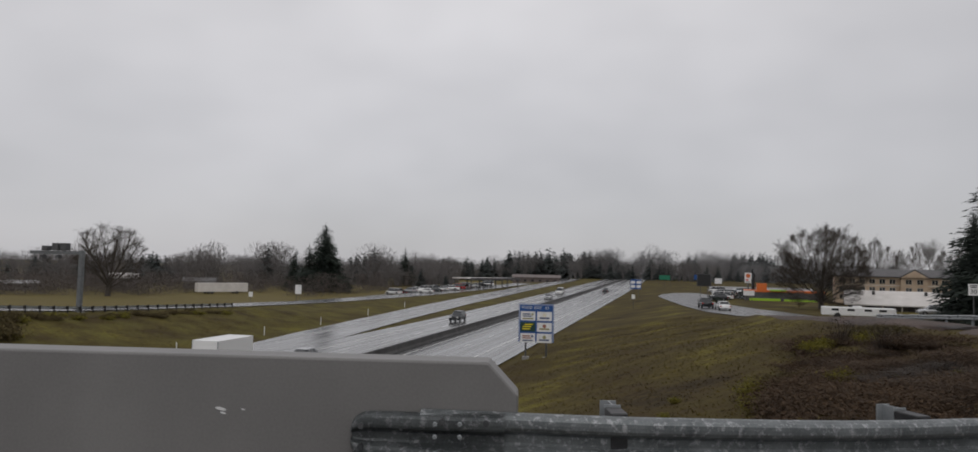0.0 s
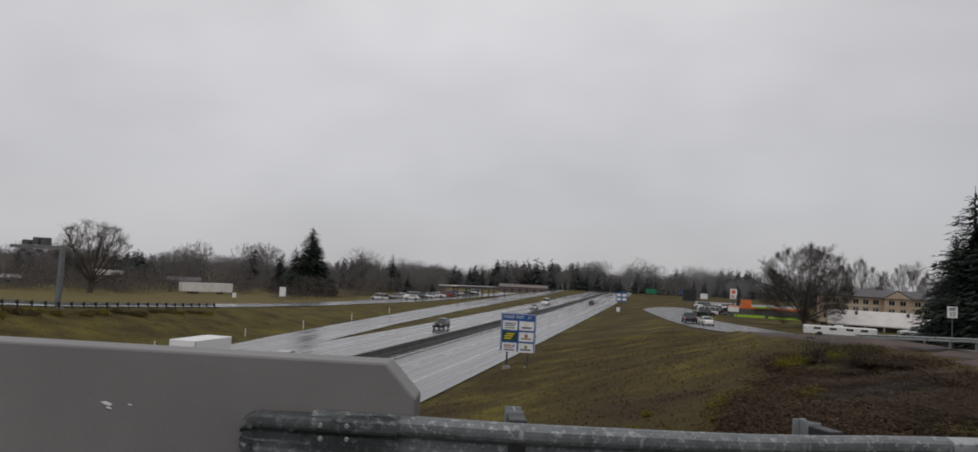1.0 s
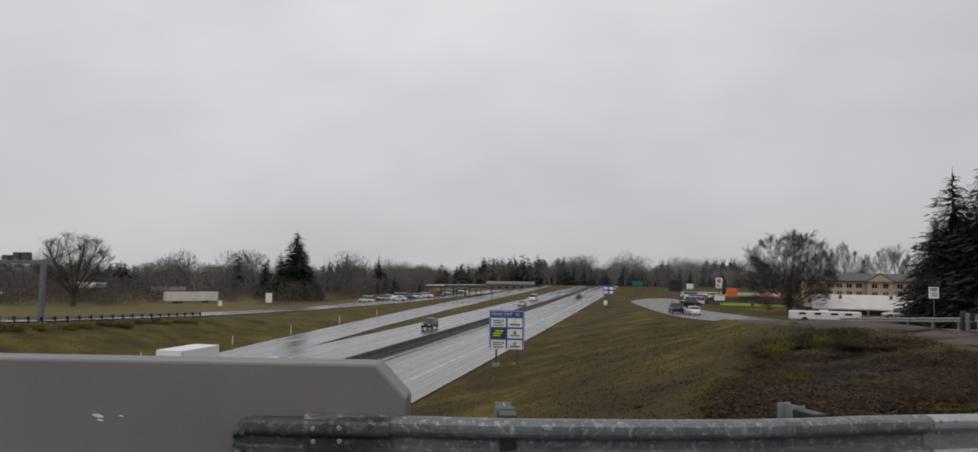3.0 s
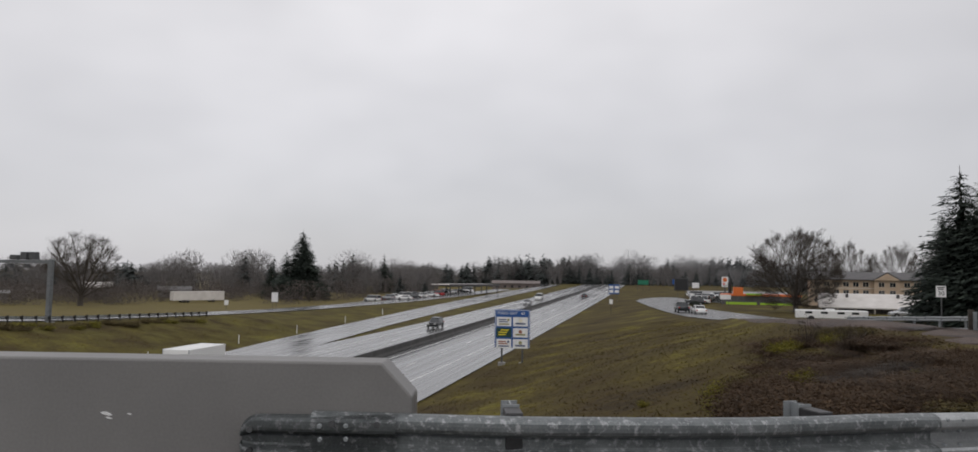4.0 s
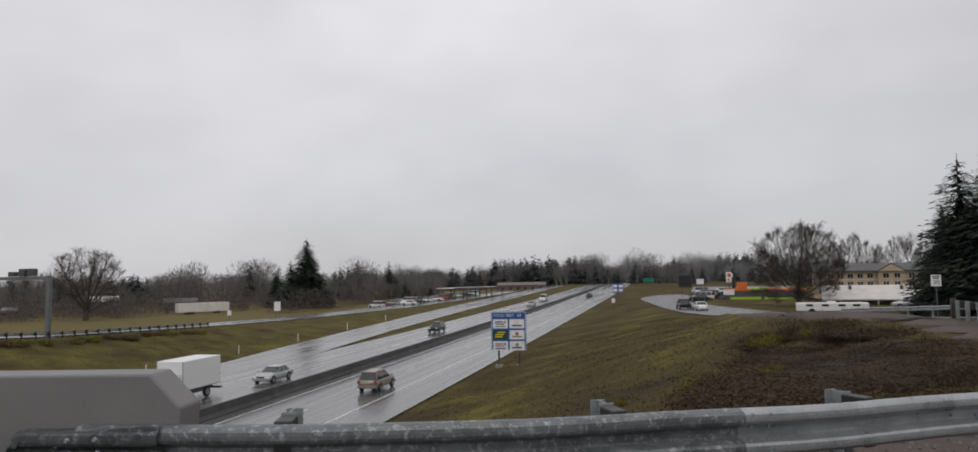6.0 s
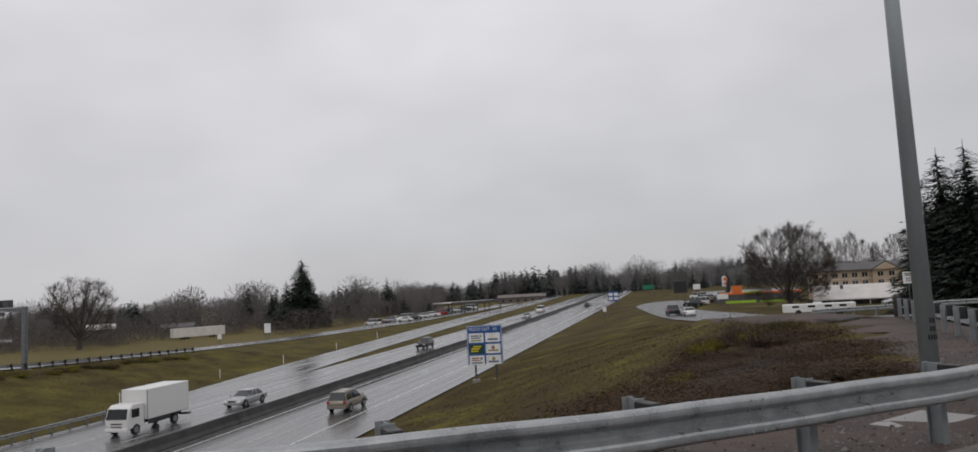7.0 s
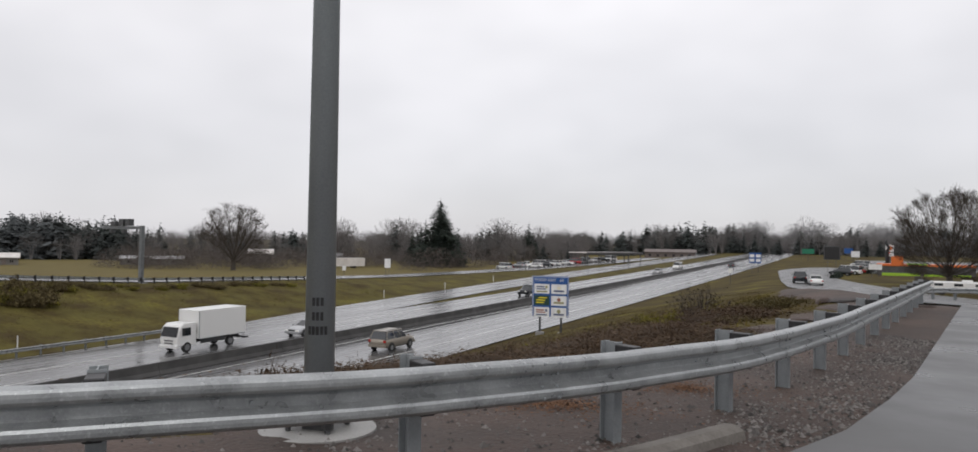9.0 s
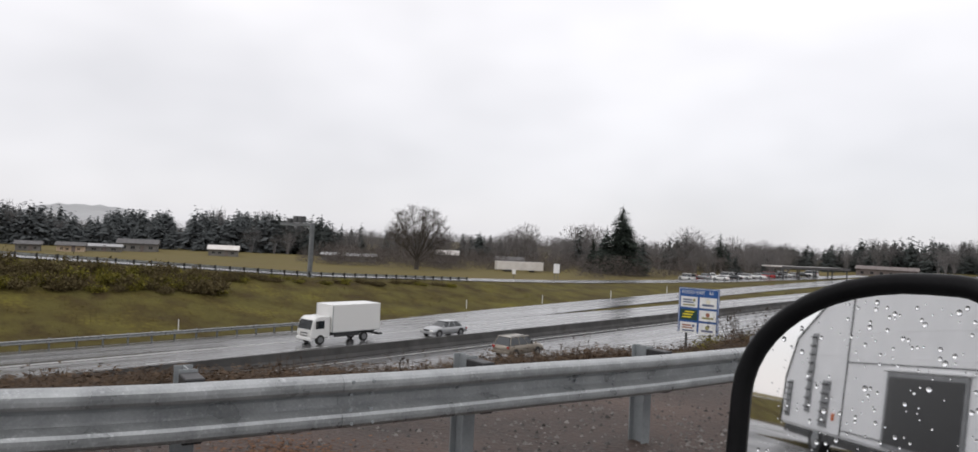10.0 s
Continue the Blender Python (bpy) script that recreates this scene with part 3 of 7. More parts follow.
def guardrail(name, points, top, label, beams=2, first=0.0, last=None, bolts=True, ahead=None, post_mat=None):
    """Posts, blocks and lapped beams along a line of posts; top: height of the post's head over its foot."""
    heads = headings(points)
    if ahead:
        heads[0] = heads[1] * 0.3
    rail = thing(name, Matrix.Translation(points[0]), label, "guardrail", kind="structure")
    origin = Vector(points[0])
    post_me = mesh_from(i_post(top + (0.08 if post_mat else 0), 0.5), "post", post_mat or M_GALV_POLE)
    block_me = mesh_from(bx(-0.05, 0.05, -0.075 - 0.2, -0.0765, top - 0.36, top - 0.015, bevel=0.008), "blockout", M_BLOCK)
    for p, h in zip(points, heads):
        m = Matrix.Translation(Vector(p) - origin) @ Matrix.Rotation(h, 4, "Z")
        for nm, me in (("post", post_me), ("blockout", block_me)):
            ob = new(nm, me)
            ob.parent = rail
            ob.matrix_local = m
    u, last = first, len(points) - 1 if last is None else last
    k = 0
    bolt_me = mesh_from(rod(bmesh.new(), (0, 0, 0), (0, -0.018, 0), 0.014, 0.010, 8), "bolt", M_GALV_POLE)
    while u < last - 0.01:
        end = min(u + beams, last)
        line = []
        steps = max(2, int((end + 0.16 - u) * 5))
        for j in range(steps + 1):
            w = u + (min(end + 0.16, last + 0.1) - u) * j / steps
            p, h = along(points, heads, w)
            if ahead and w < 0:
                p, h = Vector(points[0]).lerp(Vector(ahead), -w / 0.68), heads[0] * max(0, 1 + w)
            q = p - origin + Vector((math.sin(h), -math.cos(h), 0)) * 0.277
            line.append((q.x, q.y, q.z + top - 0.185, h))
        beam = part("beam", w_beam(line, lift=0.0045 * (k % 2)), M_GALV_OLD if ahead and u < 1 else M_GALV, rail, smooth=False)
        if bolts:
            for v in (u + 0.03, u + 0.10, u + 1.0):
                p, h = along(points, heads, v)
                for dz, dd in (((0.045, 0.045), (-0.045, 0.045), (0.12, 0.072), (-0.12, 0.072)) if v < u + 0.5 else ((0.0, 0.004),)):
                    b = new("bolt", bolt_me)
                    b.parent = beam
                    q = p - origin + Vector((math.sin(h), -math.cos(h), 0)) * (0.277 + dd + 0.004)
                    b.matrix_local = Matrix.Translation((q.x, q.y, q.z + top - 0.185 + dz)) @ Matrix.Rotation(h, 4, "Z")
        u, k = end, k + 1
    return rail


near_rail = guardrail("guardrail", RAIL, 0.85, "galvanized steel guardrail with dark blocks and wet dents", first=-0.58, ahead=START)

ex_, ey_, ez_ = RAIL[-1]
part("end_post", bx(-0.11, 0.11, -0.11, 0.11, -0.5, 0.93, bevel=0.012), M_BARK, near_rail, "dark square timber end post").matrix_local = \
    Matrix.Translation(Vector((ex_, ey_, ez_)) - Vector(RAIL[0]) + Vector((0.02, 0.33, 0))) @ Matrix.Rotation(HEAD[-1], 4, "Z")

# rounded connector plate that laps the concrete parapet
bm = bmesh.new()
shoe = []
for f in (0.0, 0.008, 0.025, 0.05, 0.085, 0.12, 0.25, 0.5, 1.0):
    squash = 0.45 + 0.55 * min(1, f * 1.8)
    round_ = 0.35 + 0.65 * math.sqrt(1 - (1 - min(f / 0.12, 1)) ** 2)
    for d, v in W_PROFILE:
        shoe.append(bm.verts.new((-1.50 + 0.90 * f, 4.328 - d * squash - 0.035 * f - 0.004, 0.645 + v * round_ * (0.9 + 0.1 * f))))
k = len(W_PROFILE)
for i in range(8):
    for j in range(k - 1):
        bm.faces.new((shoe[i * k + j], shoe[i * k + j + 1], shoe[(i + 1) * k + j + 1], shoe[(i + 1) * k + j]))
bmesh.ops.solidify(bm, geom=bm.faces[:], thickness=0.006)
shoe_ob = part("end_shoe", bm, M_GALV_OLD, near_rail, "darker rounded end shoe with bolts")
shoe_ob.matrix_local = Matrix.Translation(-Vector(RAIL[0]))
for bxp in (-1.437, -1.20, -0.957, -0.706):
    for bz in (0.585, 0.705) if bxp < -1.1 else (0.57, 0.755):
        b = part("bolt", rod(bmesh.new(), (bxp, 4.33, bz), (bxp, 4.262 if bxp < -1.1 else 4.205, bz), 0.024, 0.018, 8), M_DARKSTEEL, shoe_ob)

# ---- bridge parapet ----
parapet = thing("parapet", Matrix.Translation((-0.56, 4.33, -0.02)), "smooth grey concrete bridge parapet with a chamfered end", "parapet", kind="structure")
bm = bmesh.new()
prof = [(-42.0, 0.0), (0.035, 0.0), (0.035, 0.915), (-0.145, 1.105), (-42.0, 1.105)]
a = [bm.verts.new((u, 0.0, v)) for u, v in prof]
b = [bm.verts.new((u, 0.27, v)) for u, v in prof]
for i in range(5):
    bm.faces.new((a[i], a[(i + 1) % 5], b[(i + 1) % 5], b[i]))
bm.faces.new(a[::-1])
bm.faces.new(b)
bmesh.ops.recalc_face_normals(bm, faces=bm.faces)
bmesh.ops.bevel(bm, geom=[e for e in bm.edges], offset=0.014, segments=2, affect="EDGES", profile=0.5)
part("wall", bm, M_PARAPET, parapet)
for cx, cz, cs in ((-1.735, 0.785, 0.8), (-1.72, 0.762, 0.45), (-1.60, 0.787, 0.3)):
    bm = bmesh.new()
    pts = [(cx + cs * u, cz + cs * w) for u, w in ((-0.045, 0.012), (-0.01, 0.017), (0.03, 0.004), (0.045, -0.008), (0.02, -0.012), (-0.02, -0.003))]
    front = [bm.verts.new((u, -0.006, w)) for u, w in pts]
    rear = [bm.verts.new((u, 0.004, w)) for u, w in pts]
    bm.faces.new(front)
    for i in range(6):
        bm.faces.new((front[i], front[(i + 1) % 6], rear[(i + 1) % 6], rear[i]))
    bm.faces.new(rear[::-1])
    bmesh.ops.recalc_face_normals(bm, faces=bm.faces)
    part("chip", bm, M_WHITE, parapet, "pale chipped spot")


# ---- the ramp that the parapet and guardrail follow ----
edge_l, edge_r = [], []
for x in (-70, -40, -20, -8, -3, -1.2):
    edge_l.append((x, 3.95, 0.0))
    edge_r.append((x, -6.5, 0.0))
for i, ((x, y, z), h) in enumerate(zip(RAIL, HEAD)):
    nx, ny = math.sin(h), -math.cos(h)
    w = 9.5 + 1.2 * min(i / 6, 1)
    edge_l.append((x + nx * 1.15, y + ny * 1.15, z))
    edge_r.append((x + nx * w, y + ny * w, z - 0.02))
for s in (43, 48, 57, 67, 76, 85, 92, 99, 106, 113, 124, 135, 147, 159, 173, 187, 197, 206, 218, 230, 242, 252, 260):
    p = hw(float(rail_n(s)) + 0.3 + float(np.interp(s, (206, 230, 252, 260), (0, 2.0, 6.5, 11.0))), s)
    q = hw(float(np.interp(s, (40, 60, 80, 100, 125, 150, 180, 204, 260), (20.4, 19.5, 20.5, 20.0, 15.5, 10.3, 6.0, 8.8, 10.5))), s + 0.5)
    z = float(ramp_z(s))
    edge_l.append((p.x, p.y, z))
    edge_r.append((q.x, q.y, z - 0.02))
ramp_road = road_sheet("road_ramp", edge_l, edge_r, M_RAMP, "wet asphalt ramp that bends along the guardrail", 0.05)

# ---- bridge deck under the road, left of the slope ----
tagged(new("bridge_deck", mesh_from(bx(-70, -1.3, -7.5, 4.38, -1.4, -0.04), "bridge_deck", M_CONC)), "grey concrete bridge deck over the highway", "bridge", kind="structure")

# ---- concrete median barrier, cast in lengths ----
median = thing("median_barrier", HW @ Matrix.Translation((0, 20, 0)), "dark stained concrete median barrier between the carriageways", "barrier", kind="structure")
prof = [(-0.36, 0), (-0.36, 0.08), (-0.18, 0.33), (-0.10, 0.86), (0.10, 0.86), (0.18, 0.33), (0.36, 0.08), (0.36, 0)]
s = -40.0
while s < 560:
    length = 12.0 if s < 200 else 30.0
    bm = bmesh.new()
    ends = []
    for q in (s + 0.012, s + length - 0.012):
        ends.append([bm.verts.new((-30.6 + u, q - 20, float(road_z(q)) + v - 0.02)) for u, v in prof])
    a, b = ends
    for i in range(8):
        bm.faces.new((a[i], a[(i + 1) % 8], b[(i + 1) % 8], b[i]))
    bm.faces.new(a[::-1])
    bm.faces.new(b)
    bmesh.ops.recalc_face_normals(bm, faces=bm.faces)
    part("segment", bm, M_BARRIER, median)
    s += length

# ---- tall lamp pole behind the rail ----
POLE = (10.55, 11.93, land_xy(10.55, 11.93))
pole = thing("lamp_pole", Matrix.Translation(POLE), "tall grey steel light pole on a round concrete footing", "lamp pole")
bm = bmesh.new()
rod(bm, (0, 0, 0.16), (0.0, 0, 12.5), 0.128, 0.075, 24)
M_SHAFT = material("weathered_zinc_pole", (0.27, 0.30, 0.315), (0.40, 0.43, 0.445), 1.2, 0.42, fine=60, bump=0.03, metal=0.3, depth=0.002, stretch=(1, 1, 0.3))
part("shaft", bm, M_SHAFT, pole, smooth=True)
bm = bmesh.new()
bmesh.ops.create_cone(bm, cap_ends=True, segments=32, radius1=0.50, radius2=0.49, depth=0.5, matrix=Matrix.Translation((0, 0, -0.20)))
M_PALECONC = material("pale_wet_concrete", (0.19, 0.187, 0.18), (0.33, 0.325, 0.315), 2.0, 0.45, 0.7, fine=45, bump=0.1, depth=0.006)
part("footing", bm, M_PALECONC, pole, "pale wet concrete footing")
bm = bmesh.new()
box(bm, -0.23, 0.23, -0.23, 0.23, 0.16, 0.20, bevel=0.006)
part("base_plate", bm, M_DARKSTEEL, pole)
for dx in (-0.18, 0.18):
    for dy in (-0.18, 0.18):
        part("anchor_bolt", rod(bmesh.new(), (dx, dy, 0.03), (dx, dy, 0.29), 0.024, seg=8), M_DARKSTEEL, pole)
        for nz in (0.09, 0.2005):
            part("nut", rod(bmesh.new(), (dx, dy, nz), (dx, dy, nz + 0.045), 0.048, seg=6), M_BLOCK, pole)
part("skirt", bx(-0.10, 0.10, -0.10, 0.10, 0.045, 0.16, bevel=0.01), M_DARKSTEEL, pole)
mark = Vector((12.6 - POLE[0], 5.2 - POLE[1], 0)).normalized()
side = Vector((-mark.y, mark.x, 0))
bar_me = mesh_from(bx(-0.003, 0.003, -0.012, 0.012, -0.035, 0.035), "stencil_bar", M_BLACK)
for z, cells in ((1.12, 3), (1.0, 3), (0.88, 5)):
    for c in range(cells):
        ang = (c - (cells - 1) / 2) * 0.034 / 0.12
        p = mark * 0.1245 * math.cos(ang) + side * 0.1245 * math.sin(ang)
        bar = part("stencil_bar", bar_me, None, pole, "black stencilled bar")
        bar.matrix_local = Matrix.Translation((p.x, p.y, z)) @ Matrix.Rotation(math.atan2(mark.y, mark.x) + ang, 4, "Z")

M_DARKGREEN = plain("dark_green_panel", (0.012, 0.045, 0.032), 0.45)
M_REDDULL, M_OLIVE = plain("dull_red_mark", (0.30, 0.12, 0.08), 0.5), plain("olive_mark", (0.28, 0.26, 0.12), 0.5)

# ---- blue services sign ----
SIGN_W, SIGN_H = 3.66, 3.95
base_z = land_xy(0.86, 77.2)
sign = thing("services_sign", Matrix.Translation((0.86, 77.25, base_z)) @ Matrix.Rotation(radians(-6), 4, "Z"), "blue highway services sign with six white business panels on two posts", "road sign")
z0 = -5.80 - base_z
part("board", bx(-SIGN_W / 2, SIGN_W / 2, -0.03, 0.03, z0, z0 + SIGN_H, bevel=0.012), M_BLUE, sign)
for x in (-1.07, 1.07):
    bm = bmesh.new()
    box(bm, x - 0.085, x + 0.085, 0.031, 0.05, -0.6, z0 + SIGN_H - 0.1)
    box(bm, x - 0.085, x + 0.085, 0.18, 0.20, -0.6, z0 + SIGN_H - 0.1)
    box(bm, x - 0.012, x + 0.012, 0.05, 0.18, -0.6, z0 + SIGN_H - 0.1)
    part("post", bm, M_DARKSTEEL, sign)
    part("footing", bx(x - 0.35, x + 0.35, -0.2, 0.45, -0.4, 0.12, bevel=0.03), M_CONC, sign)
bm = bmesh.new()
for a in ((-SIGN_W / 2 + 0.05, SIGN_W / 2 - 0.05, z0 + 0.05, z0 + 0.09), (-SIGN_W / 2 + 0.05, SIGN_W / 2 - 0.05, z0 + SIGN_H - 0.09, z0 + SIGN_H - 0.05),
          (-SIGN_W / 2 + 0.05, -SIGN_W / 2 + 0.09, z0 + 0.09, z0 + SIGN_H - 0.09), (SIGN_W / 2 - 0.09, SIGN_W / 2 - 0.05, z0 + 0.09, z0 + SIGN_H - 0.09)):
    box(bm, a[0], a[1], -0.036, -0.031, a[2], a[3])
part("border", bm, M_WHITE, sign)


def words(name, text, size, m, mat, parent, label=""):
    cu = bpy.data.curves.new(name, "FONT")
    cu.body, cu.size, cu.align_x, cu.align_y, cu.extrude = text, size, "CENTER", "CENTER", 0.003
    tmp = bpy.data.objects.new(name, cu)
    scene.collection.objects.link(tmp)
    me = bpy.data.meshes.new_from_object(tmp.evaluated_get(bpy.context.evaluated_depsgraph_get()))
    bpy.data.objects.remove(tmp)
    me.materials.clear()
    me.materials.append(mat)
    ob = new(name, me)
    ob.parent = parent
    ob.matrix_local = m
    if label:
        ob["label"] = label
    return ob


for word, wx in (("FOOD", -0.98), ("EXIT", 0.17), ("63", 1.12)):
    words("lettering", word, 0.40, Matrix.Translation((wx, -0.036, z0 + 3.56)) @ Matrix.Rotation(radians(90), 4, "X"), M_WHITE, sign)
M_INK = plain("dark_blue_ink", (0.10, 0.12, 0.20), 0.5)
logo_sets = [((M_INK, M_OLIVE), (M_CREAM, M_INK)), ((M_BLACK, M_YELLOW), (M_REDDULL, M_OLIVE)), ((M_REDDULL, M_INK), (M_OLIVE, M_INK))]
for r in range(3):
    for c in range(2):
        x, z = (-0.86, 0.86)[c], z0 + 2.70 - r * 1.13
        panel = part("panel", bx(x - 0.77, x + 0.77, -0.042, -0.031, z - 0.47, z + 0.47, bevel=0.004), M_WHITE if (r, c) != (1, 0) else M_DARKGREEN, sign)
        m1, m2 = logo_sets[r][c]
        bm = bmesh.new()
        if (r, c) == (1, 0):
            for q, lo_, hi_ in ((0.25, -0.30, 0.54), (0.02, -0.50, 0.40), (-0.22, -0.54, 0.26)):
                bm = bmesh.new()
                v = [bm.verts.new((x + u_, y_, z + q + w_)) for y_ in (-0.048, -0.043) for u_, w_ in ((lo_ - 0.08, -0.05), (hi_ - 0.08, -0.05), (hi_, 0.06), (lo_, 0.06))]
                for f in ((0, 1, 2, 3), (7, 6, 5, 4), (0, 4, 5, 1), (1, 5, 6, 2), (2, 6, 7, 3), (3, 7, 4, 0)):
                    bm.faces.new([v[i] for i in f])
                bmesh.ops.recalc_face_normals(bm, faces=bm.faces)
                part("bar", bm, M_YELLOW, panel, "slanted yellow bar on dark green")
        elif c == 1:
            bmesh.ops.create_cone(bm, cap_ends=True, segments=16, radius1=0.19, radius2=0.19, depth=0.006, matrix=Matrix.Translation((x, -0.046, z + 0.10)) @ Matrix.Rotation(radians(90), 4, "X"))
            part("emblem", bm, m1, panel)
            part("bar", bx(x - 0.52, x + 0.52, -0.049, -0.043, z - 0.28, z - 0.10), m2, panel)
        else:
            part("bar", bx(x - 0.55, x + 0.25, -0.048, -0.043, z + 0.12, z + 0.26), m1, panel)
            part("bar", bx(x - 0.55, x + 0.40, -0.048, -0.043, z - 0.08, z + 0.04), m1, panel)
            bm = bmesh.new()
            bmesh.ops.create_cone(bm, cap_ends=True, segments=14, radius1=0.13, radius2=0.13, depth=0.006, matrix=Matrix.Translation((x + 0.46, -0.046, z + 0.18)) @ Matrix.Rotation(radians(90), 4, "X"))
            part("emblem", bm, m2, panel)
            part("bar", bx(x - 0.55, x + 0.55, -0.048, -0.043, z - 0.34, z - 0.20), m2, panel)


# ---- trees ----
def tube_rings(verts, faces, pts, radii, seg):
    """A bent tapering tube."""
    base = len(verts)
    for i, (p, r) in enumerate(zip(pts, radii)):
        d = (pts[min(i + 1, len(pts) - 1)] - pts[max(i - 1, 0)]).normalized()
        u = d.orthogonal().normalized()
        v = d.cross(u)
        for k in range(seg):
            a = 2 * math.pi * k / seg
            q = p + (u * math.cos(a) + v * math.sin(a)) * r
            verts.append((q.x, q.y, q.z))
    for i in range(len(pts) - 1):
        for k in range(seg):
            faces.append((base + i * seg + k, base + i * seg + (k + 1) % seg, base + (i + 1) * seg + (k + 1) % seg, base + (i + 1) * seg + k))


def bare_tree(name, x, y, z, height, spread, label, seed, trunk_r=0.35, fork=0.16, limbs=11, twigs=3.0, group="", low=0.12, lift=0.5, dome=0.56, stiff=0.0):
    """A leafless tree whose limbs, branches and twigs fill a rounded crown."""
    rnd = random.Random(seed)
    tree = thing(name, Matrix.Translation((x, y, z)), label, "tree", group)
    wood_v, wood_f, limb_v, limb_f, twig_v, twig_f = [], [], [], [], [], []
    trunk_top = Vector((rnd.uniform(-0.2, 0.2), rnd.uniform(-0.2, 0.2), height * fork))
    tube_rings(wood_v, wood_f, [Vector((0, 0, -0.3)), Vector((0, 0, 0.4)), trunk_top * 0.6, trunk_top], [trunk_r * 1.5, trunk_r * 1.1, trunk_r, trunk_r * 0.9], 10)
    mid = Vector((0, 0, height * dome))
    half, up_r, down_r = spread / 2, height * (1 - dome), height * (dome - low)
    lob = [rnd.uniform(0, 6.28) for _ in range(3)]
    thin = min(1.0, (14 / limbs) ** 0.8)

    def room(p):
        """How far out in the crown a point lies: 1 at its uneven edge."""
        q = p - mid
        az = math.atan2(q.y, q.x)
        uneven = 1 + (1 - stiff) * (0.07 * math.sin(3 * az + lob[0]) + 0.06 * math.sin(5 * az + lob[1] + q.z) + 0.05 * math.sin(q.z * 1.7 + lob[2]))
        return math.sqrt((q.x / half) ** 2 + (q.y / half) ** 2 + (q.z / (up_r if q.z > 0 else down_r)) ** 2) / uneven

    def grow(p, d, length, r, level):
        n = (6, 4, 3, 2, 2)[level]
        pts, q, dd = [p.copy()], p.copy(), d.copy()
        for i in range(n):
            jig = (0.13, 0.2, 0.22, 0.25, 0.25)[level]
            dd = (dd + Vector((rnd.uniform(-1, 1), rnd.uniform(-1, 1), rnd.uniform(-0.8, 0.8) + 0.15 * lift)) * jig * (1 - 0.6 * stiff)).normalized()
            q = q + dd * (length / n)
            if room(q) > 1.0 and i:
                break
            pts.append(q.copy())
        n = len(pts) - 1
        if level >= 3:
            tube_rings(twig_v, twig_f, pts, [r * (1 - 0.6 * i / n) for i in range(n + 1)], 3)
        else:
            tube_rings(limb_v, limb_f, pts, [r * (1 - 0.66 * i / n) for i in range(n + 1)], (8, 5, 4)[level])
        if level >= 4:
            return
        kids = int((9, 6, 5, twigs)[level] * rnd.uniform(0.8, 1.25) + 0.5)
        for i in range(kids):
            f = 0.25 + 0.75 * (i + rnd.random()) / kids if i else 1.0
            k = min(int(f * n), n - 1)
            s_ = pts[k].lerp(pts[k + 1], f * n - k)
            out = (s_ - Vector((0, 0, height * fork * 0.8))).normalized()
            turn_ = Vector((rnd.gauss(0, 1), rnd.gauss(0, 1), rnd.gauss(0.1, 0.8))).normalized()
            nd = (dd * (0.45 + 0.25 * stiff) + out * (0.40 + 0.35 * stiff) + turn_ * (0.85 if level < 3 else 0.9) * (1 - 0.42 * stiff)).normalized()
            grow(s_, nd, length * rnd.uniform(0.36, 0.58), max(r * 0.42, 0.012), level + 1)

    for i in range(limbs):
        az = 2.4 * i + rnd.uniform(-0.3, 0.3)
        el = math.asin(min(0.98, (i + 0.5) / limbs * (1.72 + 0.24 * stiff) - 0.74 - 0.30 * stiff))
        goal = mid + Vector((math.cos(az) * math.cos(el) * half, math.sin(az) * math.cos(el) * half, math.sin(el) * (up_r if el > 0 else down_r))) * 0.86
        start = trunk_top * ((0.55 if fork < 0.3 else 0.3) + (0.45 if fork < 0.3 else 0.7) * (i + 0.5) / limbs)
        way = goal - start
        first = (way.normalized() + Vector((0, 0, 0.30 * lift * max(0.0, 0.6 + el)))).normalized()
        grow(start, first, way.length, trunk_r * rnd.uniform(0.30, 0.46) * thin, 0)
    part("trunk", raw("trunk", wood_v, wood_f, M_BARK, True), None, tree)
    part("limb_frame", raw("limb_frame", limb_v, limb_f, M_BARK, True), None, tree)
    part("crown", raw("crown", twig_v, twig_f, M_TWIG), None, tree, "bare fine twigs")
    return tree


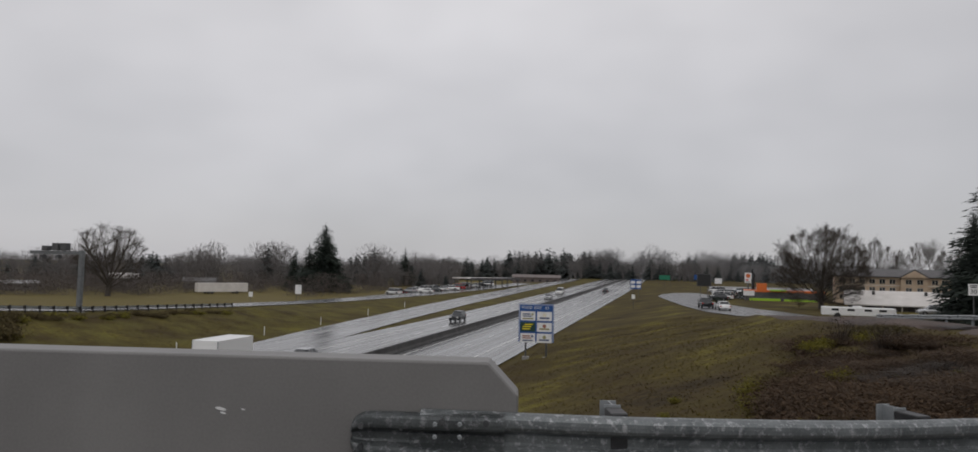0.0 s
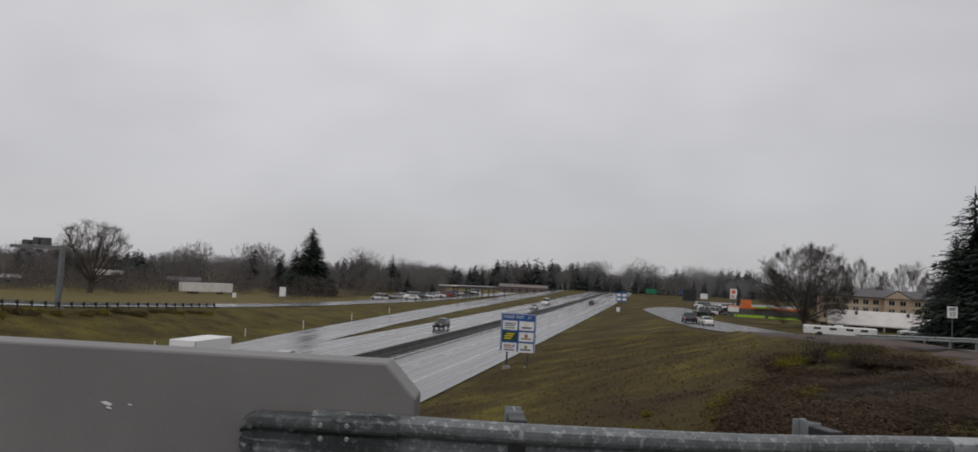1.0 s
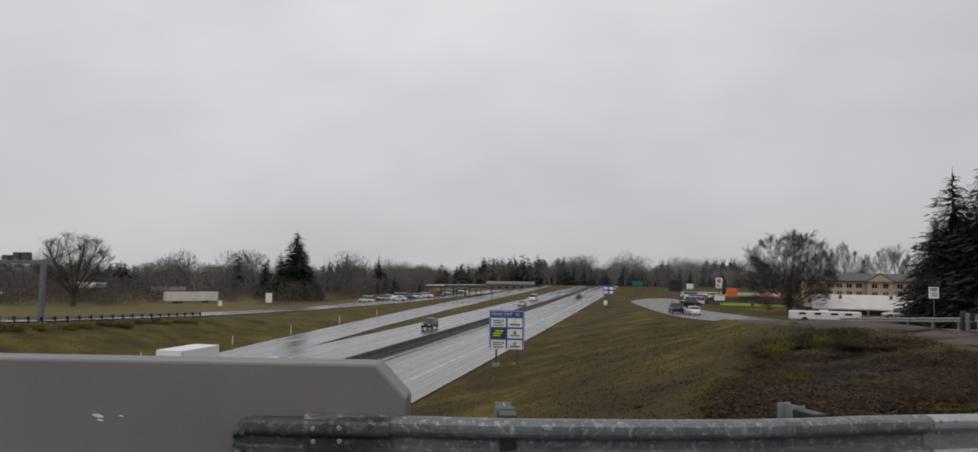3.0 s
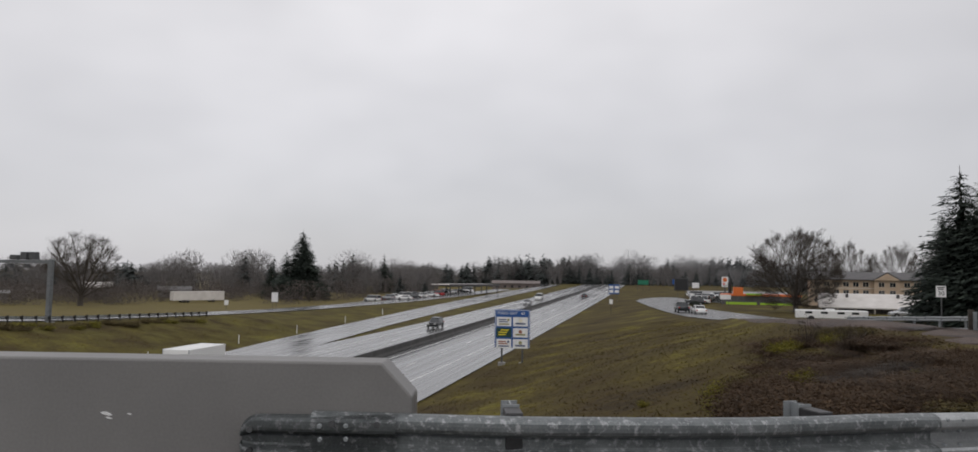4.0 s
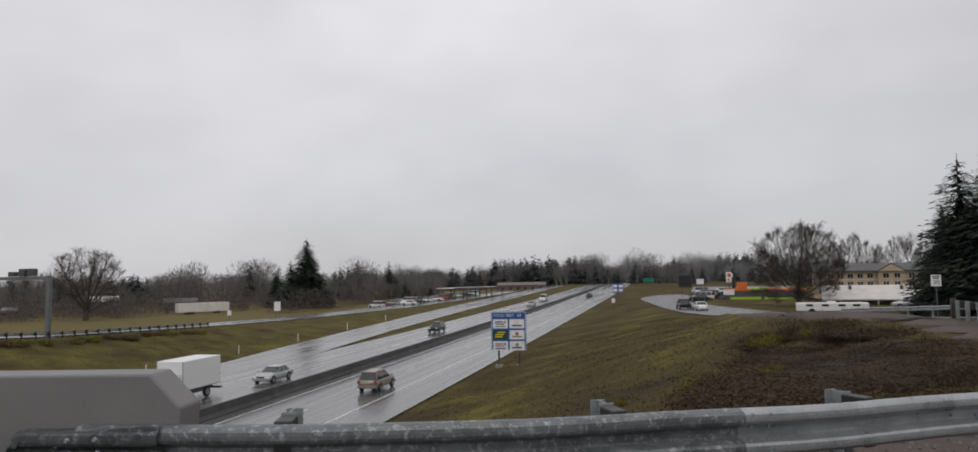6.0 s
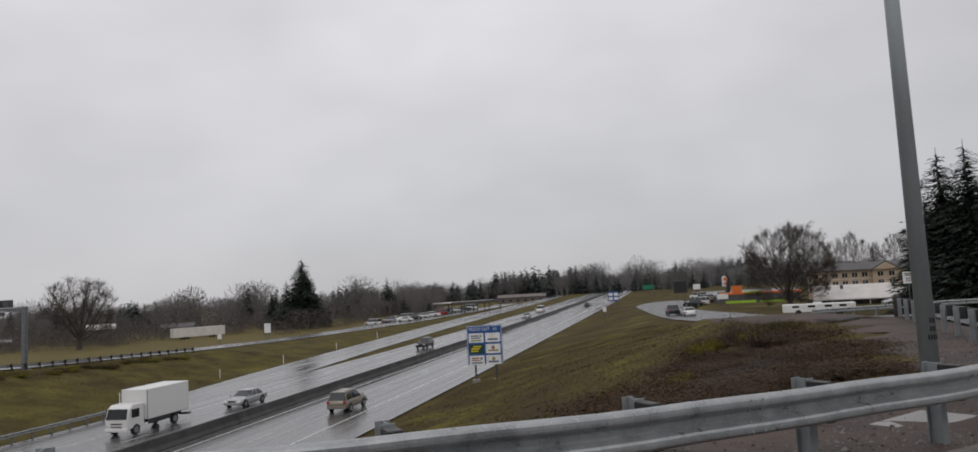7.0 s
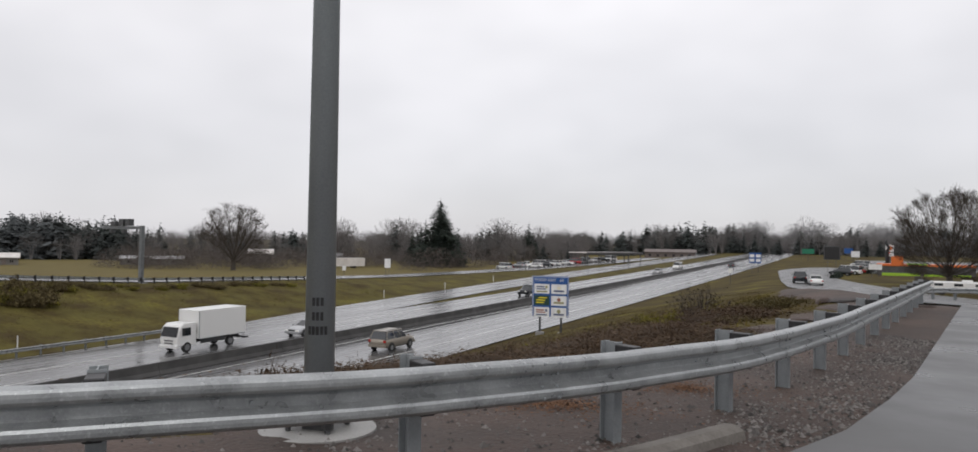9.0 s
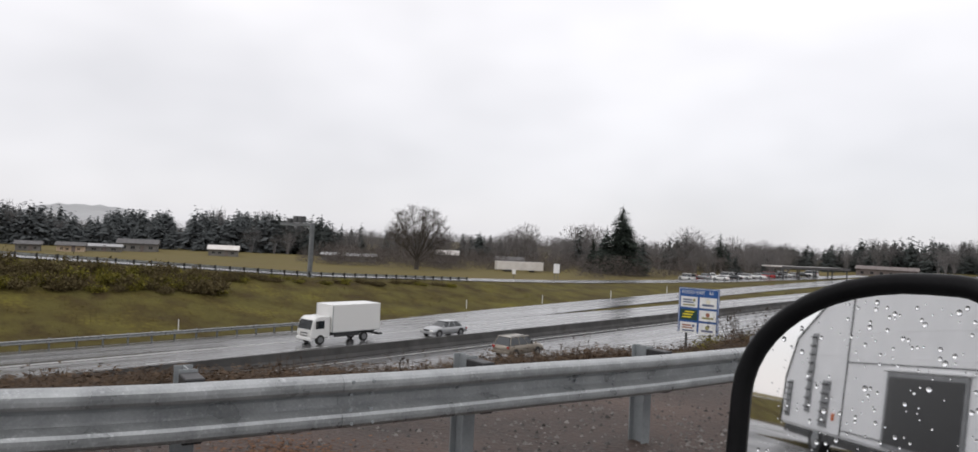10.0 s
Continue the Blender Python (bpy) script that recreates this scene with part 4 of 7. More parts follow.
def fir_cloud(rnd, height, radius, layers, sprays, clumps, x=0.0, y=0.0, z=0.0, ragged=0.25, low=0.06, bulk=1.0):
    """Needle sprays of a fir as small bent triangles along drooping branches of uneven reach."""
    verts, faces = [], []
    total = int(layers * sprays * 0.62)
    lob = [rnd.uniform(0, 6.28) for _ in range(4)]
    for i in range(total):
        f = low + (1 - low) * (1 - math.sqrt(1 - (i + rnd.random()) / total * 0.995))
        a = rnd.uniform(0, 6.283)
        uneven = 1 + ragged * (0.5 * math.sin(3 * a + lob[0] + 5 * f) + 0.5 * math.sin(9 * f * 3 + lob[1] + a)) + rnd.uniform(-ragged, ragged) * 0.6
        r1 = (radius * (1 - f) ** 0.8 * uneven + 0.015 * height * (1 - f) + 0.1)
        ca, sa = math.cos(a), math.sin(a)
        droop = rnd.uniform(0.15, 0.5)
        for c in range(clumps):
            g = (c + rnd.uniform(0.2, 1.0)) / clumps
            px, py = r1 * g * ca, r1 * g * sa
            pz = height * f + r1 * (0.22 * g - droop * g * g) + rnd.uniform(-0.12, 0.12)
            w = bulk * (0.10 + 0.10 * r1) * rnd.uniform(0.5, 1.2) * (1.15 - 0.6 * g)
            l = bulk * (0.22 + 0.20 * r1) * rnd.uniform(0.6, 1.2)
            b = len(verts)
            dz = rnd.uniform(-0.45, -0.05) * l
            verts += [(x + px - sa * w, y + py + ca * w, z + pz - 0.55 * w), (x + px + sa * w, y + py - ca * w, z + pz - 0.55 * w),
                      (x + px + ca * l, y + py + sa * l, z + pz + dz), (x + px - ca * l * 0.3, y + py - sa * l * 0.3, z + pz + 0.15 * l)]
            faces += [(b, b + 1, b + 3), (b, b + 2, b + 1)] if rnd.random() < 0.6 else [(b, b + 2, b + 3), (b + 1, b + 3, b + 2)]
    return verts, faces


def fir(name, x, y, z, height, radius, label, seed, layers=46, sprays=15, clumps=6, mat=None, group="", bulk=1.0, ragged=0.25):
    rnd = random.Random(seed)
    tree = thing(name, Matrix.Translation((x, y, z)), label, "tree", group)
    v, f = [], []
    tube_rings(v, f, [Vector((0, 0, -0.4)), Vector((0, 0, height * 0.4)), Vector((0, 0, height * 0.98))], [height * 0.014 + 0.08, height * 0.009, 0.03], 8)
    part("trunk", raw("trunk", v, f, M_BARK, True), None, tree)
    v, f = fir_cloud(rnd, height, radius, layers, sprays, clumps, ragged=ragged, bulk=bulk)
    part("crown", raw("crown", v, f, mat or M_NEEDLE), None, tree)
    return tree


def at_bearing(az, dist, ox=0.0, oy=0.0):
    """A point at so many degrees clockwise from +y and so many metres off."""
    a = radians(az)
    return ox + dist * math.sin(a), oy + dist * math.cos(a)


def land_at(x, y):
    s, n = sn(x, y)
    return float(roll_land(np.array(s), np.array(n)))


# ---- far guardrails ----
def straight_rail(name, n, z_of, s0, s1, label, step, flip=False, every=1.905, dark=None):
    k = int((s1 - s0) / every)
    run_ = [s0 + i * every for i in range(k + 1)]
    pts = [tuple(hw(n, q, float(z_of(q)))) for q in (run_ if not flip else run_[::-1])]
    return guardrail(name, pts, 0.80, label, beams=step, bolts=False, post_mat=dark)


straight_rail("guardrail_far_slip", -68.0, lambda q: loop_z(q) - 0.22, -44, 103, "weathered steel guardrail along the top of the grass bank", 4, flip=True, dark=M_BLOCK)
straight_rail("guardrail_far_shoulder", -46.05, lambda q: road_z(q) - 0.1, -40, 65, "low steel guardrail along the far highway shoulder", 4, flip=False)

# ---- marker posts along the far shoulder ----
marker_me = mesh_from(bx(-0.05, 0.05, -0.012, 0.012, -0.2, 1.15, bevel=0.004), "blade", M_WHITE)
for s, n in ((45, -47.9), (66, -50.2), (86, -52.2), (104, -53.4), (126, -55.2), (150, -57.2)):
    p = hw(n, s)
    mk = thing("marker_post", Matrix.Translation((p.x, p.y, land_at(p.x, p.y))), "thin white plastic roadside marker post in the grass", "marker post", "marker posts along the shoulder")
    part("blade", marker_me, None, mk)

M_GANTRY = material("dull_steel", (0.10, 0.108, 0.112), (0.17, 0.18, 0.185), 3, 0.5, fine=40, bump=0.03, metal=0.2)

# ---- sign gantry over the far slip road ----
g = Vector((-52.7, 84.9, 0))
g.z = land_at(g.x, g.y) - 0.2
gantry = thing("sign_gantry", Matrix.Translation(g) @ Matrix.Rotation(-TURN, 4, "Z"), "grey steel cantilever sign gantry over the slip road", "sign gantry")
top = 2.75 - g.z
part("post", bx(-0.24, 0.24, -0.24, 0.24, -0.5, top, bevel=0.03), M_GANTRY, gantry)
part("arm", bx(-7.4, -0.241, -0.18, 0.18, top - 0.46, top - 0.08, bevel=0.02), M_GANTRY, gantry)
part("base_plate", bx(-0.5, 0.5, -0.5, 0.5, 0.0, 0.22, bevel=0.02), M_CONC, gantry)
for x in (-2.4, -3.6, -5.1):
    box_ = part("sensor_box", bx(x - 0.42, x + 0.42, -0.35, 0.35, top - 0.04, top + 0.85 * (1 if x > -5 else 0.6), bevel=0.03), M_DARKSTEEL, gantry)
for x in (-3.3, -5.6):
    part("camera_box", bx(x - 0.2, x + 0.2, -0.3, 0.3, top - 0.95, top - 0.53, bevel=0.03), M_DARKSTEEL, gantry)


# ---- roadside signs ----
def post_sign(name, x, y, z_mid, w, h, mat, label, turn=0.0, posts=1, border=True, face=None):
    z = land_at(x, y)
    sg = thing(name, Matrix.Translation((x, y, z)) @ Matrix.Rotation(turn, 4, "Z"), label, "road sign")
    mid = z_mid - z
    part("board", bx(-w / 2, w / 2, -0.02, 0.02, mid - h / 2, mid + h / 2, bevel=0.008), mat, sg)
    for i in range(posts):
        px = 0 if posts == 1 else (i - (posts - 1) / 2) * w * 0.55
        part("post", bx(px - 0.05, px + 0.05, 0.021, 0.09, -0.5, mid + h / 2 - 0.05), M_DARKSTEEL, sg)
    return sg, mid


sg, mid = post_sign("speed_sign", 36.6, 63.0, 0.86, 0.74, 0.95, M_WHITE, "white speed limit sign reading thirty on one post", radians(-28))
words("numeral", "30", 0.50, Matrix.Translation((0, -0.026, mid - 0.17)) @ Matrix.Rotation(radians(90), 4, "X"), M_BLACK, sg, "black numeral")
for bw, bz in ((0.26, 0.33), (0.21, 0.19)):
    part("bar", bx(-bw, bw, -0.026, -0.021, mid + bz - 0.045, mid + bz + 0.045), M_BLACK, sg, "black bar of small writing")
post_sign("white_sign", -46.7, 150.1, -3.35, 1.25, 1.9, M_WHITE, "white back of a tall sign beside the slip road", radians(12), 2)
post_sign("white_sign", -56.6, 150.1, -4.6, 0.8, 1.0, M_WHITE, "small white sign in the grass beside the slip road", radians(12))
post_sign("white_sign", 21.5, 150.0, -3.2, 0.7, 0.9, M_WHITE, "small white ramp sign on a post in the grass", radians(-8))
sg, mid = post_sign("services_sign_far", 30.95, 210.0, -1.6, 2.9, 2.7, M_BLUE, "distant blue services sign with pale panels", radians(-9), 2)
for cx in (-0.75, 0.75):
    for cz in (0.55, -0.6):
        part("panel", bx(cx - 0.55, cx + 0.55, -0.03, -0.021, mid + cz - 0.38, mid + cz + 0.38), M_WHITE, sg)
post_sign("guide_sign", 61.5, 330.0, -0.2, 4.6, 2.0, M_GREEN, "distant green highway guide sign on posts", radians(-10), 3)
sg, mid = post_sign("blue_sign_small", 79.5, 345.0, 0.2, 3.4, 2.2, M_BLUE, "distant small blue highway sign", radians(-10), 2)
# message board beside the ramp
sg, mid = post_sign("message_board", 47.9, 201.8, 0.1, 3.3, 3.0, M_BLACK, "blank black electronic message board on two posts", radians(-12), 2)
part("housing", bx(-1.85, 1.85, 0.0905, 0.5, mid - 1.65, mid + 1.65, bevel=0.04), M_DARKSTEEL, sg)


post_sign("white_sign", 58.3, 227.3, -0.3, 2.1, 1.6, M_WHITE, "plain white sign on posts by the wet lot", radians(-14), 2)
post_sign("white_sign", 50.6, 171.0, -2.4, 2.4, 1.1, M_WHITE, "low white sign on posts beside the ramp", radians(-14), 2)

# ---- buildings ----
def windows_row(parent, x0, x1, count, z, w, h, y, trim=None):
    for i in range(count):
        x = x0 + (x1 - x0) * (i + 0.5) / count
        win = part("window", bx(x - w / 2 - 0.06, x + w / 2 + 0.06, y - 0.05, y + 0.02, z - h / 2 - 0.06, z + h / 2 + 0.06), trim or M_TRIM, parent)
        part("pane", bx(x - w / 2, x - 0.04, y - 0.058, y - 0.052, z - h / 2, z + h / 2), M_GLASSD, win)
        part("pane", bx(x + 0.04, x + w / 2, y - 0.058, y - 0.052, z - h / 2, z + h / 2), M_GLASSD, win)


M_TRIM = material("cream_trim", (0.45, 0.40, 0.33), (0.58, 0.53, 0.45), 2, 0.6, fine=30, bump=0)
M_TAN = material("tan_stucco", (0.36, 0.27, 0.19), (0.46, 0.36, 0.26), 0.6, 0.8, fine=12, bump=0.1)
M_SIDING = material("grey_siding", (0.10, 0.095, 0.09), (0.17, 0.16, 0.15), 0.8, 0.75, fine=10, bump=0.1)
M_SHINGLE = material("dark_shingles", (0.045, 0.043, 0.045), (0.10, 0.095, 0.095), 1.0, 0.6, fine=9, bump=0.3)
M_PALEROOF = material("pale_wet_roof", (0.50, 0.47, 0.44), (0.66, 0.63, 0.60), 0.5, 0.4, fine=8, bump=0.05)
M_GREYROOF = material("grey_metal_roof", (0.20, 0.20, 0.205), (0.32, 0.32, 0.325), 0.5, 0.4, fine=8, bump=0.05)
M_REDROOF = material("red_brown_roof", (0.09, 0.07, 0.065), (0.16, 0.13, 0.12), 0.8, 0.6, fine=8, bump=0.1)


def gabled(bm, x0, x1, y0, y1, z0, z1, over=0.5):
    """A ridge along x between the eaves."""
    ym = (y0 + y1) / 2
    v = [bm.verts.new(p) for p in ((x0 - over, y0 - over, z0), (x1 + over, y0 - over, z0), (x1 + over, ym, z1), (x0 - over, ym, z1), (x0 - over, y1 + over, z0), (x1 + over, y1 + over, z0),
                                   (x0 - over, y0 - over, z0 - 0.2), (x1 + over, y0 - over, z0 - 0.2), (x1 + over, y1 + over, z0 - 0.2), (x0 - over, y1 + over, z0 - 0.2))]
    for f in ((0, 1, 2, 3), (3, 2, 5, 4), (6, 7, 1, 0), (9, 4, 5, 8), (6, 9, 8, 7), (0, 3, 4, 9, 6), (1, 7, 8, 5, 2)):
        bm.faces.new([v[i] for i in f])
    bmesh.ops.recalc_face_normals(bm, faces=bm.faces)
    return bm


def house(name, x, y, turn, w, dep, h, rise, wall, roof, label, wins=4, door=True):
    z = min(land_at(x + dx, y + dy) for dx in (-w / 2, w / 2) for dy in (-dep / 2, dep / 2))
    hs = thing(name, Matrix.Translation((x, y, z)) @ Matrix.Rotation(turn, 4, "Z"), label, "building")
    part("wall", bx(-w / 2, w / 2, -dep / 2, dep / 2, -0.5, h + 0.02), wall, hs)
    part("roof", gabled(bmesh.new(), -w / 2, w / 2, -dep / 2, dep / 2, h + 0.22, h + 0.22 + rise), roof, hs)
    windows_row(hs, -w / 2 + 0.6, w / 2 - 0.6, wins, h * 0.55, min(1.2, w / wins * 0.4), h * 0.34, -dep / 2, wall)
    if door:
        part("door", bx(w * 0.12 - 0.5, w * 0.12 + 0.5, -dep / 2 - 0.06, -dep / 2 - 0.001, 0.05, 2.1), M_REDROOF, hs)
    return hs


# three-storey hotel with a cross gable
hx, hy = 88.0, 176.0
hz0 = land_at(hx, hy) - 1.0
hotel = thing("hotel", Matrix.Translation((hx, hy, hz0)) @ Matrix.Rotation(radians(-20), 4, "Z"), "tan stucco three-storey hotel with a dark shingled gable roof", "hotel")
eave = 1.9 - hz0
part("wall", bx(-15, 11, 0, 12, -1, eave), M_TAN, hotel)
part("roof", gabled(bmesh.new(), -15, 11, 0, 12, eave + 0.2, eave + 2.0, 0.6), M_SHINGLE, hotel)
part("bay", bx(-1.2, 4.2, -1.1, 0.002, -1, eave + 0.1), M_TAN, hotel)
bm = bmesh.new()
v = [bm.verts.new(p) for p in ((-1.8, -1.6, eave), (4.8, -1.6, eave), (1.5, -1.6, eave + 2.0), (-1.8, 4, eave), (4.8, 4, eave), (1.5, 4, eave + 2.0))]
for f in ((0, 1, 2), (0, 2, 5, 3), (1, 4, 5, 2), (3, 5, 4), (0, 3, 4, 1)):
    bm.faces.new([v[i] for i in f])
bmesh.ops.recalc_face_normals(bm, faces=bm.faces)
part("gable", bm, M_SHINGLE, hotel)
bm = bmesh.new()
v = [bm.verts.new(p) for p in ((-1.2, -1.63, eave + 0.02), (4.2, -1.63, eave + 0.02), (1.5, -1.63, eave + 1.65))]
bm.faces.new(v)
part("gable_wall", bm, M_TAN, hotel)
for z in (eave - 1.0, eave - 2.9, eave - 4.8):
    windows_row(hotel, -14.4, -1.8, 6, z, 1.15, 1.05, 0)
    windows_row(hotel, -0.8, 3.8, 2, z, 1.15, 1.05, -1.1)
    windows_row(hotel, 4.8, 10.6, 3, z, 1.15, 1.05, 0)
part("band", bx(-15.05, -1.21, -0.06, 0.0, eave - 2.0, eave - 1.8), M_TRIM, hotel)
part("band", bx(4.21, 11.05, -0.06, 0.0, eave - 2.0, eave - 1.8), M_TRIM, hotel)

# low motel with a pale roof before it
mz = land_at(70, 138) - 1.6
motel = thing("motel", Matrix.Translation((68.5, 137, mz)) @ Matrix.Rotation(radians(-22), 4, "Z"), "long low building with pale wet roof and dark front", "building")
me_ = -3.05 - mz
part("wall", bx(-9.5, 13, 0, 9, -1, me_), M_SIDING, motel)
bm = bmesh.new()
v = [bm.verts.new(p) for p in ((-10.2, -1.8, me_ - 0.1), (13.6, -1.8, me_ - 0.1), (13.6, 4.5, me_ + 2.35), (-10.2, 4.5, me_ + 2.35), (-10.2, 9.5, me_), (13.6, 9.5, me_),
                               (-10.2, -1.8, me_ - 0.3), (13.6, -1.8, me_ - 0.3), (13.6, 9.5, me_ - 0.2), (-10.2, 9.5, me_ - 0.2))]
for f in ((0, 1, 2, 3), (3, 2, 5, 4), (6, 7, 1, 0), (9, 4, 5, 8), (6, 9, 8, 7), (0, 3, 4, 9, 6), (1, 7, 8, 5, 2)):
    bm.faces.new([v[i] for i in f])
bmesh.ops.recalc_face_normals(bm, faces=bm.faces)
part("roof", bm, M_PALEROOF, motel)
for i in range(8):
    x = -9 + i * 3.05
    part("door", bx(x, x + 0.9, -0.05, -0.001, 0.0, me_ - 0.5), M_SHINGLE, motel)
    part("pillar", bx(x + 1.9, x + 2.05, -1.7, -1.55, -0.8, me_ - 0.31), M_TRIM, motel)
for x in (-5.5, 3.0, 8.5):
    part("vent", bx(x, x + 0.5, 2.6, 3.1, me_ + 1.3, me_ + 2.3), M_SHINGLE, motel)

# shops with orange and lime bands
oz = land_at(60, 188) - 0.3
shop = thing("shop", Matrix.Translation((59.4, 187.6, oz)) @ Matrix.Rotation(radians(-14), 4, "Z"), "low shop with bright orange and lime green bands", "shop")
st = -2.0 - oz
part("wall", bx(-4.5, 14, 0, 8, -0.5, st - 0.451), M_SHINGLE, shop)
part("orange_band", bx(-4.7, 14.2, -0.15, 8.2, st - 0.45, st + 0.0), M_ORANGE, shop)
part("tower", bx(-1.8, 0.5, -0.2, 2.5, st + 0.001, st + 1.7), M_ORANGE, shop, "orange sign tower")
part("lime_canopy", bx(1.2, 5.0, -1.2, -0.16, st - 0.15, st + 0.2), M_LIME, shop)
part("lime_base", bx(-3.6, 3.6, -1.6, -1.3, -0.2, 0.9), M_LIME, shop)
part("lime_base", bx(4.4, 13.0, -1.6, -1.3, -0.2, 0.8), M_LIME, shop)
v, f = [], []
tube_rings(v, f, [Vector((-2.6, 1, st + 0.1)), Vector((-2.7, 1, st + 2.6)), Vector((-2.3, 1, st + 3.6)), Vector((-2.9, 1, st + 4.6)), Vector((-2.7, 1, st + 5.3))], [0.42, 0.4, 0.3, 0.36, 0.12], 8)
part("bent_figure", raw("bent_figure", v, f, M_BLACK, True), None, shop, "dark bent flue shape on the roof")
# tall fuel sign
fx, fy = 65.0, 220.0
fz = land_at(fx, fy)
fuel = thing("fuel_sign", Matrix.Translation((fx, fy, fz)) @ Matrix.Rotation(radians(-16), 4, "Z"), "tall white fuel price sign with an orange emblem", "road sign")
ft = 2.4 - fz
part("board", bx(-0.95, 0.95, -0.15, 0.15, ft - 3.0, ft, bevel=0.04), M_WHITE, fuel)
part("pole", bx(-0.2, 0.2, -0.12, 0.12, -0.5, ft - 3.01), M_DARKSTEEL, fuel)
bm = bmesh.new()
bmesh.ops.create_cone(bm, cap_ends=True, segments=18, radius1=0.62, radius2=0.62, depth=0.04, matrix=Matrix.Translation((0, -0.172, ft - 0.9)) @ Matrix.Rotation(radians(90), 4, "X"))
part("emblem", bm, M_ORANGE, fuel)
part("price_bar", bx(-0.6, 0.1, -0.17, -0.151, ft - 2.3, ft - 1.9), M_RED, fuel)
part("price_bar", bx(-0.6, 0.6, -0.17, -0.151, ft - 2.8, ft - 2.5), M_GREYROOF, fuel)

# sheds and houses across the field
house("farmhouse", -181, 179, radians(46), 9, 7, 2.0, 1.3, M_SIDING, M_PALEROOF, "small barn with a pale wet metal roof")
house("farmhouse", -203, 150, radians(53), 12, 7, 1.6, 0.7, M_SIDING, M_GREYROOF, "long low shed with a grey metal roof")
house("farmhouse", -198, 138, radians(54), 7, 6, 1.8, 0.9, M_TAN, M_SHINGLE, "tan house with a brown roof")
house("farmhouse", -202, 128, radians(58), 6, 6, 1.8, 0.9, M_SIDING, M_SHINGLE, "small grey house with a dark roof")
house("farmhouse", -152, 208, radians(36), 18, 8, 1.9, 0.8, M_SIDING, M_GREYROOF, "long low barn behind the straw-yellow field")
house("farmhouse", -136, 245, radians(32), 8, 7, 3.2, 1.6, M_SHINGLE, M_PALEROOF, "dark shed with a pale roof")
house("farmhouse", -113, 252, radians(24), 10, 7, 2.2, 1.2, M_SIDING, M_SHINGLE, "grey house with a dark shingle roof among bare trees")
house("farmhouse", -210, 168, radians(50), 12, 8, 2.6, 1.4, M_SIDING, M_SHINGLE, "grey barn with a dark roof among trees")
# white storage container beside the far slip road
cont = thing("white_trailer", Matrix.Translation((-90, 216, land_at(-90, 216))) @ Matrix.Rotation(radians(-43), 4, "Z"), "long low white storage trailer beyond the slip road", "trailer")
part("body", bx(-1.3, 1.3, -7.6, 7.6, 0.5, 3.1, bevel=0.05), M_PALEROOF, cont)
for y in (-4.5, -3.4, 4.2):
    part("wheel", rod(bmesh.new(), (1.05, y, 0.28), (1.3, y, 0.28), 0.45, seg=14), M_RUBBER, cont)
    part("wheel", rod(bmesh.new(), (-1.3, y, 0.28), (-1.05, y, 0.28), 0.45, seg=14), M_RUBBER, cont)

# sales lot canopy by the far slip road
lot_z = land_at(-14, 274)
lot = thing("canopy", Matrix.Translation((-22.5, 260, lot_z)) @ Matrix.Rotation(radians(58.7), 4, "Z"), "long flat dark canopy of a vehicle sales lot", "canopy")
lot_h = -1.45 - lot_z
part("roof", bx(0, 33, -4, 4, lot_h - 0.35, lot_h, bevel=0.05), M_PALEROOF, lot)
part("fascia", bx(-0.1, 33.1, -4.12, -4.01, lot_h - 0.75, lot_h + 0.03), M_SHINGLE, lot)
for x in (1, 8.5, 16.5, 24.5, 32):
    for y in (-3.6, 3.6):
        part("column", bx(x - 0.15, x + 0.15, y - 0.15, y + 0.15, -0.3, lot_h - 0.36), M_DARKSTEEL, lot)
house("shop_building", 6.0, 384, radians(-2), 24, 10, 3.2, 1.4, M_REDROOF, M_REDROOF, "low shop building with red-brown roof", 6)

# ---- trees that stand alone ----
def rest(x, y):
    return land_at(x, y) - 0.05


bare_tree("bare_tree", 54.4, 139.8, rest(54.4, 139.8), 15.0, 16.6, "broad leafless tree with dense radiating branches", 11, 0.45, 0.15, 40, 3.6, low=-0.02, lift=0.1, dome=0.45, stiff=0.5)
bare_tree("bare_tree", -106.0, 183.5, rest(-106, 183.5), 18.3, 18.0, "tall round-crowned leafless oak in the straw-yellow field", 5, 0.62, 0.20, 15, 2.0, low=0.10, lift=0.35, dome=0.56)
fir("fir_tree", -67.2, 244.7, rest(-67.2, 244.7), 23.8, 7.6, "tall dark fir above the brown woods", 3, 110, 28, 8, bulk=0.75, ragged=0.42)
fir("fir_tree", -73.0, 246, rest(-73, 246), 17.0, 4.6, "dark fir among bare woods", 31, 40, 14, 5)
fir("fir_tree", -79.5, 250, rest(-79.5, 250), 13.4, 3.6, "dark fir among bare woods", 32, 36, 13, 5)
fir("fir_tree", -52.0, 318, rest(-52, 318), 17.2, 5.2, "slender dark fir above the brown woods", 4, 40, 14, 5)
fir("fir_tree", -70, 320, rest(-70, 320), 13.6, 4.6, "dark fir among bare woods", 41, 38, 14, 5)
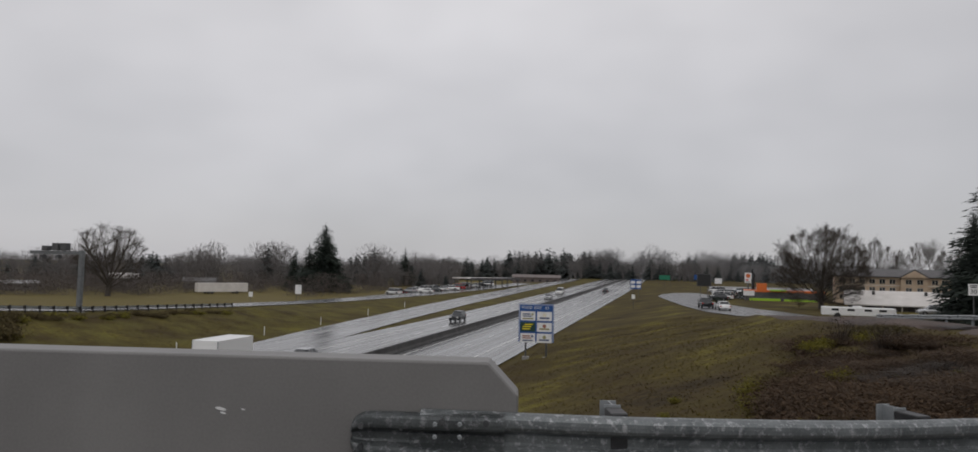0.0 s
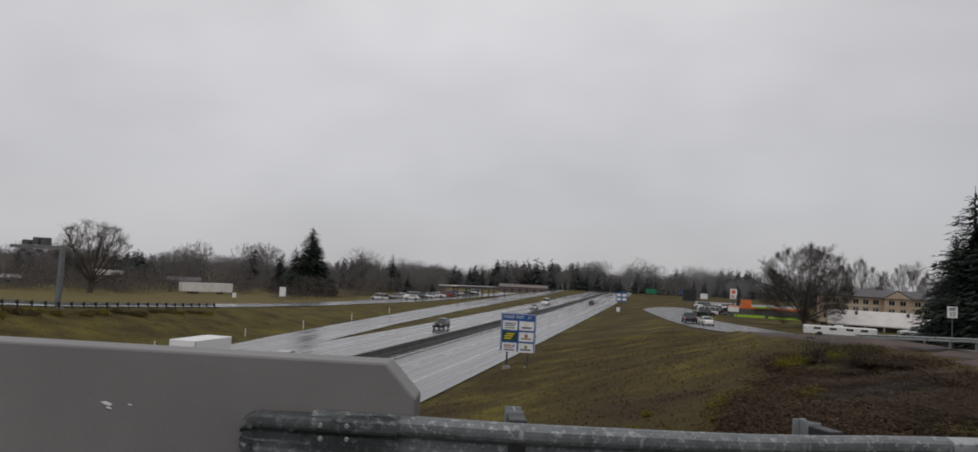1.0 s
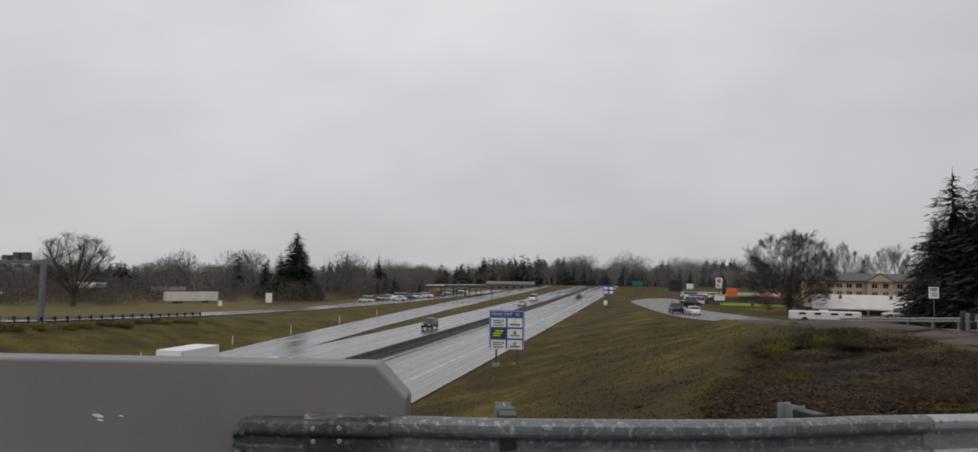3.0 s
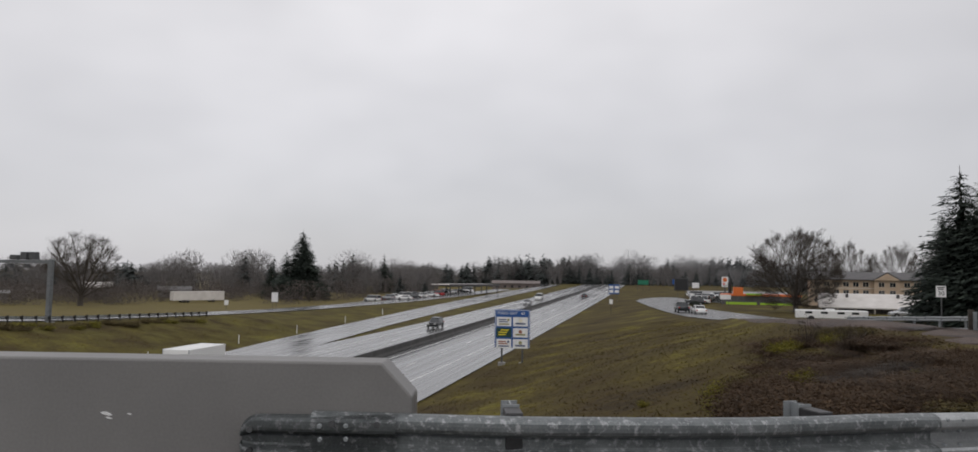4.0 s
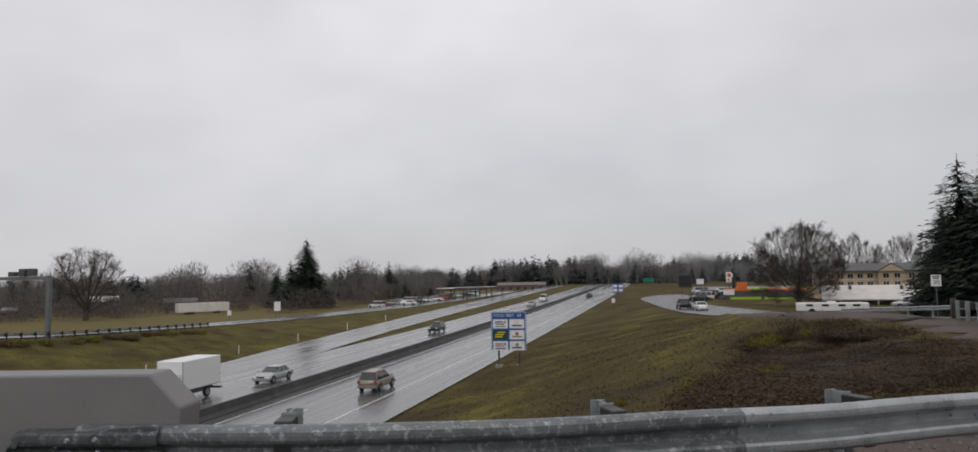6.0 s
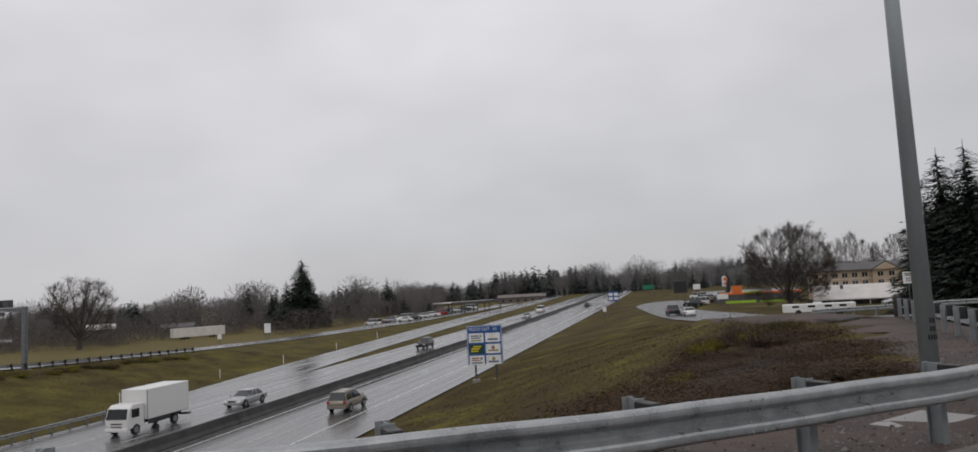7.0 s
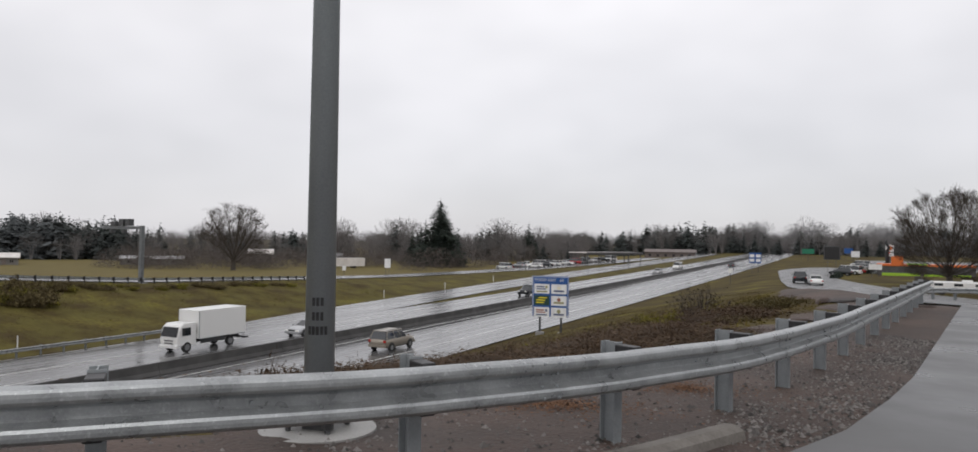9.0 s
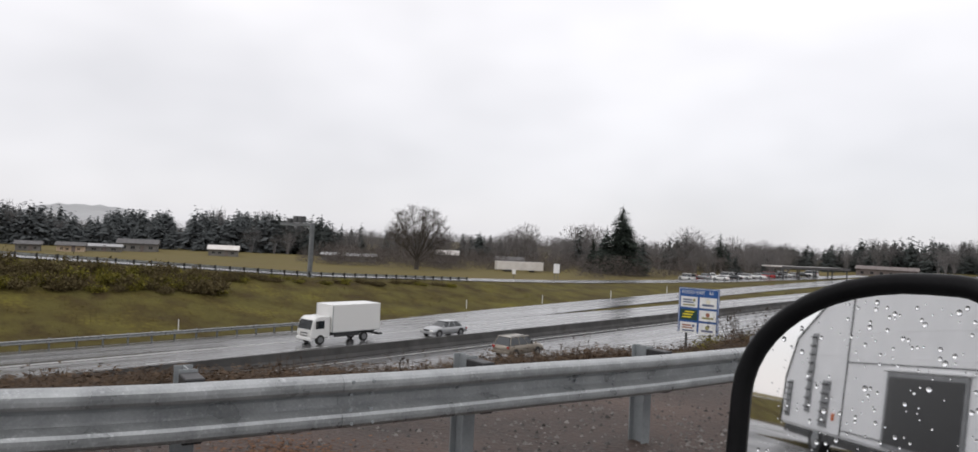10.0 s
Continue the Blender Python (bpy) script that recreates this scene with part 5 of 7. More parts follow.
for i, (u, dep, top_, r) in enumerate(((0.610, 96, 17.2, 5.4), (0.648, 92, 17.4, 5.3), (0.690, 90, 18.4, 5.8), (0.73, 98, 17.0, 5.8), (0.585, 104, 11.6, 4.4), (0.628, 101, 12.5, 5.2), (0.78, 94, 18.5, 5.8), (0.67, 97, 13.0, 5.4))):
    x = u * dep
    z = rest(x, dep)
    fir("fir_tree", x, dep, z, top_ - z, r, "tall dense dark green spruce beside the ramp", 60 + i, 85, 30, 8, group="spruces beside the ramp", bulk=0.66, ragged=0.5)


# ---- far woods ----
def bare_cloud(rnd, x, y, z, height, radius, verts, faces, n=340):
    """A far leafless tree: stems that fan out and a rounded haze of thin twigs."""
    cz = rnd.uniform(0.54, 0.66)
    lob = rnd.uniform(0, 6.28)
    for k in range(n):
        a, c = rnd.uniform(0, 6.283), rnd.uniform(-0.95, 1)
        g = rnd.random() ** 0.45
        s_ = math.sqrt(1 - c * c) * (1 + 0.22 * math.sin(2 * a + lob))
        px, py = x + radius * g * s_ * math.cos(a), y + radius * g * s_ * math.sin(a)
        pz = z + height * (cz + (1 - cz if c > 0 else cz * 0.9) * g * c * 0.94)
        l = height * rnd.uniform(0.05, 0.13)
        ox_, oy_, oz_ = px - x + rnd.gauss(0, 0.6), py - y + rnd.gauss(0, 0.6), pz - z - height * 0.25 + rnd.gauss(0, 0.8)
        m_ = l / max(math.sqrt(ox_ * ox_ + oy_ * oy_ + oz_ * oz_), 0.1)
        w = rnd.uniform(0.025, 0.065) * height / 14
        b = len(verts)
        verts += [(px - w, py, pz), (px + w, py + w, pz), (px + ox_ * m_, py + oy_ * m_, pz + oz_ * m_)]
        faces.append((b, b + 1, b + 2))
    for k in range(6):
        a, q, b = rnd.uniform(0, 6.28), rnd.uniform(0.1, 0.7) * radius, len(verts)
        verts += [(x - 0.13, y, z - 0.5), (x + 0.13, y, z - 0.5), (x + q * math.cos(a), y + q * math.sin(a), z + height * rnd.uniform(0.7, 0.95))]
        faces.append((b, b + 1, b + 2))


def brush_cloud(rnd, x, y, z, height, radius, verts, faces, n=60, size=0.35):
    for k in range(n):
        a, f = rnd.uniform(0, 6.283), rnd.random()
        rr = radius * math.sqrt(rnd.random()) * (1 - 0.5 * f)
        px, py, pz = x + rr * math.cos(a), y + rr * math.sin(a), z + height * f * (1 - 0.4 * (rr / radius) ** 2)
        b = len(verts)
        s_ = size * rnd.uniform(0.5, 1.3)
        q = [Vector((rnd.gauss(0, 1), rnd.gauss(0, 1), rnd.gauss(0.5, 0.8))) * s_ for _ in range(3)]
        verts += [(px + v_.x, py + v_.y, pz + v_.z) for v_ in q]
        faces.append((b, b + 1, b + 2))


rnd = random.Random(77)
dec_v, dec_f, con_v, con_f, br_v, br_f = [], [], [], [], [], []
mist_dv, mist_df, mist_cv, mist_cf = [], [], [], []


def wood_belt(az0, az1, dist, deep, count, h0, h1, conifers, ox=5.0, oy=5.0):
    for i in range(count):
        az = rnd.uniform(az0, az1)
        dd = dist + rnd.uniform(0, deep)
        x, y = at_bearing(az, dd, ox, oy)
        z = land_at(x, y)
        h = rnd.uniform(h0, h1)
        if rnd.random() < conifers:
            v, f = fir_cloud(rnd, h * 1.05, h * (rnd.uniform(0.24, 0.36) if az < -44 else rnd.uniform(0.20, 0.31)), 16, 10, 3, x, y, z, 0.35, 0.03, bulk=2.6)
            # the farthest and far-left firs take the haze-coloured material
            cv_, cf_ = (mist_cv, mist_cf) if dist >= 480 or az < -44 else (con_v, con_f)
            b = len(cv_)
            cv_.extend(v)
            cf_.extend([tuple(q + b for q in t) for t in f])
        else:
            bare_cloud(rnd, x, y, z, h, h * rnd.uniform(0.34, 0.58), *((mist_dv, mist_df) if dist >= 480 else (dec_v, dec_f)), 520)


def clump(az, dist, deep, wide, count, h0, h1, conifers):
    wood_belt(az - wide / 2, az + wide / 2, dist, deep, count, h0, h1, conifers)


# a low thicket all along, then stands of taller trees of one kind
wood_belt(-82, -42, 320, 140, 260, 6, 12, 0.5)
wood_belt(-46, -20, 300, 130, 330, 5, 12.5, 0.15)
wood_belt(-22, -6, 300, 110, 210, 5, 12.5, 0.12)
wood_belt(-12, 14, 420, 140, 330, 7, 14, 0.25)
wood_belt(6, 26, 520, 180, 300, 9, 16, 0.25)
wood_belt(20, 42, 300, 90, 120, 6, 12, 0.2)
wood_belt(-63, -45, 300, 45, 90, 7, 14.5, 0.96)
wood_belt(-46, -40, 310, 40, 40, 8, 14, 0.8)
# bearing, distance, width in degrees, trees, height of the tallest
fir_stands = ((-76, 310, 3, 34, 18), (-70, 300, 2, 22, 18.5), (-65, 320, 2, 18, 15), (-60, 300, 3.4, 62, 18), (-53.5, 330, 4.2, 80, 18.5), (-46.6, 310, 6.6, 150, 20), (-41.8, 310, 3.2, 56, 18),
              (-39, 330, 2.5, 13, 15.5), (-28.5, 310, 3, 10, 15), (-13.8, 315, 1.5, 9, 15), (-5, 430, 4, 30, 16), (-1.3, 430, 1.8, 16, 20), (0.8, 440, 4.2, 44, 21.5), (3.2, 450, 2.6, 26, 19),
              (2, 500, 9, 66, 20.5), (12.2, 540, 0.8, 6, 27), (16.2, 760, 2.5, 36, 31), (18.6, 760, 3, 32, 29))
bare_stands = ((-33, 300, 5, 18, 15), (-25, 300, 2.5, 13, 17), (-20, 300, 3, 13, 18), (-16.5, 300, 1.6, 8, 17), (-12.2, 300, 2, 9, 19), (-9.6, 320, 1.5, 7, 17), (-8.3, 420, 1.2, 11, 18),
               (4.8, 450, 2.4, 16, 18), (6.2, 480, 1.6, 11, 21), (8, 520, 1.5, 9, 23), (9.8, 500, 1.4, 9, 24), (14, 600, 3, 26, 25), (22, 700, 5, 42, 24))
for stands, con in ((fir_stands, 0.93), (bare_stands, 0.08)):
    for az, dist, wide, count, tallest in stands:
        clump(az, dist, 50, wide, count, tallest * 0.5, tallest * (0.92 if az < -44 else 1.0), con)
# a wooded hill beyond the fields
hv, hf = [], []
for j in range(61):
    az = -74 + 0.5 * j
    ridge = 33 * math.exp(-((az + 58.5) / 4.0) ** 4) + 40 * math.exp(-((az + 66) / 2.5) ** 2) + 1.5 * math.sin(az * 5) + 1.2 * math.sin(az * 13 + 1)
    for dd, hh in ((1250, -12), (1380, 0.55 * ridge), (1500, ridge), (1700, -12)):
        x, y = at_bearing(az, dd, 5, 5)
        hv.append((x, y, hh))
for j in range(60):
    for i in range(3):
        hf.append((j * 4 + i, j * 4 + i + 1, j * 4 + 5 + i, j * 4 + 4 + i))
# haze put into the hill's base colour
M_HILL = material("haze_washed_hill", (0.30, 0.305, 0.31), (0.38, 0.385, 0.39), 0.01, 0.95, fine=0.06, bump=0.6, depth=3.0)
tagged(new("hill", raw("hill", hv, hf, M_HILL, True)), "low wooded hill in the distance, tinted pale grey for haze", "hill", kind="structure")
tagged(new("far_bare_woods", raw("far_bare_woods", dec_v, dec_f, M_TWIGFAR)), "grey-brown leafless woods along the horizon, paled for haze", "woods", kind="stuff")
tagged(new("haze_washed_bare_woods", raw("haze_washed_bare_woods", mist_dv, mist_df, M_TWIGMIST)), "leafless woods far along the horizon, tinted pale grey for haze", "woods", kind="stuff")
tagged(new("haze_washed_fir_woods", raw("haze_washed_fir_woods", mist_cv, mist_cf, M_NEEDLEMIST)), "grey-green fir woods far along the horizon, tinted pale for haze", "woods", kind="stuff")
tagged(new("far_fir_woods", raw("far_fir_woods", con_v, con_f, M_NEEDLEFAR)), "dark fir woods along the horizon, slightly paled for haze", "woods", kind="stuff")
for i in range(8):
    u, dep = 0.44 + 0.019 * i, 236 + 4 * math.sin(i * 2.1)
    bare_tree("bare_tree", u * dep, dep, rest(u * dep, dep), 16.0 + 2.2 * math.sin(i * 1.7), 7.5, "tall leafless alder behind the hotel", 200 + i, 0.17, 0.3, 8, 1.3, low=0.25, lift=0.8, dome=0.66, stiff=0.6, group="leafless alders behind the hotel")
for i in range(760):
    az = rnd.uniform(-60, -3)
    x, y = at_bearing(az, rnd.uniform(215, 310) + (40 if az > -12 else 0), 5, 5)
    s_, n_ = sn(x, y)
    far_ = math.hypot(x - 5, y - 5)
    if n_ < -100 and az > -41 and not (-27 < az < -20 and far_ < 240):
        brush_cloud(rnd, x, y, land_at(x, y), rnd.uniform(2.5, 7.0), rnd.uniform(2.5, 5), br_v, br_f, 520, 0.11)
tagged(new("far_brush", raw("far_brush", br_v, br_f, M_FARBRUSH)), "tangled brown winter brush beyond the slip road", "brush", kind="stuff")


# ---- gravel shoulder along the rail ----
def shoulder(name, rows, mat, label, seed, lift=0.035, across=10):
    """A ragged-edged strip from (left x, y), (right x, y) rows laid on the land."""
    r = random.Random(seed)
    verts, faces = [], []
    for (ax, ay), (bx_, by_) in rows:
        j = r.uniform(-0.35, 0.35)
        for i in range(across + 1):
            f = i / across
            x, y = ax + (bx_ - ax) * f + j * (1 - f), ay + (by_ - ay) * f + j * (1 - f)
            edge = 0.10 if i == 0 else 0.0
            verts.append((x, y, land_at(x, y) + lift - edge + r.uniform(-0.012, 0.012)))
    k = across + 1
    for j in range(len(rows) - 1):
        for i in range(across):
            faces.append((j * k + i, j * k + i + 1, (j + 1) * k + i + 1, (j + 1) * k + i))
    return tagged(new(name, raw(name, verts, faces, mat, True)), label, "gravel", kind="structure")


strip = []
for i in range(0, (len(RAIL) - 1) * 4 + 1):
    p, h = along(RAIL, HEAD, i / 4)
    nx, ny = math.sin(h), -math.cos(h)
    back = 2.4 + 0.5 * math.sin(i * 0.7)
    strip.append(((p.x - nx * back, p.y - ny * back), (p.x + nx * 1.3, p.y + ny * 1.3)))
for s in (36, 40, 44, 48, 53, 58, 64, 70):
    a, b = hw(float(rail_n(s)) - 3.4 + 0.05 * (s - 34), s), hw(float(rail_n(s)) + 0.6, s)
    strip.append(((a.x, a.y), (b.x, b.y)))
shoulder("gravel_shoulder", strip, M_GRAVEL, "reddish brown soil and wet gravel along the guardrail", 8)

# loose stones on the shoulder
r = random.Random(21)
sv, sf = [], []
for i in range(20000):
    u = r.uniform(2, 14)
    p, h = along(RAIL, HEAD, u)
    o = r.uniform(-2.2, 1.1) if r.random() < 0.5 else min(r.gauss(0.7, 0.4), 1.15)
    x, y = p.x + math.sin(h) * o, p.y - math.cos(h) * o
    z = land_at(x, y) + 0.03
    q = abs(r.gauss(0, 0.012)) + 0.007
    b = len(sv)
    for k in range(4):
        a = k * 1.571 + r.uniform(-0.4, 0.4)
        sv.append((x + q * math.cos(a), y + q * math.sin(a), z))
    sv.append((x + r.uniform(-0.3, 0.3) * q, y + r.uniform(-0.3, 0.3) * q, z + q * 0.9))
    sf += [(b, b + 1, b + 4), (b + 1, b + 2, b + 4), (b + 2, b + 3, b + 4), (b + 3, b, b + 4)]
tagged(new("loose_stones", raw("loose_stones", sv, sf, M_STONE)), "scattered wet gravel stones on brown soil", "gravel", kind="stuff")

# wood chips: an orange-brown patch by the posts
M_CHIP = leafy("orange_wood_chips", (0.085, 0.045, 0.026), (0.19, 0.10, 0.055), 0.8)
cv, cf = [], []
for i in range(5200):
    a, q = r.uniform(0, 6.28), abs(r.gauss(0, 0.5))
    cx0, cy0, wide_ = (12.25, 13.7, 1.3) if i % 3 else (13.55, 15.2, 0.9)
    x, y = cx0 + q * math.cos(a) * wide_, cy0 + q * math.sin(a) * 0.7
    z = land_at(x, y) + 0.04 + r.uniform(0, 0.012)
    d = Vector((r.uniform(-1, 1), r.uniform(-1, 1), r.uniform(-0.2, 0.2))).normalized() * r.uniform(0.005, 0.017)
    e = Vector((-d.y, d.x, 0)) * 0.4
    b = len(cv)
    cv += [(x - d.x - e.x, y - d.y - e.y, z), (x + d.x - e.x, y + d.y - e.y, z + d.z), (x + d.x + e.x, y + d.y + e.y, z + d.z + 0.004), (x - d.x + e.x, y - d.y + e.y, z + 0.004)]
    cf.append((b, b + 1, b + 2, b + 3))
tagged(new("wood_chips", raw("wood_chips", cv, cf, M_CHIP)), "patch of orange wood chips on the soil", "wood chips", kind="stuff")

# pale utility pad beside the pole, and the concrete kerb under the rail
ux, uy = 9.36, 9.95
pad = thing("utility_pad", Matrix.Translation((ux, uy, land_xy(ux, uy))) @ Matrix.Rotation(radians(36.5), 4, "Z"), "flat pale wet concrete utility pad in the gravel", "pad")
part("slab", bx(-0.62, 0.62, -0.33, 0.33, -0.1, 0.045, bevel=0.012), M_PALECONC, pad)
kerb = thing("kerb", Matrix.Translation((0, 0, 0)), "low rounded concrete kerb below the guardrail", "kerb", kind="structure")
for i in range(5):
    bm = bmesh.new()
    rings = []
    for j in range(5):
        p, h = along(RAIL, HEAD, 4.6 + i * 0.78 + 0.775 * j / 4)
        nx, ny = math.sin(h), -math.cos(h)
        rings.append([bm.verts.new((p.x + nx * (0.56 + d), p.y + ny * (0.56 + d), p.z + v)) for d, v in ((-0.13, -0.05), (-0.12, 0.10), (-0.07, 0.145), (0.04, 0.15), (0.11, 0.11), (0.15, -0.05))])
    for a, b in zip(rings, rings[1:]):
        for q in range(6):
            bm.faces.new((a[q], a[(q + 1) % 6], b[(q + 1) % 6], b[q]))
    bm.faces.new(rings[0])
    bm.faces.new(rings[-1][::-1])
    bmesh.ops.recalc_face_normals(bm, faces=bm.faces)
    part("kerb_stone", bm, M_KERB, kerb)

# rail on the far side of the ramp
guardrail("guardrail_ramp", [(36.6, 43.6, -1.0), (35.6, 45.3, -1.1), (34.6, 47.0, -1.2), (33.7, 48.7, -1.29), (32.8, 50.4, -1.37), (31.9, 52.1, -1.48), (31.1, 53.8, -1.59), (30.3, 55.6, -1.7), (29.5, 57.4, -1.8), (28.8, 59.2, -1.91), (28.1, 61.0, -2.02)][::-1],
          0.8, "steel guardrail on the outside of the ramp", beams=2, bolts=False)


# ---- brush and weeds ----
def bush_mesh(seed, height, radius, stems, leaves, mat_stem, mat_leaf, leaf=0.05):
    """Thin arching stems from one root, with small leaves or seed heads."""
    r = random.Random(seed)
    v, f, lv, lf = [], [], [], []
    for i in range(stems):
        a, lean = r.uniform(0, 6.283), r.random() ** 0.7
        base = Vector((math.cos(a), math.sin(a), 0)) * radius * 0.35 * r.random()
        tip = base + Vector((math.cos(a) * radius * lean, math.sin(a) * radius * lean, height * r.uniform(0.5, 1.05) * (1 - 0.35 * lean)))
        mid = base.lerp(tip, 0.5) + Vector((r.uniform(-0.1, 0.1), r.uniform(-0.1, 0.1), height * 0.10))
        w = r.uniform(0.006, 0.016) * (0.6 + height * 0.35)
        sx = Vector((-math.sin(a), math.cos(a), 0)) * w
        b = len(v)
        v += [tuple(base - sx), tuple(base + sx), tuple(mid + sx * 0.7), tuple(mid - sx * 0.7), tuple(tip)]
        f += [(b, b + 1, b + 2, b + 3), (b + 3, b + 2, b + 4)]
        for k in range(3):
            q = mid.lerp(tip, r.random())
            e = q + Vector((r.uniform(-1, 1), r.uniform(-1, 1), r.uniform(0.2, 1.0))) * 0.22 * height
            b = len(v)
            v += [tuple(q - sx * 0.4), tuple(q + sx * 0.4), tuple(e)]
            f.append((b, b + 1, b + 2))
        for k in range(leaves):
            q = mid.lerp(tip, r.uniform(-0.6, 1.0)) + Vector((r.gauss(0, 1), r.gauss(0, 1), r.gauss(0, 1))) * radius * 0.13
            d = [Vector((r.gauss(0, 1), r.gauss(0, 1), r.gauss(0, 1))) * leaf for _ in range(3)]
            b = len(lv)
            lv += [tuple(q + e) for e in d]
            lf.append((b, b + 1, b + 2))
    return raw("stem_mass", v, f, mat_stem), raw("foliage", lv, lf, mat_leaf)


BROWN = [bush_mesh(300 + i, 1.0, 1.25, 300, 5, M_BUSH, M_BUSH, 0.030) for i in range(3)]
TAN = [bush_mesh(310 + i, 0.8, 1.0, 200, 5, M_TWIG, M_TWIG, 0.025) for i in range(2)]
GREEN = [bush_mesh(320 + i, 0.95, 0.8, 160, 12, M_BUSHG, M_BUSHG, 0.03) for i in range(2)]
WEED = [bush_mesh(340 + i, 0.95, 0.5, 16, 5, M_BUSH, M_BUSH, 0.022) for i in range(3)]
BANK = [bush_mesh(350 + i, 0.95, 1.15, 90, 6, M_BANKBRUSH, M_BANKBRUSH, 0.07) for i in range(3)]
BANKG = [bush_mesh(355 + i, 0.9, 1.0, 70, 8, M_BUSHG, M_BROOM, 0.07) for i in range(2)]
BROOM = [bush_mesh(330 + i, 0.95, 0.8, 170, 12, M_BROOM, M_BROOM, 0.03) for i in range(2)]
SHRUB = [bush_mesh(360, 2.3, 1.3, 60, 3, M_TWIG, M_TWIG, 0.04)]


def bush(name, pair, x, y, size, label, turn, group, sink=0.05, tall=1.0):
    b = thing(name, Matrix.Translation((x, y, land_at(x, y) - sink)) @ Matrix.Rotation(turn, 4, "Z") @ Matrix.Diagonal((size, size, size * tall, 1)), label, "bush", group)
    part("stem", pair[0], None, b)
    part("foliage", pair[1], None, b)
    return b


r = random.Random(5)
done = 0
while done < 298:
    s, n = r.uniform(14, 41), r.uniform(-0.5, 13)
    top_n = float(rail_n(s)) - (2.9 if 17 < s < 26 else 3.6)
    if n > top_n or n < max(2.5, top_n - 6.2 + 0.05 * (s - 13)) + r.gauss(0, 0.7) or (s > 34 and n < 4.0):
        continue
    heap_ = float(hummock(s, n, 2.6))                # the brush stands in clumps
    if heap_ < r.uniform(-0.30, 0.02) or (s > 31 and r.random() < 0.5):
        continue
    p = hw(n, s)
    kind_ = float(hummock(s + 40, n, 3.4))
    pick = GREEN[done % 2] if kind_ > 0.24 else TAN[done % 2] if kind_ < -0.27 else BROWN[done % 3]
    size = r.uniform(0.75, 1.3)
    # it stays knee-high towards the crest of the slope
    most = (0.17 + 0.12 * max(0.0, 7.2 - n) if s < 26 else 0.18 + 0.15 * max(0.0, 7.6 - n)) if n < 8.5 - 0.4 * max(0.0, s - 31) else 0.42
    limit_ = min(0.9, max(0.24, 0.06 + 0.17 * (7.0 - n))) if s < 31 else 0.45
    label_ = "tangled olive-green winter brush on the embankment" if kind_ > 0.24 else "tangled reddish-brown winter brush on the embankment"
    bush("brush", pick, p.x, p.y, size, label_, r.uniform(0, 6.28), "brush on the embankment", tall=min(1.15, min(most * (1.2 + 1.7 * heap_) * r.uniform(0.8, 1.25), limit_) / size))
    done += 1
for x, y, q in ((7.4, 25.8, 0.8), (7.9, 27.0, 0.7), (11.0, 23.0, 0.8), (11.2, 20.4, 0.5), (12.0, 22.6, 0.6), (9.6, 24.0, 0.7), (6.9, 24.6, 0.5), (14.6, 33.5, 0.7), (6.6, 23.2, 0.6), (7.2, 23.9, 0.5), (14.0, 24.2, 0.5), (12.4, 33.8, 0.8), (13.2, 34.6, 0.7), (4.5, 26.5, 0.35), (5.6, 30.0, 0.35)):
    bush("broom_bush", BROOM[int(x) % 2], x, y, q if sn(x, y)[1] < 5.2 or y > 31 else 0.3, "yellow-green broom bush on the embankment", x, "broom bushes on the embankment")
bush("shrub", SHRUB[0], 14.2, 35.2, 0.85, "leafless grey-brown shrub near the ramp", 1.0, "")
bush("shrub", SHRUB[0], 13.8, 30.2, 0.75, "leafless grey-brown shrub near the ramp", 2.6, "")
for i in range(30):
    s, n = r.uniform(14.5, 27), r.uniform(-1.0, 1.2)
    n = float(rail_n(s)) - 4.6 + n * 1.2
    p = hw(n, s)
    bush("weed", WEED[i % 3], p.x, p.y, r.uniform(0.45, 0.85), "tall dry seed-headed weed on the slope's crest", r.uniform(0, 6.28), "dry weeds along the crest")
# brush along the top of the far bank, grown together
def thicket(name, spots, label):
    """Many bushes too far off to tell apart, joined by material."""
    heaps = {}
    for pair, x, y, size, turn, tall in spots:
        m = np.array(Matrix.Translation((x, y, land_at(x, y) - 0.05)) @ Matrix.Rotation(turn, 4, "Z") @ Matrix.Diagonal((size, size, size * tall, 1)))
        for me in pair:
            co = np.empty(len(me.vertices) * 3)
            me.vertices.foreach_get("co", co)
            co = co.reshape(-1, 3) @ m[:3, :3].T + m[:3, 3]
            mat = me.materials[0]
            heap = heaps.setdefault(mat.name, [mat, [], [], 0])
            heap[1].append(co)
            heap[2].extend(tuple(v + heap[3] for v in p.vertices) for p in me.polygons)
            heap[3] += len(co)
    for mat, cos, faces, k in heaps.values():
        tagged(new(name, raw(name, np.concatenate(cos).tolist(), faces, mat)), label, "brush", kind="stuff")


spots = []
for i in range(350):
    s = r.uniform(-4, 60) if i < 300 else r.uniform(50, 95)
    n = float(loop_n(s)) + 2.4 + (7.5 if s < 56 else 2.5) * r.random() ** 1.2
    p = hw(n, s)
    spots.append((BANK[i % 3] if r.random() < 0.72 else BANKG[i % 2], p.x, p.y, r.uniform(0.7, 1.3) if s < 56 else r.uniform(0.6, 1.0), r.uniform(0, 6.28), r.uniform(0.7, 1.35) if s < 56 else 0.8))
thicket("far_bank_brush", spots, "tangled brown and yellow-green winter brush on the far grass bank")

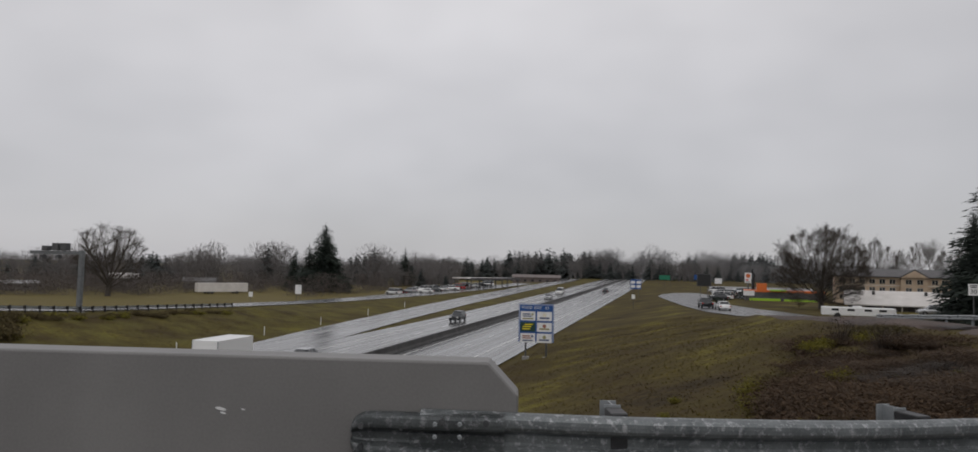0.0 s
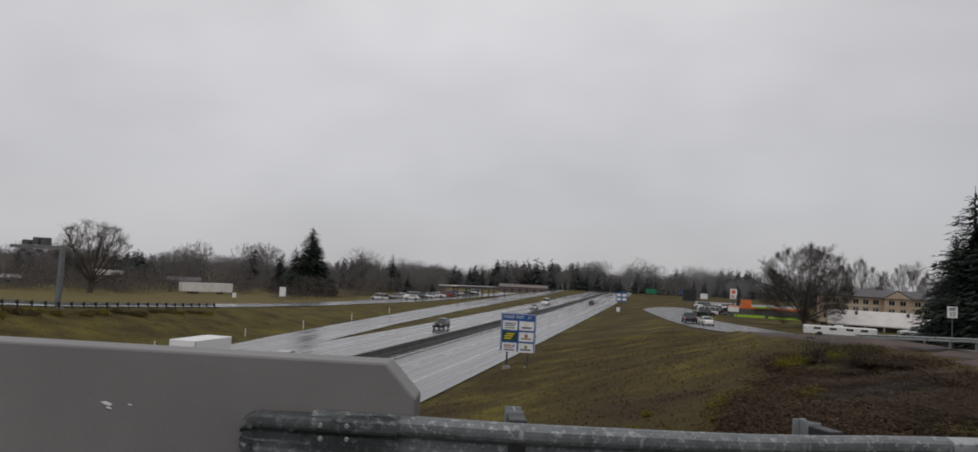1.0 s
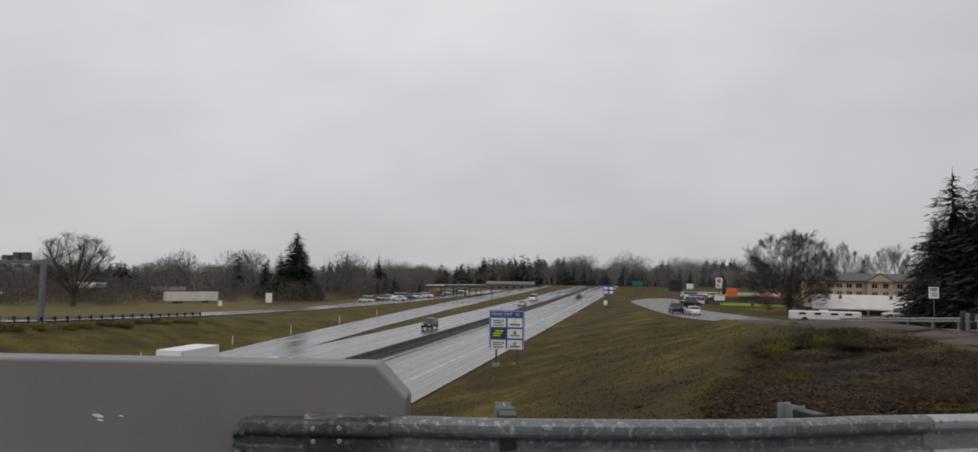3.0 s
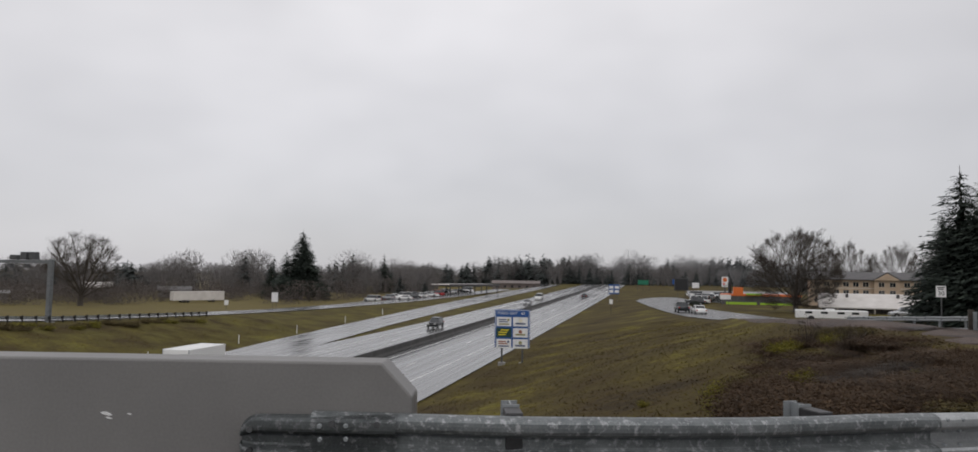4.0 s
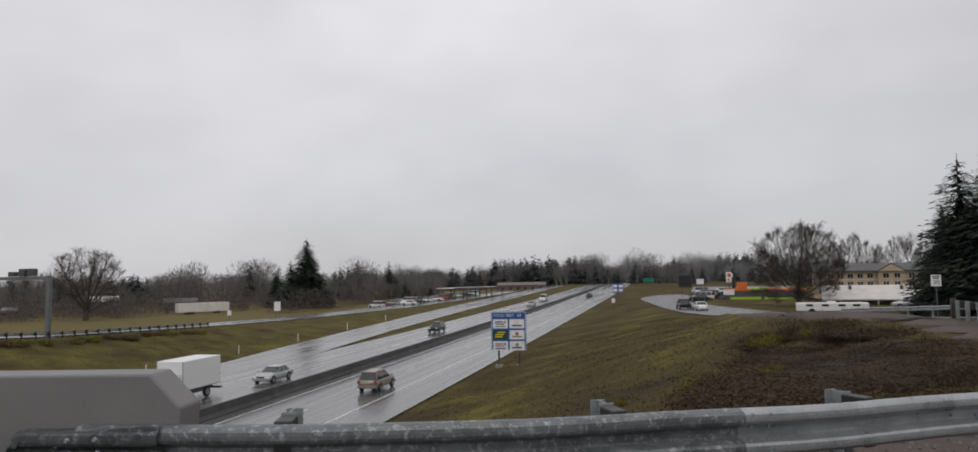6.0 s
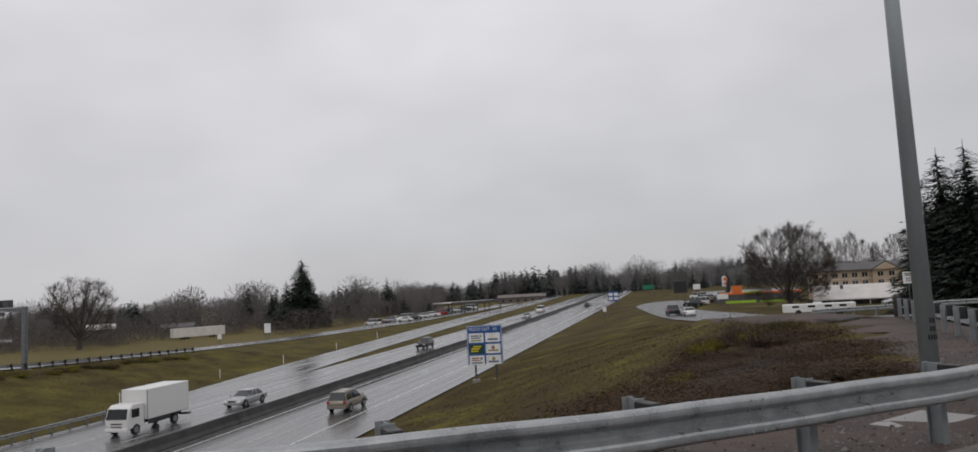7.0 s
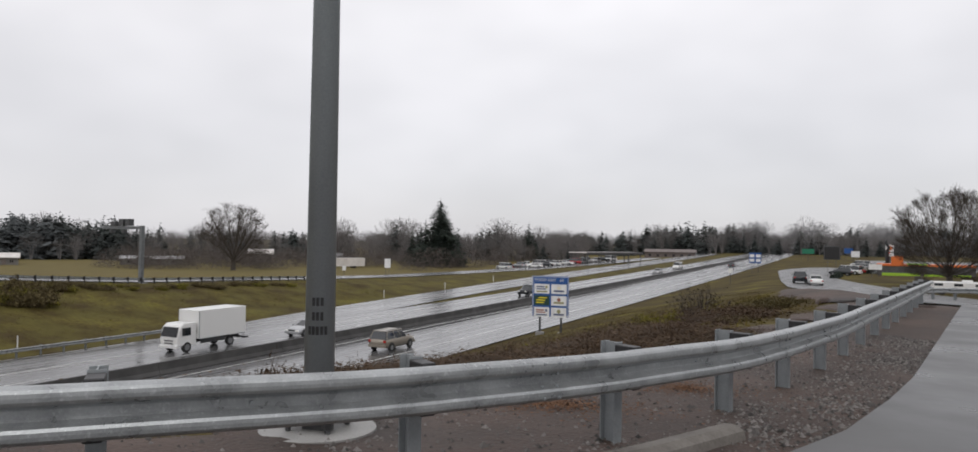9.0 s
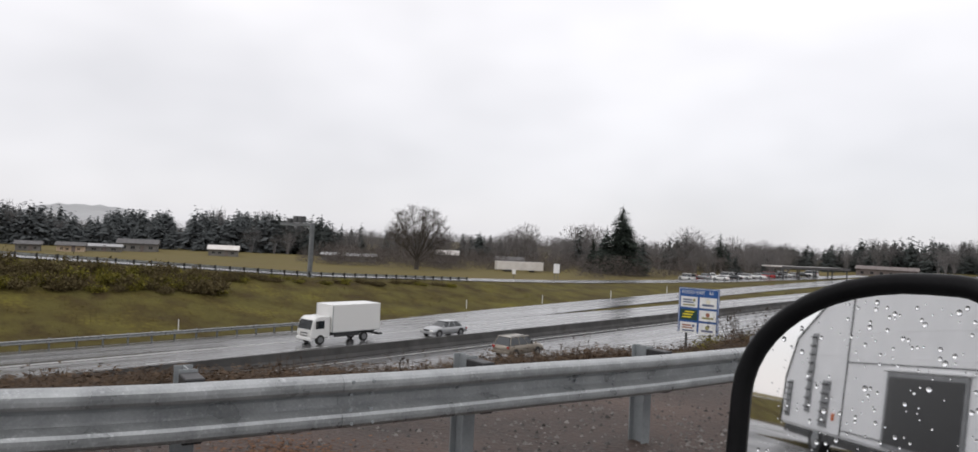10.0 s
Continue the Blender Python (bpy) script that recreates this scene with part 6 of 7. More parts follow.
# grass blades over the near slope and the far bank
gv, gf = [], []
for i in range(90000):
    if i < 62000:
        s = 4 + 100 * r.random() ** 1.6
        lo, hi = -16.2, float(rail_n(s)) - 2.6
    else:
        s = r.uniform(10, 110)
        lo, hi = float(loop_n(s)) + 0.4, float(left_toe(s)) - 0.4
    n = r.uniform(lo, hi)
    gv.append((n, s, s, n))
G = np.array(gv)
Z = roll_land(G[:, 2], G[:, 3])
rs = np.random.RandomState(4)
k = len(G)
hgt = rs.uniform(0.02, 0.075, k) * (1 + 0.9 * (rs.rand(k) < 0.06))
wid = rs.uniform(0.02, 0.06, k)
ang = rs.uniform(0, 6.283, k)
lean = rs.normal(0, 0.10, (k, 2))
V = np.empty((k, 3, 3))
V[:, 0] = np.stack([G[:, 0] - wid * np.cos(ang), G[:, 1] - wid * np.sin(ang), Z - 0.02], -1)
V[:, 1] = np.stack([G[:, 0] + wid * np.cos(ang), G[:, 1] + wid * np.sin(ang), Z - 0.02], -1)
V[:, 2] = np.stack([G[:, 0] + lean[:, 0], G[:, 1] + lean[:, 1], Z + hgt], -1)
grass = tagged(new("grass", raw("grass", V.reshape(-1, 3).tolist(), np.arange(3 * k).reshape(-1, 3).tolist(), M_BLADE)), "rough olive and straw winter grass", "grass", kind="stuff")
grass.matrix_world = HW.copy()


# ---- vehicles ----
def wheel_meshes(rad, width):
    tyre = bmesh.new()
    rod(tyre, (-width / 2, 0, 0), (width / 2, 0, 0), rad, seg=20)
    bmesh.ops.bevel(tyre, geom=[e for e in tyre.edges if e.calc_length() < rad], offset=0.02, segments=1, affect="EDGES")
    rim = bmesh.new()
    rod(rim, (-width / 2 - 0.008, 0, 0), (width / 2 + 0.008, 0, 0), rad * 0.6, seg=14)
    return mesh_from(tyre, "tyre", M_RUBBER), mesh_from(rim, "rim", M_RIM)


M_RIM = plain("alloy_rim", (0.35, 0.36, 0.37), 0.3, 0.8)
M_LAMP = plain("lamp_lens", (0.75, 0.75, 0.72), 0.1)
M_TAIL = plain("tail_lens", (0.35, 0.015, 0.012), 0.2)
M_SILVER = plain("silver_paint", (0.42, 0.43, 0.44), 0.25, 0.4)
M_GOLD = plain("champagne_paint", (0.27, 0.24, 0.20), 0.28, 0.4)
M_DARKCAR = plain("dark_grey_paint", (0.022, 0.025, 0.028), 0.2, 0.3)
M_WHITECAR = plain("white_car_paint", (0.72, 0.72, 0.71), 0.25)
M_REDCAR = plain("red_car_paint", (0.30, 0.02, 0.02), 0.25)
WHEEL = wheel_meshes(0.33, 0.21)
BIGWHEEL = wheel_meshes(0.42, 0.24)


def car_thing(name, m, paint_mat, label, style="sedan"):
    """Body with black discs as wheel openings, glazed cabin, roof, lamps, bumpers and four wheels; its nose points
    along +y.
    """
    L, Wd = {"sedan": (4.6, 1.78), "suv": (4.5, 1.82), "pickup": (5.5, 1.95), "van": (5.6, 2.0)}[style]
    car = thing(name, m, label, "car")
    y0, y1, w = -L / 2, L / 2, Wd / 2
    side = {"sedan": [(y0, 0.23), (y0 - 0.0, 0.80), (y0 + 0.12, 0.93), (y0 + 1.0, 0.97), (y1 - 1.25, 0.95), (y1 - 0.25, 0.78), (y1, 0.62), (y1, 0.21)],
            "suv": [(y0, 0.29), (y0, 1.02), (y0 + 0.1, 1.08), (y1 - 1.15, 1.08), (y1 - 0.2, 0.95), (y1, 0.78), (y1, 0.27)],
            "pickup": [(y0, 0.36), (y0, 1.08), (y0 + 0.06, 1.12), (y1 - 1.3, 1.12), (y1 - 0.2, 1.02), (y1, 0.88), (y1, 0.34)],
            "van": [(y0, 0.32), (y0, 1.2), (y1 - 0.9, 1.18), (y1 - 0.15, 0.95), (y1, 0.8), (y1, 0.32)]}[style]
    # body: sections along its length, narrower at the ends and rounded in over the shoulders
    low = min(q for _, q in side)
    tops = sorted([(p, q) for p, q in side if q > low + 0.2])
    ends = [p for p, _ in tops]
    bm = bmesh.new()
    rings = []
    for k in range(13):
        f = k / 12
        y = y0 + L * f
        top_z = float(np.interp(y, ends, [q for _, q in tops]))
        nose = max(0.0, abs(f - 0.5) - 0.36) / 0.14
        half = w * (1 - 0.10 * nose * nose)
        lift_ = 0.10 * nose * nose
        sec = ((0.80, low + lift_), (0.97, low + 0.10 + lift_), (1.0, low + 0.55 * (top_z - low)), (0.97, top_z - 0.10), (0.86, top_z - 0.02), (0.45, top_z + 0.02 * (1 - nose)))
        ring = [(half * u, z) for u, z in sec] + [(-half * u, z) for u, z in sec[::-1]]
        rings.append([bm.verts.new((x, y, z)) for x, z in ring])
    for ra, rb in zip(rings, rings[1:]):
        for i in range(12):
            bm.faces.new((ra[i], ra[(i + 1) % 12], rb[(i + 1) % 12], rb[i]))
    bm.faces.new(rings[0])
    bm.faces.new(rings[-1][::-1])
    bmesh.ops.recalc_face_normals(bm, faces=bm.faces)
    part("body", bm, paint_mat, car, smooth=True)
    base, tall = {"sedan": (0.95, 1.42), "suv": (1.07, 1.70), "pickup": (1.11, 1.78), "van": (1.18, 2.1)}[style]
    c0, c1, t0, t1 = {"sedan": (y0 + 0.55, y1 - 1.15, y0 + 1.15, y1 - 2.0), "suv": (y0 + 0.06, y1 - 1.1, y0 + 0.38, y1 - 1.85),
                      "pickup": (y0 + 1.75, y1 - 1.25, y0 + 1.95, y1 - 2.0), "van": (y0 + 0.04, y1 - 0.8, y0 + 0.14, y1 - 1.4)}[style]
    # glazed cabin: the panes lean in and round off towards the roof
    bm = bmesh.new()
    rings = []
    for g, inset in ((0.0, 0.06), (0.35, 0.10), (0.75, 0.18), (1.0, 0.27)):
        ya, yb = c0 + (t0 - c0) * g, c1 + (t1 - c1) * g
        z = base - 0.05 + (tall - base) * g
        x = w - inset
        rings.append([bm.verts.new(p) for p in ((-x + 0.10, ya, z), (x - 0.10, ya, z), (x, ya + 0.12, z), (x, yb - 0.22, z), (x - 0.16, yb, z), (-x + 0.16, yb, z), (-x, yb - 0.22, z), (-x, ya + 0.12, z))])
    for ra, rb in zip(rings, rings[1:]):
        for i in range(8):
            bm.faces.new((ra[i], ra[(i + 1) % 8], rb[(i + 1) % 8], rb[i]))
    bm.faces.new(rings[-1])
    bmesh.ops.recalc_face_normals(bm, faces=bm.faces)
    part("window_band", bm, M_GLASSD, car, "dark tinted glass")
    part("roof", bx(-w + 0.22, w - 0.22, t0 - 0.03, t1 + 0.05, tall - 0.055, tall, bevel=0.025), paint_mat, car)
    for sx in (-1, 1):                    # pillars
        for f in (0.02, 0.38, 0.68):
            ya, yb = c0 + (c1 - c0) * (f + 0.0), t0 + (t1 - t0) * (f + 0.0)
            part("pillar", rod(bmesh.new(), (sx * (w - 0.075), ya + 0.06, base - 0.04), (sx * (w - 0.235), yb + 0.04, tall - 0.04), 0.035, seg=5), paint_mat, car)
    part("bumper", bx(-w + 0.04, w - 0.04, y1 - 0.06, y1 + 0.05, 0.34, 0.56, bevel=0.03), paint_mat if style != "pickup" else M_DARKSTEEL, car)
    part("bumper", bx(-w + 0.04, w - 0.04, y0 - 0.05, y0 + 0.06, 0.36, 0.58, bevel=0.03), paint_mat, car)
    part("grille", bx(-0.42, 0.42, y1 - 0.01, y1 + 0.02, 0.58, 0.72), M_BLACK, car)
    for sx in (-1, 1):
        part("headlight", bx(sx * (w - 0.32) - 0.17, sx * (w - 0.32) + 0.17, y1 - 0.1, y1 + 0.025, side[-2][1] - 0.08, side[-2][1] + 0.06, bevel=0.02), M_LAMP, car)
        part("tail_light", bx(sx * (w - 0.16) - 0.12, sx * (w - 0.16) + 0.12, y0 - 0.03, y0 + 0.05, side[1][1] - 0.24, side[1][1] - 0.03, bevel=0.02), M_TAIL, car)
        for wy in (y0 + 0.85, y1 - 0.85):
            big = style in ("pickup", "van")
            ty = part("wheel", (BIGWHEEL if big else WHEEL)[0], None, car)
            ty.matrix_local = Matrix.Translation((sx * (w - 0.085), wy, 0.41 if big else 0.325))
            rm = new("rim", (BIGWHEEL if big else WHEEL)[1])
            rm.parent = ty
            hub = 0.41 if big else 0.325
            # black disc paints the shaded cutout round the wheel; the body has none
            part("wheel_arch_shade", rod(bmesh.new(), (sx * (w - 0.12), wy, hub + 0.03), (sx * (w + 0.004), wy, hub + 0.03), hub + 0.075, seg=18), M_BLACK, car)
        part("side_mirror", bx(sx * (w + 0.08) - 0.08, sx * (w + 0.08) + 0.08, c1 - 0.2, c1 - 0.08, base, base + 0.14, bevel=0.02), paint_mat, car)
    if style == "suv":
        for sx in (-1, 1):
            part("roof_rail", rod(bmesh.new(), (sx * (w - 0.3), t0 + 0.1, tall + 0.04), (sx * (w - 0.3), t1 - 0.05, tall + 0.04), 0.022, seg=6), M_DARKSTEEL, car)
    return car


def on_highway(n, s, toward=True, dz=0.012):
    """A pose on the carriageway; toward: facing the bridge."""
    slope = math.atan(float(road_z(s + 2) - road_z(s - 2)) / 4)
    m = HW @ Matrix.Translation((n, s, float(road_z(s)) + dz)) @ Matrix.Rotation(slope, 4, "X")
    return m @ Matrix.Rotation(math.pi, 4, "Z") if toward else m


car_thing("sedan", on_highway(-35.5, 65.2), M_SILVER, "silver sedan on the wet highway")
car_thing("suv", on_highway(-23.6, 62.0, False), M_GOLD, "champagne coloured suv on the wet highway", "suv")
car_thing("suv", on_highway(-36.6, 121.0), M_DARKCAR, "dark grey suv on the wet highway", "suv")
car_thing("van", on_highway(-36.9, 236.0), M_WHITECAR, "white van far along the highway", "van")
car_thing("sedan", on_highway(-35.0, 203.0), M_SILVER, "silver sedan far along the highway")
car_thing("sedan", on_highway(-24.6, 260.0, False), M_DARKCAR, "dark sedan far along the highway")

# box truck
truck = thing("box_truck", on_highway(-37.6, 54.6), "white box truck with a cab-over front on the wet highway", "truck")
bm = bmesh.new()
prof = [(1.9, 0.55), (3.75, 0.55), (3.8, 1.25), (3.55, 2.05), (3.2, 2.32), (1.9, 2.32)]
a = [bm.verts.new((-1.02, p, q)) for p, q in prof]
b = [bm.verts.new((1.02, p, q)) for p, q in prof]
for i in range(6):
    bm.faces.new((a[i], a[(i + 1) % 6], b[(i + 1) % 6], b[i]))
bm.faces.new(a[::-1])
bm.faces.new(b)
bmesh.ops.recalc_face_normals(bm, faces=bm.faces)
bmesh.ops.bevel(bm, geom=bm.edges[:], offset=0.06, segments=2, affect="EDGES")
cab = part("cab", bm, M_WHITECAR, truck)
bm = bmesh.new()
v = [bm.verts.new(p) for p in ((-0.92, 3.815, 1.30), (0.92, 3.815, 1.30), (0.86, 3.575, 2.06), (-0.86, 3.575, 2.06))]
bm.faces.new(v)
bmesh.ops.solidify(bm, geom=bm.faces[:], thickness=0.02)
part("windscreen", bm, M_GLASSD, cab)
for sx in (-1, 1):
    part("side_window", bx(sx * 1.022 - 0.006, sx * 1.022 + 0.006, 2.5, 3.35, 1.35, 2.0), M_GLASSD, cab)
    part("headlight", bx(sx * 0.78 - 0.16, sx * 0.78 + 0.16, 3.76, 3.82, 0.82, 1.0), M_LAMP, cab)
    part("mirror_arm", bx(sx * 1.2 - 0.09, sx * 1.2 + 0.09, 3.3, 3.38, 1.5, 2.0, bevel=0.02), M_BLACK, cab)
for z in (0.75, 0.98):
    part("grille_slot", bx(-0.5, 0.5, 3.80, 3.825, z - 0.035, z + 0.035), M_BLACK, cab)
part("bumper", bx(-1.0, 1.0, 3.68, 3.9, 0.38, 0.62, bevel=0.03), M_WHITECAR, cab)
part("cargo_box", bx(-1.2, 1.2, -3.35, 1.80, 0.98, 3.3, bevel=0.03), M_WHITECAR, truck)
for sx in (-1, 1):
    part("corner_trim", bx(sx * 1.19 - 0.025, sx * 1.19 + 0.025, 1.765, 1.815, 1.0, 3.27), M_GALV_POLE, truck)
    part("edge_rail", bx(sx * 1.19 - 0.02, sx * 1.19 + 0.02, -3.3, 1.76, 0.94, 0.99), M_GALV_POLE, truck)
part("chassis", bx(-0.45, 0.45, -3.3, 3.0, 0.62, 0.97), M_BLACK, truck)
part("tail_lift", bx(-1.1, 1.1, -3.75, -3.37, 0.45, 0.62), M_DARKSTEEL, truck)
part("side_guard", bx(-1.0, -0.9, -1.2, 1.4, 0.55, 0.95), M_DARKSTEEL, truck)
part("side_guard", bx(0.9, 1.0, -1.2, 1.4, 0.55, 0.95), M_DARKSTEEL, truck)
for sx in (-1, 1):
    for wy in (2.85, -1.75):
        ty = part("wheel", BIGWHEEL[0], None, truck)
        ty.matrix_local = Matrix.Translation((sx * 0.92, wy, 0.41))
        new("rim", BIGWHEEL[1]).parent = ty

# parked cars and a white coach by the ramp and the lots
cx_, cy_ = 45.6, 104.8
coach_z = land_at(cx_, cy_)
coach = thing("motorhome", Matrix.Translation((cx_, cy_, coach_z)) @ Matrix.Rotation(radians(-18), 4, "Z"), "long white motorhome parked beside the ramp", "motorhome")
part("body", bx(-4.6, 4.6, -1.1, 1.1, 0.45, -2.45 - coach_z, bevel=0.12), M_WHITECAR, coach)
for x in (-2.6, 2.6):
    for y in (-1.0, 1.0):
        part("wheel", rod(bmesh.new(), (x, y - 0.11, 0.42), (x, y + 0.11, 0.42), 0.42, seg=16), M_RUBBER, coach)
for x in (-2.9, -0.9, 1.2, 3.0):
    part("window", bx(x - 0.45, x + 0.45, -1.115, -1.101, -2.95 - coach_z, -2.65 - coach_z), M_GLASSD, coach)
part("roof_unit", bx(-0.6, 0.5, -0.5, 0.5, -2.449 - coach_z, -2.25 - coach_z, bevel=0.05), M_WHITE, coach)
for i, (s, n, z, col, st, turn) in enumerate(((131.0, 4.2, 0, M_DARKCAR, "pickup", 0.1), (125.0, 6.6, 0, M_WHITECAR, "sedan", 0.15))):
    p = hw(n, s)
    car_thing("pickup" if st == "pickup" else "sedan", Matrix.Translation((p.x, p.y, float(ramp_z(s)) + 0.03)) @ Matrix.Rotation(-TURN + turn, 4, "Z"), col, "dark pickup driving up the wet ramp" if st == "pickup" else "white sedan driving up the wet ramp", st)
colours = (M_WHITECAR, M_SILVER, M_DARKCAR, M_WHITECAR, M_REDCAR, M_GOLD)
names_ = {M_WHITECAR: "white", M_SILVER: "silver", M_DARKCAR: "dark grey", M_REDCAR: "red", M_GOLD: "beige"}
styles = ("sedan", "suv", "van", "sedan", "pickup")
r = random.Random(14)
for i in range(30):
    s, n = 214 + 8.2 * (i // 3) + r.uniform(-1.5, 1.5), -74.5 - 5.5 * (i % 3) + r.uniform(-0.8, 0.8)
    p = hw(n, s)
    col, st = (M_WHITECAR, M_SILVER, M_WHITECAR, M_DARKCAR, M_WHITECAR, M_REDCAR, M_WHITECAR)[i % 7], styles[i % 5]
    tagged(car_thing("parked_" + st, Matrix.Translation((p.x, p.y, land_at(p.x, p.y) + 0.07)) @ Matrix.Rotation(r.uniform(0.6, 1.9), 4, "Z"), col, names_[col] + " " + st + " parked in the sales lot", st), group="cars in the sales lot")
for i in range(10):
    x, y = 52 + 4.6 * (i % 5) + r.uniform(-1, 1), 150 + 26 * (i // 5) + r.uniform(-3, 3) + 4 * (i % 5)
    if i < 5:
        x, y = 45.5 + 3.1 * i, 178 + 9 * i
    else:
        x, y = 66 + 3.4 * (i - 5), 124 + 1.2 * (i - 5)
    col, st = colours[(i + 2) % 6], styles[(i + 1) % 5]
    tagged(car_thing("parked_" + st, Matrix.Translation((x, y, land_at(x, y))) @ Matrix.Rotation(r.uniform(0.9, 1.7), 4, "Z"), col, names_[col] + " " + st + " parked near the shops", st), group="cars near the shops")


# ---- wet car lots ----
def paved_lot(name, s0, s1, n_of, label, cols=9, rows_=14):
    """An asphalt sheet on the land between two edges, given as functions of the run."""
    verts, faces = [], []
    for j in range(rows_ + 1):
        s = s0 + (s1 - s0) * j / rows_
        n0, n1 = n_of(s)
        for i in range(cols + 1):
            p = hw(n0 + (n1 - n0) * i / cols, s)
            verts.append((p.x, p.y, land_at(p.x, p.y) + 0.06))
    for j in range(rows_):
        for i in range(cols):
            k = j * (cols + 1) + i
            faces.append((k, k + 1, k + cols + 2, k + cols + 1))
    return tagged(new(name, raw(name, verts, faces, M_RAMP, True)), label, "parking lot", kind="structure")


paved_lot("parking_lot", 205, 355, lambda s: (9.0 + (s - 205) * 0.03, 35.0 + (s - 205) * 0.15), "wet asphalt parking lot beside the ramp")
paved_lot("sales_lot", 207, 300, lambda s: (-92.0, float(loop_n(s)) - 9.3), "wet asphalt sales lot beside the slip road", 14, 24)
r = random.Random(29)
for i in range(16):
    s, n = 214 + 9 * (i % 8) + r.uniform(-2, 2), 13 + 7.5 * (i // 8) + r.uniform(-1, 1)
    p = hw(n, s)
    col, st = colours[(i * 5 + i // 3) % 4], styles[(i * 2) % 5]
    tagged(car_thing("parked_" + st, Matrix.Translation((p.x, p.y, land_at(p.x, p.y) + 0.07)) @ Matrix.Rotation(r.uniform(0.8, 2.0), 4, "Z"), col, names_[col] + " " + st + " parked on the wet lot beside the ramp", st), group="cars on the ramp-side lot")

# dark clipped hedges on the island beside the ramp
for pts_, hh in ((((52.5, 197), (59.5, 199)), 1.5), (((43.5, 168), (46.5, 190)), 0.9), (((40.5, 158), (42.5, 165)), 0.7)):
    (ax, ay), (bx1, by1) = pts_
    hz_ = land_at(ax, ay)
    v, f = [], []
    for k in range(14):
        g_ = k / 13
        brush_cloud(r, (bx1 - ax) * g_, (by1 - ay) * g_, 0.0, hh, 0.9, v, f, 120, 0.12)
    hedge = thing("hedge", Matrix.Translation((ax, ay, hz_)), "low dark evergreen hedge on the island beside the ramp", "hedge", "hedges beside the ramp")
    part("foliage", raw("foliage", v, f, M_NEEDLE), None, hedge)

# ---- door mirror with the front corner of the vehicle that carries it ----
M_MIRROR = plain("mirror_glass", (0.94, 0.945, 0.95), 0.02, 1.0)
M_DROP = plain("raindrops", (0.95, 0.96, 0.97), 0.03, spec=0.5, glass=1.0)
M_RIM_BLACK = material("black_grained_plastic", (0.004, 0.004, 0.0045), (0.008, 0.008, 0.009), 20, 0.5, fine=300, bump=0.15, depth=0.001, spec=0.12)


def mirror_outline(inset):
    """Rounded outline in the mirror's own plane: one wide corner, three tight ones."""
    out = []
    for cx, cz, a, b, t0 in ((0.05, 0.079, 0.06, 0.06, 0), (0.02, -0.030, 0.217, 0.169, 90), (-0.137, -0.11, 0.06, 0.06, 180), (0.05, -0.11, 0.06, 0.06, 270)):
        for k in range(13 if t0 == 90 else 7):
            t = radians(t0 + 90 * k / (12 if t0 == 90 else 6))
            out.append((cx + (a - inset) * math.cos(t), cz + (b - inset) * math.sin(t)))
    return out


tilt = radians(5.5)
side = Vector((0.944, -0.330, 0.0))
upward = Vector((0.330 * math.sin(tilt), 0.944 * math.sin(tilt), math.cos(tilt)))
away = upward.cross(side)
base = Vector((17.404, 12.237, 1.095))
frame_m = Matrix(((side.x, away.x, upward.x, base.x), (side.y, away.y, upward.y, base.y), (side.z, away.z, upward.z, base.z), (0, 0, 0, 1)))
head = Vector((0.624, 0.781, 0.0))                       # the way the vehicle points
foot = Vector((17.62, 12.12, 0.0))
foot.z = land_at(foot.x, foot.y) + 0.06
wing = thing("side_mirror", Matrix.Translation(foot), "black door mirror spotted with raindrops on a dark vehicle's corner", "side mirror")
to_wing = Matrix.Translation(-foot)


def mirror_part(name, bm, mat, parent, label="", smooth=False):
    ob = part(name, bm, mat, parent, label, smooth)
    ob.matrix_local = to_wing @ frame_m if parent is wing else Matrix.Identity(4)
    return ob


bm = bmesh.new()
loops = []
for inset, y in ((0.0240, 0.0035), (0.0222, -0.004), (0.017, -0.010), (0.008, -0.0125), (0.002, -0.006), (0.0, 0.006), (0.004, 0.05), (0.022, 0.085), (0.045, 0.10)):
    loops.append([bm.verts.new((u, y, w)) for u, w in mirror_outline(inset)])
for a, b in zip(loops, loops[1:]):
    for i in range(len(a)):
        bm.faces.new((a[i], b[i], b[(i + 1) % len(a)], a[(i + 1) % len(a)]))
bm.faces.new(loops[-1])
bmesh.ops.recalc_face_normals(bm, faces=bm.faces)
housing = mirror_part("housing", bm, M_RIM_BLACK, wing, smooth=True)
bm = bmesh.new()
a = [bm.verts.new((u, 0.003, w)) for u, w in mirror_outline(0.0236)]
b = [bm.verts.new((u, 0.006, w)) for u, w in mirror_outline(0.0236)]
bm.faces.new(a)
bm.faces.new(b[::-1])
for i in range(len(a)):
    bm.faces.new((a[i], a[(i + 1) % len(a)], b[(i + 1) % len(a)], b[i]))
bmesh.ops.recalc_face_normals(bm, faces=bm.faces)
glass_ob = mirror_part("glass", bm, M_MIRROR, housing, "mirror glass with raindrops")
r = random.Random(41)
dv, df = [], []
